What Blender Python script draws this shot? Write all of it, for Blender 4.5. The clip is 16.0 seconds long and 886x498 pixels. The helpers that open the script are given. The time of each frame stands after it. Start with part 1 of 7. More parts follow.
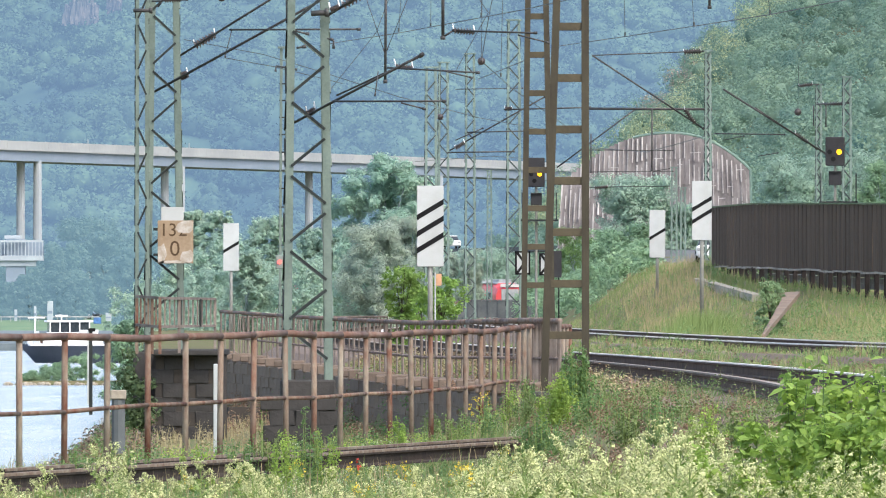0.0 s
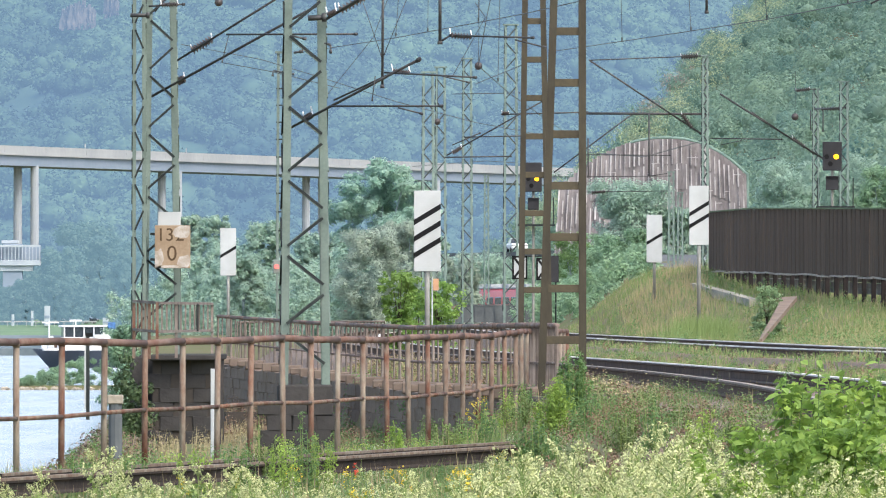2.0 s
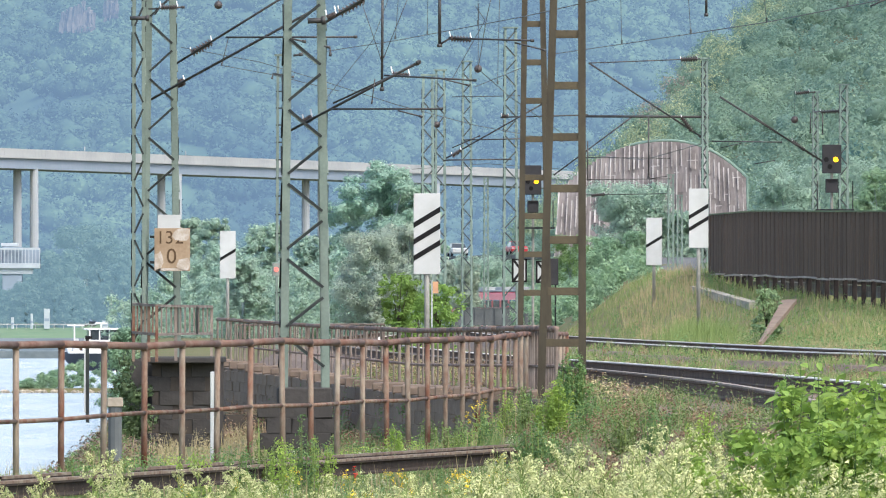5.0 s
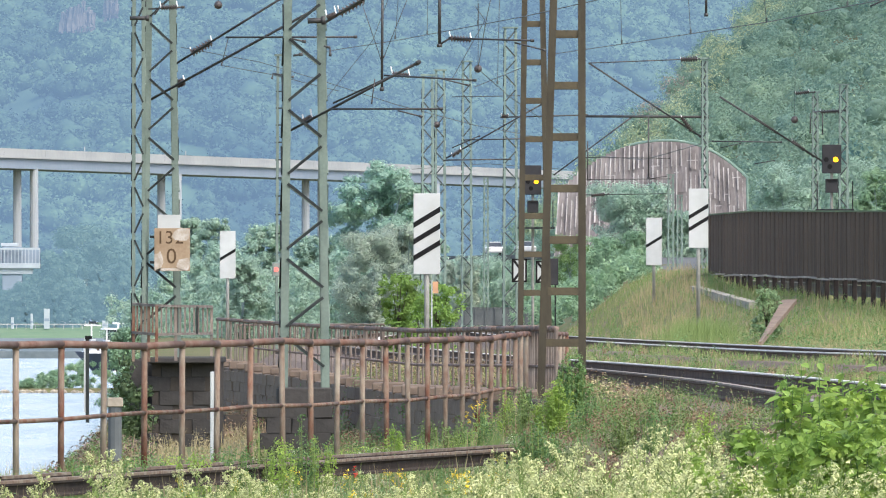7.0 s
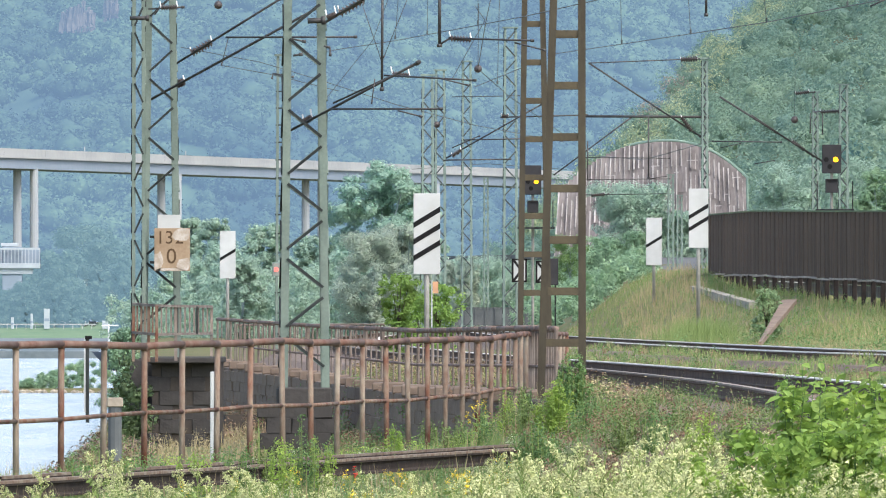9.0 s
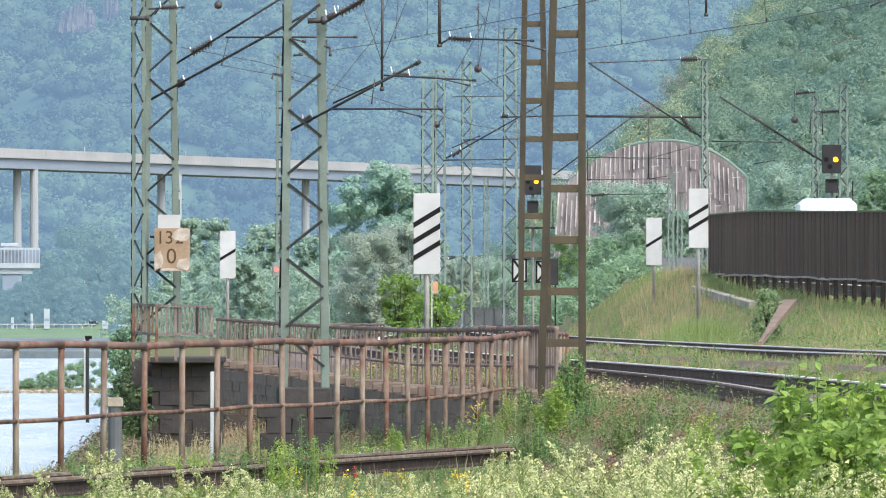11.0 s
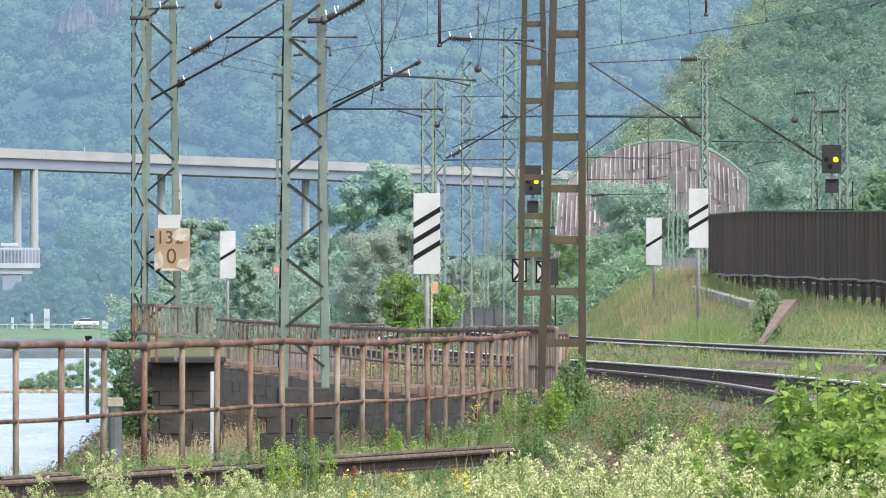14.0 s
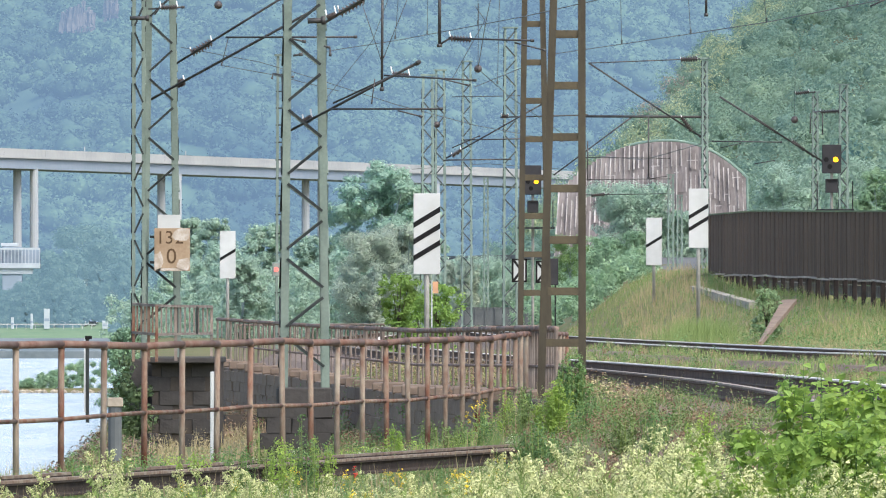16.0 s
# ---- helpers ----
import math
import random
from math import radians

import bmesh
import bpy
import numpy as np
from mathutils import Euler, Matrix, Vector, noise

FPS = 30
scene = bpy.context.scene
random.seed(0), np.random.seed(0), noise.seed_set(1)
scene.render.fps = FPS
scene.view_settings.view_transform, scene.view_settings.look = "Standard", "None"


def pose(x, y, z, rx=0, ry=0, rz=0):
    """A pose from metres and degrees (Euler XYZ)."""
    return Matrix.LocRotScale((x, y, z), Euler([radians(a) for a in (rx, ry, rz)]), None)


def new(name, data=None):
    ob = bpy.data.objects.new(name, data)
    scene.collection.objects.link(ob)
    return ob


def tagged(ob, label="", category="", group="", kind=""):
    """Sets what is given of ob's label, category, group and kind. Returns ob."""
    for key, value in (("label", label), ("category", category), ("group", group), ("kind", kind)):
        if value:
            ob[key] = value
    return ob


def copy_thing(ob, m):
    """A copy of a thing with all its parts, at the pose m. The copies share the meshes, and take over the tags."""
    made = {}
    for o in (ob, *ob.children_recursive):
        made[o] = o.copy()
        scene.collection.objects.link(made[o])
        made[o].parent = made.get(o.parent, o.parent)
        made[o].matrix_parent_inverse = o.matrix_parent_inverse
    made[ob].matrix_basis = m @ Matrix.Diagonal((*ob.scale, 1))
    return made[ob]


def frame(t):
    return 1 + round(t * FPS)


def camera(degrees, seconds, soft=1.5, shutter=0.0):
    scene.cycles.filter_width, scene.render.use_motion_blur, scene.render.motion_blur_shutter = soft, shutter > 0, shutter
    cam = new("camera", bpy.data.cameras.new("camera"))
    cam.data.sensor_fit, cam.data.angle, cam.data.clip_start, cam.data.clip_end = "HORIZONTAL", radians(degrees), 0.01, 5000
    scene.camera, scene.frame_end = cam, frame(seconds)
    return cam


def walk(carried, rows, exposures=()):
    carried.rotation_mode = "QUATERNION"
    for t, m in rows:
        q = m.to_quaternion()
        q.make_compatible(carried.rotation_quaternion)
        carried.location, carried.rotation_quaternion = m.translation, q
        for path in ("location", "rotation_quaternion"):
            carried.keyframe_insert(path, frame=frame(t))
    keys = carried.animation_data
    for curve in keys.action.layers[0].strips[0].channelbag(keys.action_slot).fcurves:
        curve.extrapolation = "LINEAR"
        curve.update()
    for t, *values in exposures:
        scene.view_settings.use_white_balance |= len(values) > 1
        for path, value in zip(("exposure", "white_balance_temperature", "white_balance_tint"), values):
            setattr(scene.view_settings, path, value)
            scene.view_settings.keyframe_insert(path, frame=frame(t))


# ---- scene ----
# camera: a long tele lens on a tripod, nudged during the first seconds
cam = camera(2.9353, 16.0, 1.1)
EYE = (0.0, 0.0, 1.66)
walk(cam, [
    (0.0, pose(*EYE, 90.2069, 0, 0.0112)), (0.5, pose(*EYE, 90.2144, 0, 0.0084)),
    (1.0, pose(*EYE, 90.2228, 0, 0.0047)), (1.5, pose(*EYE, 90.2285, 0, 0.0037)),
    (2.0, pose(*EYE, 90.2228, 0, 0.0015)), (2.5, pose(*EYE, 90.2303, 0, 0.0015)),
    (3.0, pose(*EYE, 90.2305, 0, 0.0015)), (3.5, pose(*EYE, 90.2315, 0, 0.0009)),
    (4.2, pose(*EYE, 90.2322, 0, 0.0005)), (6.3, pose(*EYE, 90.2322, 0, 0.0)),
    (16.0, pose(*EYE, 90.2322, 0, 0.0))], [(0.0, 1.36), (16.0, 1.36)])

# daylight: bright haze, a soft high sun behind the camera
world = bpy.data.worlds.new("world")
scene.world = world
world.use_nodes = True
SUN_EL, SUN_AZ = radians(50), radians(145)
_sky = world.node_tree.nodes.new("ShaderNodeTexSky")
_sky.sky_type, _sky.sun_disc, _sky.sun_elevation, _sky.sun_rotation = "NISHITA", False, SUN_EL, SUN_AZ
_sky.dust_density, _sky.air_density = 3.0, 1.0
_bg = world.node_tree.nodes["Background"]
_bg.inputs[1].default_value = 0.15
world.node_tree.links.new(_sky.outputs[0], _bg.inputs[0])
sun = new("sun", bpy.data.lights.new("sun", "SUN"))
sun.data.energy, sun.data.angle, sun.data.color = 1.0, radians(22), (1.0, 0.96, 0.9)
_d = Vector((math.sin(SUN_AZ) * math.cos(SUN_EL), math.cos(SUN_AZ) * math.cos(SUN_EL), math.sin(SUN_EL)))
sun.matrix_world = Matrix.Translation((0, 0, 50)) @ _d.to_track_quat("Z", "Y").to_matrix().to_4x4()


# materials
def mat(name, base, rough=0.7, metal=0.0, other=None, scale=3.0, fine=40.0, bump=0.2, spread=0.5, vary=0.0, stretch=(1, 1, 1), emit=None, power=0.0, sheen=0.0):
    """Two colours mixed by coarse and fine noise, with relief; vary: change from object to object."""
    m = bpy.data.materials.new(name)
    m.use_nodes = True
    nt = m.node_tree
    n, li = nt.nodes, nt.links
    b = n["Principled BSDF"]
    b.inputs["Roughness"].default_value, b.inputs["Metallic"].default_value = rough, metal
    b.inputs["Specular IOR Level"].default_value = 0.12 if rough > 0.7 else 0.5
    other = other or tuple(c * 0.6 for c in base)
    co = n.new("ShaderNodeTexCoord")
    mp = n.new("ShaderNodeMapping")
    mp.inputs["Scale"].default_value = stretch
    li.new(co.outputs["Object"], mp.inputs[0])
    t1, t2 = n.new("ShaderNodeTexNoise"), n.new("ShaderNodeTexNoise")
    for t, s, dt in ((t1, scale, 6), (t2, fine, 3)):
        t.inputs["Scale"].default_value, t.inputs["Detail"].default_value = s, dt
        li.new(mp.outputs[0], t.inputs["Vector"])
    mul = n.new("ShaderNodeMath")
    mul.operation = "MULTIPLY_ADD"
    li.new(t2.outputs[0], mul.inputs[0])
    mul.inputs[1].default_value = 0.35
    li.new(t1.outputs[0], mul.inputs[2])
    ramp = n.new("ShaderNodeMapRange")
    ramp.inputs["From Min"].default_value, ramp.inputs["From Max"].default_value = 0.675 - spread * 0.3, 0.675 + spread * 0.3
    li.new(mul.outputs[0], ramp.inputs[0])
    mix = n.new("ShaderNodeMix")
    mix.data_type = "RGBA"
    mix.inputs[6].default_value, mix.inputs[7].default_value = (*other, 1), (*base, 1)
    li.new(ramp.outputs[0], mix.inputs[0])
    out = mix.outputs[2]
    if vary:
        info = n.new("ShaderNodeObjectInfo")
        geo = n.new("ShaderNodeNewGeometry")
        add = n.new("ShaderNodeMath")
        add.operation = "ADD"
        li.new(info.outputs["Random"], add.inputs[0])
        li.new(geo.outputs["Random Per Island"], add.inputs[1])
        mr = n.new("ShaderNodeMapRange")
        mr.inputs["From Max"].default_value = 2.0
        mr.inputs["To Min"].default_value, mr.inputs["To Max"].default_value = 1 - vary, 1 + vary
        li.new(add.outputs[0], mr.inputs[0])
        hsv = n.new("ShaderNodeHueSaturation")
        li.new(mr.outputs[0], hsv.inputs["Value"])
        li.new(out, hsv.inputs["Color"])
        out = hsv.outputs[0]
    li.new(out, b.inputs["Base Color"])
    if bump:
        bp = n.new("ShaderNodeBump")
        bp.inputs["Strength"].default_value = bump
        bp.inputs["Distance"].default_value = 0.02
        li.new(t2.outputs[0], bp.inputs["Height"])
        li.new(bp.outputs[0], b.inputs["Normal"])
    if emit:
        b.inputs["Emission Color"].default_value, b.inputs["Emission Strength"].default_value = (*emit, 1), power
    return m


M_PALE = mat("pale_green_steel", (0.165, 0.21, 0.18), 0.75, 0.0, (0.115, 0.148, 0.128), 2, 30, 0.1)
# Paint of the far masts paled for haze; dark steel lifted slightly too.
M_PALEFAR = mat("hazy_mast_paint", (0.20, 0.27, 0.235), 0.75, 0.0, (0.15, 0.20, 0.18), 1, 8, 0.0)
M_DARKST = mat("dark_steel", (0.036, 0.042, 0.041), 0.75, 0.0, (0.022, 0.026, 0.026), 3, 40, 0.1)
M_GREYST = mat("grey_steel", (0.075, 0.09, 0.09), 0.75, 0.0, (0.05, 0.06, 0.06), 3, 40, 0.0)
M_BROWNST = mat("brown_mast_paint", (0.068, 0.060, 0.042), 0.75, 0.0, (0.042, 0.037, 0.028), 2, 25, 0.15, stretch=(1, 1, 0.4))
M_BATTEN = mat("ochre_batten_paint", (0.092, 0.078, 0.050), 0.75, 0.0, (0.062, 0.053, 0.037), 2.5, 25, 0.15)
M_RUST = mat("rusty_pipe", (0.125, 0.052, 0.034), 0.85, 0.0, (0.21, 0.165, 0.125), 5, 30, 0.6, 0.6, 0.25, (1, 1, 0.6))
M_RUSTTOP = mat("rusty_handrail", (0.125, 0.064, 0.048), 0.85, 0.0, (0.19, 0.135, 0.11), 2.2, 26, 0.6, 0.6, 0.12)
M_POSTGREY = mat("worn_grey_post", (0.24, 0.21, 0.165), 0.85, 0.0, (0.13, 0.08, 0.058), 4, 26, 0.5, 0.6, 0.25, (1, 1, 0.5))
M_RUSTFAR = mat("brown_railing_paint", (0.125, 0.10, 0.085), 0.85, 0.0, (0.22, 0.185, 0.16), 1.5, 15, 0.2, 0.6, 0.2)
M_RUSTPALE = mat("flaking_rail_paint", (0.26, 0.20, 0.17), 0.85, 0.0, (0.12, 0.075, 0.06), 2.5, 25, 0.2, 0.6)
# Glint of the polished head put in as a pale matte colour.
M_RAILTOP = mat("polished_head_glint", (0.80, 0.77, 0.72), 0.75, 0.0, (0.62, 0.58, 0.53), 1, 20, 0.05)
M_DULLTOP = mat("dull_rail_head", (0.30, 0.265, 0.23), 0.85, 0.0, (0.20, 0.17, 0.145), 1, 20, 0.1)
M_RAIL = mat("rail_rust", (0.13, 0.094, 0.074), 0.9, 0.0, (0.085, 0.063, 0.051), 2, 30, 0.2)
M_SLEEPER = mat("sleeper", (0.16, 0.13, 0.11), 0.9, 0.0, (0.09, 0.07, 0.06), 3, 30, 0.3, 0.6, 0.2)
M_STONE = mat("dark_stone", (0.060, 0.056, 0.053), 0.95, 0.0, (0.034, 0.033, 0.032), 1.1, 9, 0.8, 0.8, 0.12)
M_RUBBLE = mat("brown_rubble_stone", (0.22, 0.168, 0.13), 0.95, 0.0, (0.13, 0.10, 0.08), 1.1, 9, 0.8, 0.8, 0.15)
M_MORTAR = mat("sooty_masonry", (0.050, 0.045, 0.041), 0.95, 0.0, (0.066, 0.055, 0.045), 0.6, 10, 0.5)
M_CONC = mat("weathered_concrete", (0.38, 0.34, 0.275), 0.9, 0.0, (0.25, 0.22, 0.175), 1.2, 20, 0.3)
M_RAMP = mat("stained_concrete", (0.25, 0.19, 0.14), 0.9, 0.0, (0.16, 0.12, 0.09), 1.5, 20, 0.3)
M_BALLAST = mat("ballast", (0.21, 0.165, 0.132), 0.95, 0.0, (0.10, 0.08, 0.068), 6, 25, 0.8, 0.7, 0.3)
M_GROUND = mat("grassy_soil", (0.10, 0.13, 0.045), 0.95, 0.0, (0.16, 0.13, 0.08), 0.35, 6, 0.6, 0.7)
M_WHITE = mat("white_enamel", (0.44, 0.46, 0.455), 0.6, 0.0, (0.38, 0.395, 0.385), 2.5, 60, 0.02)
M_BLACK = mat("black_enamel", (0.012, 0.012, 0.013), 0.75, 0.0, (0.008, 0.008, 0.008), 4, 60, 0.0)
M_GREYPOLE = mat("galvanised_pole", (0.30, 0.30, 0.27), 0.6, 0.2, (0.20, 0.20, 0.18), 3, 30, 0.1)
M_SIGNAL = mat("signal_screen", (0.022, 0.022, 0.026), 0.7, 0.0, (0.012, 0.012, 0.014), 3, 30, 0.05)
M_AMBER = mat("amber_lamp", (1.0, 0.55, 0.02), 0.3, 0.0, (1.0, 0.5, 0.02), emit=(1.0, 0.44, 0.0), power=1.7, bump=0)
M_REDLAMP = mat("red_lamp", (0.9, 0.05, 0.04), 0.3, emit=(1.0, 0.06, 0.05), power=2.0, bump=0)
M_HEADLAMP = mat("train_lamp", (0.9, 0.8, 0.75), 0.3, emit=(1.0, 0.7, 0.6), power=3.0, bump=0)
M_FENCE = mat("brown_stained_board", (0.118, 0.085, 0.060), 0.95, 0.0, (0.066, 0.047, 0.035), 1.5, 20, 0.3, 0.6, 0.3, (6, 6, 0.5))
M_GALV = mat("galvanised_rail", (0.42, 0.43, 0.42), 0.5, 0.3, (0.30, 0.31, 0.30), 2, 30, 0.1)
M_CERAMIC = mat("brown_insulator", (0.055, 0.045, 0.043), 0.5, 0.0, (0.04, 0.033, 0.03), 4, 30, 0)
M_WIRE = mat("oxidised_wire", (0.07, 0.08, 0.08), 0.6, 0.3, (0.05, 0.06, 0.06), 4, 30, 0)
M_ARM = mat("cantilever_tube", (0.065, 0.066, 0.064), 0.6, 0.3, (0.04, 0.038, 0.038), 3, 30, 0.05)
M_KM = mat("faded_tan_board", (0.33, 0.25, 0.17), 0.8, 0.0, (0.26, 0.19, 0.125), 3, 25, 0.1)
M_KMPEEL = mat("peeled_white_board", (0.50, 0.46, 0.42), 0.8, 0.0, (0.34, 0.29, 0.23), 6, 40, 0.3)
M_KMDIGIT = mat("faded_digit", (0.10, 0.062, 0.035), 0.8, 0.0, (0.075, 0.05, 0.03), 6, 40, 0)
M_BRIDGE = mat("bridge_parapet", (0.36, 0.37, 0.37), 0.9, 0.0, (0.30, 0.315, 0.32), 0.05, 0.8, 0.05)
# Fascia and piers blued for haze; fascia also darkened for its shade.
M_BRIDGEUNDER = mat("shaded_hazy_fascia", (0.23, 0.275, 0.335), 0.9, 0.0, (0.20, 0.25, 0.30), 0.05, 0.8, 0.05)
M_PIER = mat("hazy_bridge_pier", (0.33, 0.36, 0.385), 0.9, 0.0, (0.28, 0.31, 0.34), 0.05, 0.8, 0.05, stretch=(1, 1, 0.2))
# Navy of the hull lightened to take in the haze.
M_HULL = mat("hazy_navy_hull", (0.075, 0.095, 0.135), 0.6, 0.0, (0.06, 0.08, 0.11), 0.4, 4, 0)
M_SHIPWHITE = mat("ship_white", (0.80, 0.80, 0.80), 0.5, 0.0, (0.70, 0.70, 0.70), 0.4, 4, 0)
M_SHIPBLUE = mat("ship_blue_panel", (0.08, 0.22, 0.50), 0.5, bump=0)
M_GLASS = mat("tinted_glass", (0.05, 0.06, 0.07), 0.1, 0.0, (0.03, 0.04, 0.05), bump=0)
# Train red raised a little for haze.
M_TRAINRED = mat("train_red", (0.64, 0.075, 0.08), 0.4, 0.0, (0.55, 0.065, 0.07), 0.3, 5, 0)
M_TRAINROOF = mat("train_roof", (0.38, 0.40, 0.40), 0.7, 0.0, (0.26, 0.28, 0.29), 0.5, 5, 0)
M_TRAINWHITE = mat("train_light_band", (0.62, 0.62, 0.60), 0.5, 0.0, (0.52, 0.52, 0.50), 0.5, 5, 0)
M_CARWHITE = mat("white_car_paint", (0.82, 0.82, 0.81), 0.25, 0.0, (0.78, 0.78, 0.77), 1, 10, 0)
M_CARSILVER = mat("silver_car_paint", (0.60, 0.62, 0.63), 0.3, 0.3, (0.52, 0.54, 0.55), 1, 10, 0)
M_CARRED = mat("red_car_paint", (0.45, 0.03, 0.04), 0.3, 0.0, (0.40, 0.03, 0.04), 1, 10, 0)
M_TYRE = mat("tyre", (0.02, 0.02, 0.02), 0.9, bump=0)
M_ASPHALT = mat("weathered_asphalt", (0.15, 0.155, 0.155), 0.9, 0.0, (0.11, 0.115, 0.115), 0.5, 30, 0.3)
M_VAULT = mat("weathered_brown_sheet", (0.27, 0.248, 0.246), 0.9, 0.0, (0.135, 0.122, 0.124), 1.4, 8, 0.2, 0.6, 0.12, (1, 1, 0.3))
M_VAULTRIB = mat("bleached_seam", (0.60, 0.58, 0.57), 0.9, 0.0, (0.22, 0.20, 0.20), 0.9, 6, 0.1, 0.9)
M_COPPER = mat("pale_green_trim", (0.22, 0.32, 0.27), 0.8, 0.0, (0.16, 0.24, 0.21), 0.5, 5, 0)
M_PARAPET = mat("grey_plate", (0.125, 0.138, 0.14), 0.9, 0.0, (0.085, 0.095, 0.10), 1, 10, 0.1)
M_ORANGE = mat("faded_orange", (0.55, 0.30, 0.16), 0.7, 0.0, (0.45, 0.25, 0.14), 4, 20, 0)
# White of the far shore greyed and blued, with distance haze mixed in.
M_FARWHITE = mat("hazy_white_render", (0.40, 0.44, 0.46), 0.9, 0.0, (0.33, 0.37, 0.40), 0.2, 2, 0)
# Bark of distant trees lightened and blued for haze.
M_FARBARK = mat("hazy_bark", (0.28, 0.34, 0.34), 0.95, 0.0, (0.22, 0.28, 0.29), 0.5, 5, 0)
M_TARRED = mat("tarred_post", (0.034, 0.028, 0.026), 0.95, 0.0, (0.02, 0.017, 0.016), 3, 25, 0.4)
M_OLDRAIL = mat("black_rusted_rail", (0.055, 0.042, 0.034), 0.95, 0.0, (0.03, 0.024, 0.02), 3, 25, 0.4)
M_KERB = mat("bleached_concrete", (0.40, 0.375, 0.315), 0.9, 0.0, (0.24, 0.225, 0.18), 2, 20, 0.3)
M_GUARD = mat("grimy_guardrail", (0.20, 0.19, 0.175), 0.8, 0.0, (0.09, 0.08, 0.075), 2, 20, 0.2)
M_LEDGE = mat("chalky_rail", (0.46, 0.40, 0.33), 0.9, 0.0, (0.24, 0.21, 0.18), 6, 40, 0.4)
M_BARK = mat("bark", (0.09, 0.07, 0.055), 0.95, 0.0, (0.05, 0.04, 0.032), 2, 20, 0.5)
M_LAWN = mat("river_meadow", (0.19, 0.27, 0.19), 0.95, 0.0, (0.155, 0.235, 0.17), 0.05, 0.6, 0.1)


def leaf(name, base, other, scale=0.6, vary=0.35, thin=0.25, emit=None, power=0.0):
    m = mat(name, base, 0.65, 0.0, other, scale, scale * 6, 0.0, 0.7, vary, emit=emit, power=power)
    nt = m.node_tree
    b = nt.nodes["Principled BSDF"]
    out = nt.nodes["Material Output"]
    tr = nt.nodes.new("ShaderNodeBsdfTranslucent")
    nt.links.new(b.inputs["Base Color"].links[0].from_socket, tr.inputs[0])
    mx = nt.nodes.new("ShaderNodeMixShader")
    mx.inputs[0].default_value = thin
    nt.links.new(b.outputs[0], mx.inputs[1])
    nt.links.new(tr.outputs[0], mx.inputs[2])
    nt.links.new(mx.outputs[0], out.inputs[0])
    return m


L_BRIGHT = leaf("bright_leaf", (0.28, 0.42, 0.10), (0.18, 0.31, 0.07), 1.5, 0.2, 0.5)
L_MID = leaf("mid_leaf", (0.16, 0.26, 0.085), (0.10, 0.19, 0.065), 1.2, 0.2, 0.45)
# Haze mixed into the leaf colours of distant trees: paler and bluer.
L_DARK = leaf("haze_paled_dark_leaf", (0.42, 0.57, 0.455), (0.32, 0.49, 0.41), 0.25, 0.08, 0.5)
L_GREY = leaf("haze_paled_silver_leaf", (0.50, 0.57, 0.46), (0.37, 0.46, 0.39), 0.4, 0.08, 0.5)
L_HAZE = leaf("hazy_river_leaf", (0.43, 0.56, 0.44), (0.34, 0.48, 0.40), 0.2, 0.08, 0.5)
# Haze over the far bank is put in as a bluish emission.
L_BLUE = leaf("haze_glow_leaf", (0.07, 0.115, 0.075), (0.035, 0.07, 0.055), 0.25, 0.12, emit=(0.074, 0.124, 0.164), power=1.0)
# Hillside colours carry haze; the darker tone also stands for shaded slopes.
L_HILL = leaf("hazy_hillside_leaf", (0.315, 0.435, 0.29), (0.115, 0.228, 0.208), 0.035, 0.03, 0.5)
L_SCRUB = leaf("pale_scrub_leaf", (0.52, 0.56, 0.34), (0.37, 0.46, 0.28), 0.4, 0.06, 0.5)
L_DRYSCRUB = leaf("dry_scrub_leaf", (0.42, 0.36, 0.31), (0.33, 0.31, 0.25), 0.4, 0.12, 0.5)
# Verge foliage is lightened and given more blue to carry the haze.
L_VERGE = leaf("hazy_verge_leaf", (0.33, 0.47, 0.28), (0.24, 0.38, 0.25), 0.8, 0.12, 0.5)
L_BUSH = leaf("bush_leaf", (0.33, 0.44, 0.24), (0.23, 0.34, 0.17), 1.2, 0.15, 0.5)
L_IVY = leaf("ivy_leaf", (0.11, 0.17, 0.06), (0.06, 0.10, 0.04), 1.0)
L_GRASS = leaf("grass_blade", (0.18, 0.245, 0.075), (0.12, 0.18, 0.05), 0.5, 0.3)
L_DRY = leaf("dry_grass", (0.38, 0.32, 0.17), (0.27, 0.22, 0.12), 0.5)
L_FLOWER = leaf("cream_blossom", (0.68, 0.67, 0.37), (0.44, 0.48, 0.21), 2.0, 0.2)
L_LIME = leaf("lime_leaf", (0.36, 0.47, 0.09), (0.22, 0.35, 0.07), 2.0, 0.25, 0.55)
L_BROAD = leaf("broad_leaf", (0.30, 0.42, 0.095), (0.20, 0.32, 0.07), 3.0, 0.3, 0.5)
L_DEAD = leaf("withered_leaf", (0.26, 0.15, 0.09), (0.17, 0.12, 0.075), 1.0, 0.3)
L_YELLOW = leaf("yellow_blossom", (0.78, 0.60, 0.05), (0.66, 0.46, 0.03), 2.0, 0.2)
L_RED = leaf("red_blossom", (0.60, 0.07, 0.03), (0.55, 0.06, 0.03), 2.0, 0.2)
L_STEM = leaf("plant_stem", (0.25, 0.34, 0.09), (0.18, 0.26, 0.07), 2.0)
# Emission adds the blue of distance haze; the forest gives off no light.
M_FARHILL = mat("haze_glow_forest", (0.066, 0.108, 0.052), 1.0, 0.0, (0.016, 0.036, 0.030), 0.028, 0.16, 0.0, 0.75, 0.05, (1, 0.16, 1), emit=(0.062, 0.099, 0.158), power=1.0)


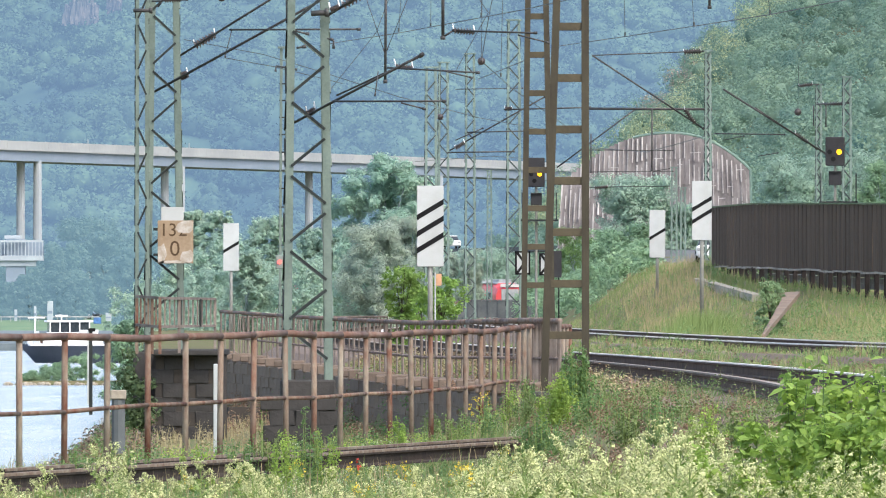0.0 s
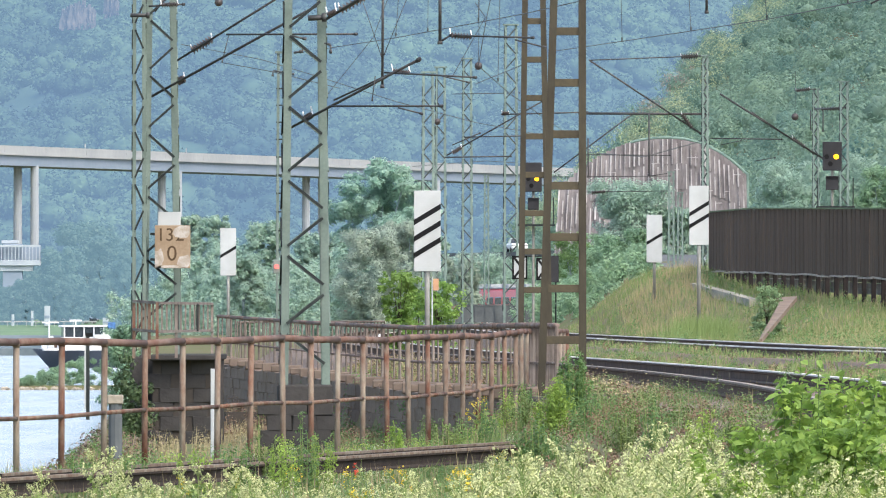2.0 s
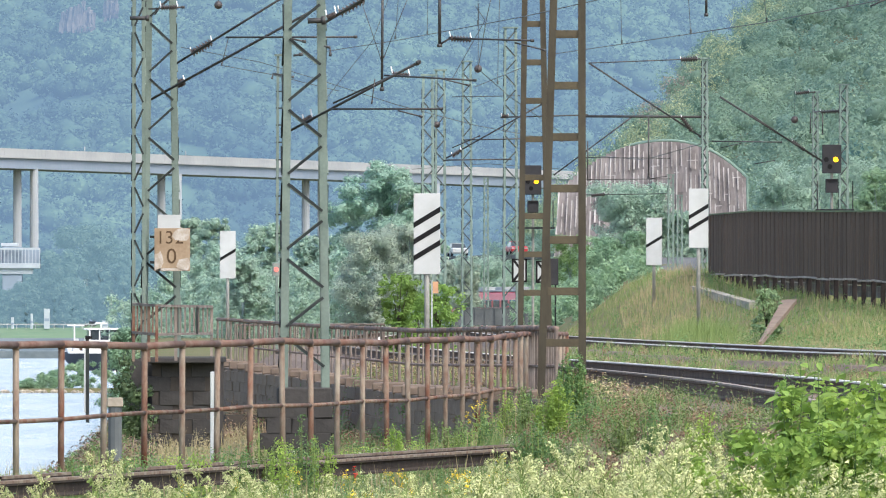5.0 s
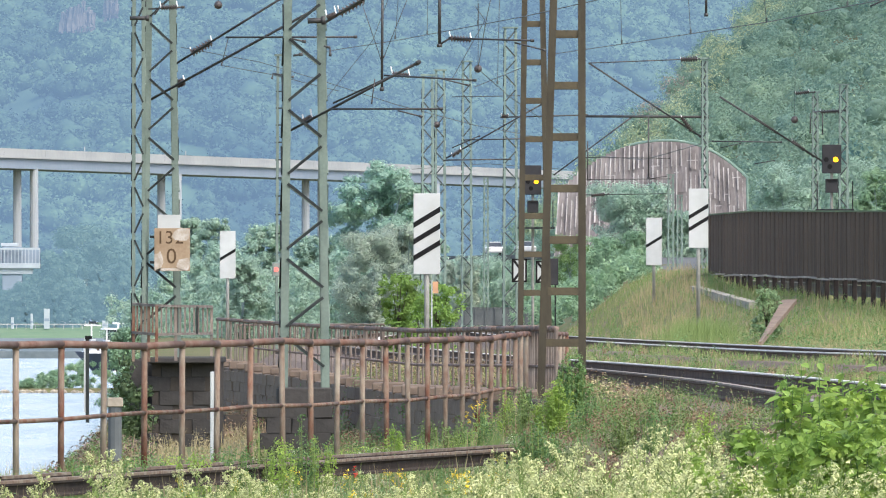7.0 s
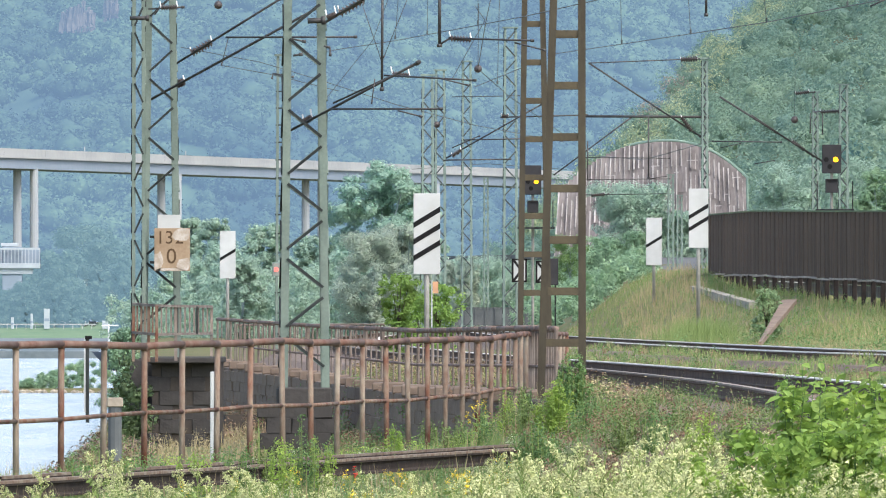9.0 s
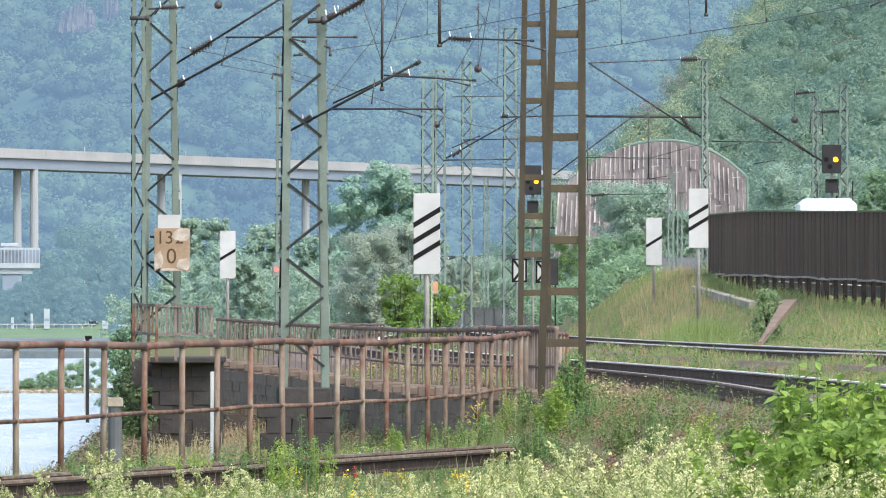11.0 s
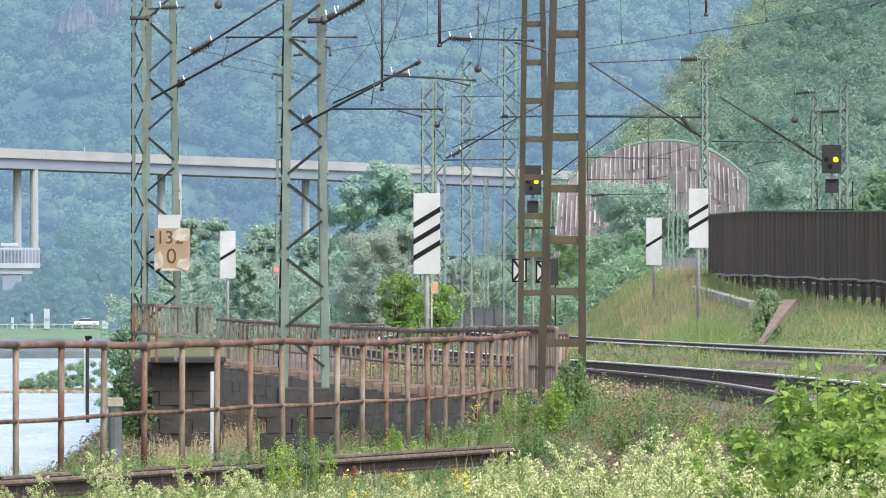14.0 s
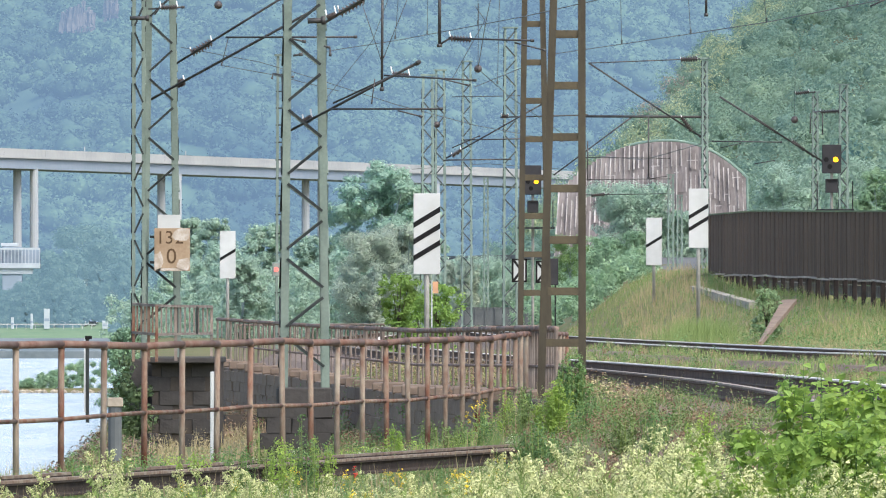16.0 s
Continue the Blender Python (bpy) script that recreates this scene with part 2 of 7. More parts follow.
# The same emission puts the blue haze over the far rock.
M_FARROCK = mat("haze_glow_rock", (0.125, 0.105, 0.085), 1.0, 0.0, (0.06, 0.06, 0.05), 0.25, 1.5, 0.0, 0.8, emit=(0.062, 0.099, 0.158), power=1.0)


# water: silty wind-rippled river, sky reflection and ripple tones put into its colour
def water_material():
    m = mat("sky_paled_silty_river", (0.38, 0.39, 0.375), 0.24, 0.0, (0.27, 0.29, 0.285), 0.25, 1.6, 0.0, 0.6, stretch=(1, 0.06, 1))
    nt = m.node_tree
    b = nt.nodes["Principled BSDF"]
    co = nt.nodes.new("ShaderNodeTexCoord")
    w = nt.nodes.new("ShaderNodeTexNoise")
    w.inputs["Scale"].default_value, w.inputs["Detail"].default_value = 0.45, 5
    bp = nt.nodes.new("ShaderNodeBump")
    bp.inputs["Strength"].default_value, bp.inputs["Distance"].default_value = 1.0, 0.5
    nt.links.new(co.outputs["Object"], w.inputs["Vector"])
    nt.links.new(w.outputs[0], bp.inputs["Height"])
    nt.links.new(bp.outputs[0], b.inputs["Normal"])
    return m


M_WATER = water_material()


# mesh helpers
def mesh_of(bm, name, material, smooth=False):
    me = bpy.data.meshes.new(name)
    bm.to_mesh(me)
    bm.free()
    me.materials.append(material)
    if smooth:
        for p in me.polygons:
            p.use_smooth = True
    return me


def part(name, bm, material, parent, label="", smooth=False):
    ob = new(name, mesh_of(bm, name, material, smooth))
    ob.parent = parent
    return tagged(ob, label)


def raw(name, verts, faces, material, parent=None):
    me = bpy.data.meshes.new(name)
    me.from_pydata(verts, [], faces)
    me.materials.append(material)
    ob = new(name, me)
    ob.parent = parent
    return ob


def thing(name, at, label, category, group="", turn=0.0):
    ob = new(name)
    ob.empty_display_size = 0.2
    ob.matrix_basis = pose(*at, 0, 0, turn)
    return tagged(ob, label, category, group)


def box(bm, at, size, turn=None, bevel=0.0):
    geo = bmesh.ops.create_cube(bm, size=1.0)
    m = Matrix.Translation(at) @ (turn if turn else Matrix.Identity(4)) @ Matrix.Diagonal((*size, 1))
    bmesh.ops.transform(bm, matrix=m, verts=geo["verts"])
    if bevel:
        es = list({e for v in geo["verts"] for e in v.link_edges})
        bmesh.ops.bevel(bm, geom=es, offset=bevel, segments=1, affect="EDGES")
    return bm


def tube(bm, a, b, r, sides=8, r2=None):
    a, b = Vector(a), Vector(b)
    d = b - a
    geo = bmesh.ops.create_cone(bm, cap_ends=True, segments=sides, radius1=r, radius2=r if r2 is None else r2, depth=d.length)
    m = Matrix.Translation((a + b) / 2) @ d.to_track_quat("Z", "Y").to_matrix().to_4x4()
    bmesh.ops.transform(bm, matrix=m, verts=geo["verts"])
    return bm


def chain(bm, pts, r, sides=8):
    for a, b in zip(pts, pts[1:]):
        tube(bm, a, b, r, sides)
    return bm


def sweep(bm, pts, r0, r1, sides=5):
    """One bent, tapering tube along pts."""
    rings = []
    for i, p in enumerate(pts):
        d = (pts[min(i + 1, len(pts) - 1)] - pts[max(0, i - 1)]).normalized()
        q = d.to_track_quat("Z", "Y")
        r = r0 + (r1 - r0) * i / (len(pts) - 1)
        rings.append([bm.verts.new(p + q @ Vector((r * math.cos(6.2832 * k / sides), r * math.sin(6.2832 * k / sides), 0))) for k in range(sides)])
    for a, b in zip(rings, rings[1:]):
        for k in range(sides):
            bm.faces.new((a[k], a[(k + 1) % sides], b[(k + 1) % sides], b[k]))
    bm.faces.new(rings[-1])
    return bm


def frame_of(a, b):
    """Axes of a bar from a to b: x across in plan, z along it."""
    d = (b - a).normalized()
    ref = Vector((0, 0, 1)) if abs(d.y) > 0.85 else Vector((0, 1, 0))
    x = d.cross(ref) if abs(d.y) > 0.85 else ref.cross(d)
    x.normalize()
    y = d.cross(x)
    m = Matrix((x, y, d)).transposed().to_4x4()
    return Matrix.Translation((a + b) / 2) @ m


def bar(bm, a, b, w, t):
    """A flat bar: w across, t deep (or, for one running away, w across and t high)."""
    a, b = Vector(a), Vector(b)
    geo = bmesh.ops.create_cube(bm, size=1.0)
    bmesh.ops.transform(bm, matrix=frame_of(a, b) @ Matrix.Diagonal((w, t, (b - a).length, 1)), verts=geo["verts"])
    return bm


def corner_leg(bm, a, b, sx, sy, w, t):
    """An upright L-section whose plates run inwards from the corner (sx, sy)."""
    prof = [(0, 0), (-sx * w, 0), (-sx * w, -sy * t), (-sx * t, -sy * t), (-sx * t, -sy * w), (0, -sy * w)]
    r = [[bm.verts.new((p[0] + u, p[1] + v, p[2])) for u, v in prof] for p in (a, b)]
    for k in range(6):
        bm.faces.new((r[0][k], r[0][(k + 1) % 6], r[1][(k + 1) % 6], r[1][k]))
    bm.faces.new(r[0])
    bm.faces.new(r[1])
    bmesh.ops.recalc_face_normals(bm, faces=bm.faces[:])
    return bm


def B():
    return bmesh.new()


def lerp(table, v):
    """Straight-line interpolation in a short table of (key, value)."""
    return float(np.interp(v, [k for k, _ in table], [w for _, w in table]))


def smooth(t):
    t = max(0.0, min(1.0, t))
    return t * t * (3 - 2 * t)


# ---- the lie of the land ----
RAIL_A, RAIL_B, WATER = 1.0, 1.2, -4.7
TRACK_A = ((120, 3.70), (150, 3.79), (163, 3.77), (175, 3.69), (188, 3.53), (202, 3.30), (219, 2.98), (235, 2.58), (262, 1.94), (284, 1.30), (354, -0.5), (430, -1.75), (520, -2.7), (640, -3.1), (900, -2.0), (1300, 1.2), (1700, 4.6), (2000, 8.0))
BED_A = ((60, 9.0), (112, 7.6), (134, 5.0)) + TRACK_A[1:]
TRACK_B = ((150, 10.0), (190, 8.2), (247, 5.6), (335, 4.25), (440, 3.0), (550, 2.0), (700, 1.3), (1000, 1.7), (1300, 4.6), (1650, 9.0), (2000, 13.0))
ROAD = ((60, 40.0), (300, 20.0), (372, 16.2), (412, 13.7), (430, 12.5), (470, 11.0), (560, 11.0), (700, 12.5), (1000, 14.0), (1300, 15.5), (1600, 16.5), (1780, 15.5), (1820, 11.0), (1860, 6.0), (1900, 0.0), (2000, -14.0))
ROAD_Z = ((60, 1.5), (380, 1.85), (430, 2.0), (470, 2.12), (620, 2.35), (700, 3.0), (1200, 6.0), (1780, 8.4), (2300, 8.6))
WALL_X = ((150, 0.9), (205, 1.25), (215, 1.03), (250, -0.36), (310, -2.27), (370, -4.76), (430, -8.0))
RAILING_Y = ((-3.7, 150), (-2.4, 160), (-1.0, 175), (0.83, 199), (1.9, 260))
CREST = ((60, 30.0), (300, 16.5), (372, 13.0), (412, 10.5), (452, 8.1), (488, 7.5), (560, 7.6), (700, 9.0), (1000, 10.4), (1300, 14.0), (1450, 24.0), (1560, 30.0), (1700, 34.0))
CREST_Z = ((60, 1.0), (300, 1.35), (372, 1.6), (412, 1.9), (452, 2.4), (488, 2.9), (560, 3.0), (700, 3.4), (1200, 6.4), (1500, 7.0), (2300, 7.0))
BANK = ((60, -9.0), (140, -4.5), (184, -4.45), (250, -5.2), (316, -5.9), (450, -8.2), (800, -14.4), (1200, -21.6), (1570, -27.5), (2100, -34.0), (2600, -40.0), (2780, -44.0))


def ground_z(x, y):
    """Height of the natural ground."""
    ta, tb = lerp(BED_A, y), lerp(TRACK_B, y)
    near = 0.15
    z = near
    # track formation
    form = 0.72 + 0.2 * smooth((x - tb + 2.5) / 2.0)
    z += (form - z) * smooth((x - ta + 3.6) / 1.6)
    # hollow between the front railing and the retaining wall
    if 150 < y < 430:
        side = lerp(WALL_X, y) - 0.15 - x
        z -= (z + 0.35) * smooth(side / 0.25) * smooth((y - lerp(RAILING_Y, x) - 2.0) / 6.0) * smooth((430 - y) / 40)
    # verge bank up to the fence and the road
    foot = tb + 1.2
    fx, fz = lerp(CREST, y), lerp(CREST_Z, y)
    w = max(1.5, (fx - foot) * (1.0 - 0.18 * smooth((y - 405) / 50)))
    z += (fz - 0.92) * smooth((x - foot) / w)
    z += (lerp(ROAD_Z, y) - fz) * smooth((x - fx - 0.3) / 1.5)
    # river bed
    bx = lerp(BANK, y)
    if y < 2790:
        z += (-7.0 - z) * smooth((bx - x) / (1.3 + y * 0.001))
        z += noise.noise(Vector((x * 0.6, y * 0.1, 0))) * 0.12
    else:
        # far bank: stone revetment, then meadow
        z += (min(-0.6, WATER - 1.5 + (y - 2790) * 0.12) - z) * smooth((60 - x) / 60)
        if y > 2830:
            z = min(z, -3.4) if x < 60 else z
    return z


def build_ground():
    ys = list(np.geomspace(55, 640, 150)) + list(np.geomspace(655, 4950, 90))
    ys = [-300.0, -60.0, 0.0, 30.0] + ys
    side = [0.0]
    while side[-1] < 0.045:
        side.append(side[-1] + 0.0009)
    verts, faces = [], []
    cols = []
    for y in ys:
        k = max(y, 150.0)
        xs = [-2600.0, -900.0, -300.0] + [-s * k for s in side[:0:-1]] + [s * k for s in side] + [300.0, 900.0, 2600.0]
        xs = sorted(xs)
        cols = len(xs)
        verts += [(x, y, ground_z(x, max(y, 60.0))) for x in xs]
    for j in range(len(ys) - 1):
        for i in range(cols - 1):
            a = j * cols + i
            faces.append((a, a + 1, a + cols + 1, a + cols))
    ob = raw("ground", verts, faces, M_GROUND)
    return tagged(ob, "rough grassy railway land sloping down to the river", "ground", kind="structure")


build_ground()

# river
_bm = B()
box(_bm, (-900, 1650, WATER - 0.5), (2200, 2500, 1.0))
tagged(part("water", _bm, M_WATER, None), "silty river paled by painted sky reflection, with small wind ripples", "river", kind="structure")
# meadow on the far bank
_bm = B()
for k in range(14):
    box(_bm, (-300 + 22 * (k % 2), 2868 + k * 11, -2.15 + k * 0.23), (760, 11.0, 0.5))
tagged(part("meadow", _bm, M_LAWN, None), "mown green meadow on the far river bank", "meadow", kind="structure")
_bm = B()
box(_bm, (-300, 2812, -4.3), (760, 30, 3.6), Matrix.Rotation(radians(4), 4, "X"))
tagged(part("revetment", _bm, mat("revetment_stone", (0.16, 0.19, 0.20), 0.9, 0.0, (0.10, 0.13, 0.14), 0.1, 1.2, 0.5), None), "dark stone revetment along the far shore", "river wall", kind="structure")


# ---- tracks ----
def rail_profile(bm, pts, z, head=0.036, foot=0.07, high=0.16):
    """A rail swept along pts: foot, web and head."""
    prof = [(-foot, 0.0), (foot, 0.0), (foot, 0.014), (0.012, 0.03), (0.012, high - 0.045), (head, high - 0.035), (head, high), (-head, high), (-head, high - 0.035), (-0.012, high - 0.045), (-0.012, 0.03), (-foot, 0.014)]
    rings = []
    for i, p in enumerate(pts):
        a, b = Vector(pts[max(0, i - 1)]), Vector(pts[min(len(pts) - 1, i + 1)])
        d = (b - a).normalized()
        s = Vector((d.y, -d.x, 0))
        rings.append([bm.verts.new(Vector((p[0], p[1], z)) + s * u + Vector((0, 0, v))) for u, v in prof])
    n = len(prof)
    for r, q in zip(rings, rings[1:]):
        for k in range(n):
            bm.faces.new((r[k], r[(k + 1) % n], q[(k + 1) % n], q[k]))
    bm.normal_update()
    return bm


def head_strip(bm, pts, z, high, wide):
    """A flat-topped strip along pts."""
    prev = None
    for x, y in pts:
        r = [bm.verts.new((x + u, y, z + v)) for u, v in ((-wide, 0), (-wide, high), (wide, high), (wide, 0))]
        if prev:
            for k in range(3):
                bm.faces.new((prev[k], prev[k + 1], r[k + 1], r[k]))
        prev = r
    bmesh.ops.recalc_face_normals(bm, faces=bm.faces[:])
    return bm


def track(name, table, top, y0, y1, label, step=6.0, sleepers=120, bed=True, fill=-0.25):
    root = tagged(thing(name, (0, 0, 0), label, "railway track"), kind="structure")
    pts = [(lerp(table, y), y) for y in np.arange(y0, y1, step)]
    # softened curve
    for _ in range(6):
        pts = [pts[0]] + [((a[0] + 2 * b[0] + c[0]) / 4, b[1]) for a, b, c in zip(pts, pts[1:], pts[2:])] + [pts[-1]]
    for side in (-0.7535, 0.7535):
        line = [(x + side, y) for x, y in pts]
        part("rail", rail_profile(B(), line, top - 0.16), M_RAIL, root)
        bm = head_strip(B(), line, top - 0.014, 0.017, 0.0385)
        part("running_surface", bm, M_RAILTOP if side > 0 or top > RAIL_A else M_DULLTOP, root, "polished rail head with its glint as pale colour" if side > 0 else "dull worn rail head")
    # sleepers
    bm = B()
    box(bm, (0, 0, 0), (2.6, 0.26, 0.2), bevel=0.015)
    me = mesh_of(bm, "sleeper", M_SLEEPER)
    n = 0
    y = y0
    while y < y1 and n < sleepers:
        s = new("sleeper", me)
        s.parent = root
        s.matrix_basis = pose(lerp(table, y), y, top - 0.27)
        y += 0.65
        n += 1
    if bed:
        verts, faces = [], []
        for i, (x, yy) in enumerate(p for p in pts if p[1] > 152):
            wide = max(0.0, min(0.9, x - lerp(WALL_X, yy) - 2.7)) if fill == -0.2 and yy < 430 else 0.0
            for u, v in ((-2.4 - wide, -0.65), (-1.6 - wide, fill), (1.6, fill), (2.4, -0.65)):
                verts.append((x + u, yy, top + v + random.uniform(-0.02, 0.02)))
            if i:
                k = 4 * i
                faces += [(k - 4 + j, k - 3 + j, k + 1 + j, k + j) for j in range(3)]
        b = raw("ballast_bed", verts, faces, M_BALLAST, root)
        # loose stones
        rng = np.random.default_rng(3)
        sv, sf = [], []
        lim = min(y1, y0 + 230)
        for i in range(5000):
            yy = y0 + (lim - y0) * rng.random() ** 1.4
            x = lerp(table, yy) + rng.uniform(-2.2, 2.2)
            zz = top - 0.24 - max(0, abs(x - lerp(table, yy)) - 1.6) * 0.5
            r = rng.uniform(0.025, 0.05)
            k = len(sv)
            sv += [(x + r * rng.uniform(.6, 1.2), yy, zz), (x - r, yy + r, zz), (x - r * .7, yy - r, zz), (x, yy, zz + r * 1.4)]
            sf += [(k, k + 1, k + 3), (k + 1, k + 2, k + 3), (k + 2, k, k + 3)]
        tagged(raw("ballast_stones", sv, sf, M_BALLAST, root), kind="stuff")
    return root


# ---- bridge over the valley ----
def viaduct():
    a, b = Vector((-118, 3100, 0.3)), Vector((79.4, 4000, 0.3))
    d = (b - a)
    length = d.length
    turn = math.degrees(math.atan2(d.y, d.x))
    root = thing("viaduct", (a.x, a.y, a.z), "long pale concrete road viaduct on tall twin piers", "bridge", turn=turn)
    root["kind"] = "structure"
    zt = lambda s: 33.6
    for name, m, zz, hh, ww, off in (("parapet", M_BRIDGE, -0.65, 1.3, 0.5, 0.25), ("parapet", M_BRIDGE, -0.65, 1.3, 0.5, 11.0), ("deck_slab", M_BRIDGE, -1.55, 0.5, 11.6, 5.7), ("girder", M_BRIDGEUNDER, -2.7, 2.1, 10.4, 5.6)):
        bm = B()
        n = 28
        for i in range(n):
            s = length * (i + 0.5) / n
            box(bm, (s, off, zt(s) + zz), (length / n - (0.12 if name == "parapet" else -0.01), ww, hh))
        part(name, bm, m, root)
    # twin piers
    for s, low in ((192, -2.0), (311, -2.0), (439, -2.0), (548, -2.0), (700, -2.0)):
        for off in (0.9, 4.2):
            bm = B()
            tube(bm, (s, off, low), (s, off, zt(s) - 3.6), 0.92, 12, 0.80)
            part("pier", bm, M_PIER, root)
    # lamps and signs
    for s in np.arange(60, length, 85):
        bm = B()
        tube(bm, (s, 0.2, zt(s) - 1), (s, 0.2, zt(s) + 0.9), 0.1, 6)
        part("guard_post", bm, M_BRIDGE, root)
    return root


viaduct()


# ---- leaves ----
def leaf_cloud(rng, centres, radii, count, size, flat=0.75, up=0.35, hollow=0.55, scatter_n=0.4, broad=0.55, sides=4):
    """Leaf blades (four- or three-cornered) scattered in the outer shells of ellipsoid clumps: verts and faces."""
    centres, radii = np.asarray(centres, float), np.asarray(radii, float)
    pick = rng.choice(len(centres), count, p=radii ** 2 / np.sum(radii ** 2))
    d = rng.normal(size=(count, 3))
    d /= np.linalg.norm(d, axis=1)[:, None]
    r = hollow + (1 - hollow) * rng.random(count) ** 0.5
    bumpy = 1 + 0.18 * np.sin(d[:, 0] * 7 + pick) * np.cos(d[:, 2] * 6 + pick * 2)
    p = centres[pick] + d * (radii[pick] * r * bumpy)[:, None] * np.array([1, 1, flat])
    n = d + rng.normal(0, scatter_n, (count, 3)) + np.array([0, 0, up])
    n /= np.linalg.norm(n, axis=1)[:, None]
    t = np.cross(n, rng.normal(size=(count, 3)))
    t /= np.linalg.norm(t, axis=1)[:, None]
    b = np.cross(n, t)
    s = size * rng.uniform(0.6, 1.3, count)[:, None]
    if sides == 3:
        q = np.stack([p - t * s, p + t * s * 0.6 - b * s * broad, p + t * s * 0.6 + b * s * broad], 1)
    else:
        q = np.stack([p - t * s, p - b * s * broad, p + t * s, p + b * s * broad], 1)
    verts = q.reshape(-1, 3).tolist()
    faces = np.arange(count * sides).reshape(-1, sides).tolist()
    return verts, faces


def crown_cores(rng, centres, radii, shrink=0.86, flat=0.85):
    """Lumpy solid hearts of tree crowns: verts and faces."""
    bm = bmesh.new()
    bmesh.ops.create_icosphere(bm, subdivisions=1, radius=1.0)
    ball = np.array([v.co[:] for v in bm.verts])
    tri = np.array([[v.index for v in f.verts] for f in bm.faces])
    bm.free()
    centres, radii = np.asarray(centres, float), np.asarray(radii, float)
    n, m = len(centres), len(ball)
    lump = 1 + 0.16 * np.sin(ball[None, :, 0] * 4 + rng.uniform(0, 6, (n, 1))) * np.sin(ball[None, :, 2] * 5 + rng.uniform(0, 6, (n, 1))) + rng.normal(0, 0.10, (n, m))
    v = centres[:, None, :] + ball[None] * (lump * radii[:, None] * shrink)[:, :, None] * np.array([1, 1, flat])
    f = (tri[None] + (np.arange(n) * m)[:, None, None]).reshape(-1, 3)
    return v.reshape(-1, 3).tolist(), f.tolist()


def sprays(rng, centres, radii, many=6, share=0.42, flat=0.85):
    """Smaller leafy boughs round the upper and outer side of each crown."""
    centres, radii = np.asarray(centres, float), np.asarray(radii, float)
    d = rng.normal(size=(len(centres), many, 3))
    d[:, :, 2] = np.abs(d[:, :, 2]) - 0.35
    d[:, :, 1] -= 0.5
    d /= np.linalg.norm(d, axis=2)[:, :, None]
    c = centres[:, None] + d * (radii * 0.72)[:, None, None] * np.array([1, 1, flat])
    return c.reshape(-1, 3), np.repeat(radii * share, many) * rng.uniform(0.6, 1.2, len(radii) * many)


def soft(ob):
    ob.data.polygons.foreach_set("use_smooth", [True] * len(ob.data.polygons))
    return ob


# ---- far wooded slope ----
def far_slope():
    rng = np.random.default_rng(11)
    nx, ny = 120, 70
    xs = np.concatenate([np.linspace(-900, -140, 20), np.linspace(-130, 130, 80), np.linspace(140, 900, 20)])
    ys = np.linspace(3960, 4880, ny)
    gx, gy = np.meshgrid(xs, ys)
    gz = -2 + (gy - 3960) * 0.15 + 14 * np.sin(gx / 75 + gy / 300) + 7 * np.sin(gx / 31 - gy / 90 + 1.0)
    verts = np.stack([gx, gy, gz], -1).reshape(-1, 3).tolist()
    faces = [(j * nx + i, j * nx + i + 1, (j + 1) * nx + i + 1, (j + 1) * nx + i) for j in range(ny - 1) for i in range(nx - 1)]
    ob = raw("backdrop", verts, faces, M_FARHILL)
    # leafy tree crowns, one after another up the slope
    n = 2700
    y, x = rng.uniform(3965, 4870, 30000), rng.uniform(-128, 112, 30000)
    steep = 0.15 + 14 / 300 * np.cos(x / 75 + y / 300) - 7 / 90 * np.cos(x / 31 - y / 90 + 1.0)
    keep = np.flatnonzero(rng.random(30000) < np.clip(steep, 0.03, 0.27) / 0.27)[:n]
    y, x = y[keep], x[keep]
    z = -2 + (y - 3960) * 0.15 + 14 * np.sin(x / 75 + y / 300) + 7 * np.sin(x / 31 - y / 90 + 1.0)
    r = rng.uniform(2.2, 6.5, n)
    at = np.stack([x, y, z + r * 0.5], -1)
    hv, hf = crown_cores(rng, at, r, 0.66)
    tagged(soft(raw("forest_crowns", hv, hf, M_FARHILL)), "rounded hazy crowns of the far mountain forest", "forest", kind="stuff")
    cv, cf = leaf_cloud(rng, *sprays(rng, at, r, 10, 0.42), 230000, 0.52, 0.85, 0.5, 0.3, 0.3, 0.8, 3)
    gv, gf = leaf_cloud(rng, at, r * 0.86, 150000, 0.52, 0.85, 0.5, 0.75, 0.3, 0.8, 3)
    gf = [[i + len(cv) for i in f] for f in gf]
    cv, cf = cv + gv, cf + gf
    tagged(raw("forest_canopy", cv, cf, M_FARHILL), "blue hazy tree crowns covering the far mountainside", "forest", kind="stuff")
    return tagged(ob, "blue hazy wooded mountainside across the valley", "hillside", kind="structure")


far_slope()


def outcrop(at, wide, high, seed):
    """A cliff of leaning, fissured rock ribs that stands out of the forest."""
    rng = np.random.default_rng(seed)
    root = tagged(thing("rock_outcrop", at, "hazy brownish rock face in the far forest", "rock"), kind="structure")
    n = 13
    for k in range(n):
        u = (k + 0.5) / n - 0.5
        h = high * (1 - 1.6 * u * u) * rng.uniform(0.6, 1.0)
        bm = B()
        box(bm, (0, 0, 0), (wide / n * 1.25, 3.0, h))
        bmesh.ops.subdivide_edges(bm, edges=bm.edges[:], cuts=3, use_grid_fill=True)
        for v in bm.verts:
            v.co += Vector(rng.normal(0, 0.16, 3))
            v.co.x += v.co.z * 0.10
        bmesh.ops.translate(bm, verts=bm.verts, vec=(u * wide, rng.uniform(-0.8, 0.8), h * 0.5 - 1.5 + rng.uniform(-1, 0.6)))
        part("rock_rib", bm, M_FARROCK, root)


outcrop((-92.5, 4375, 76.5), 8.5, 8.5, 5)
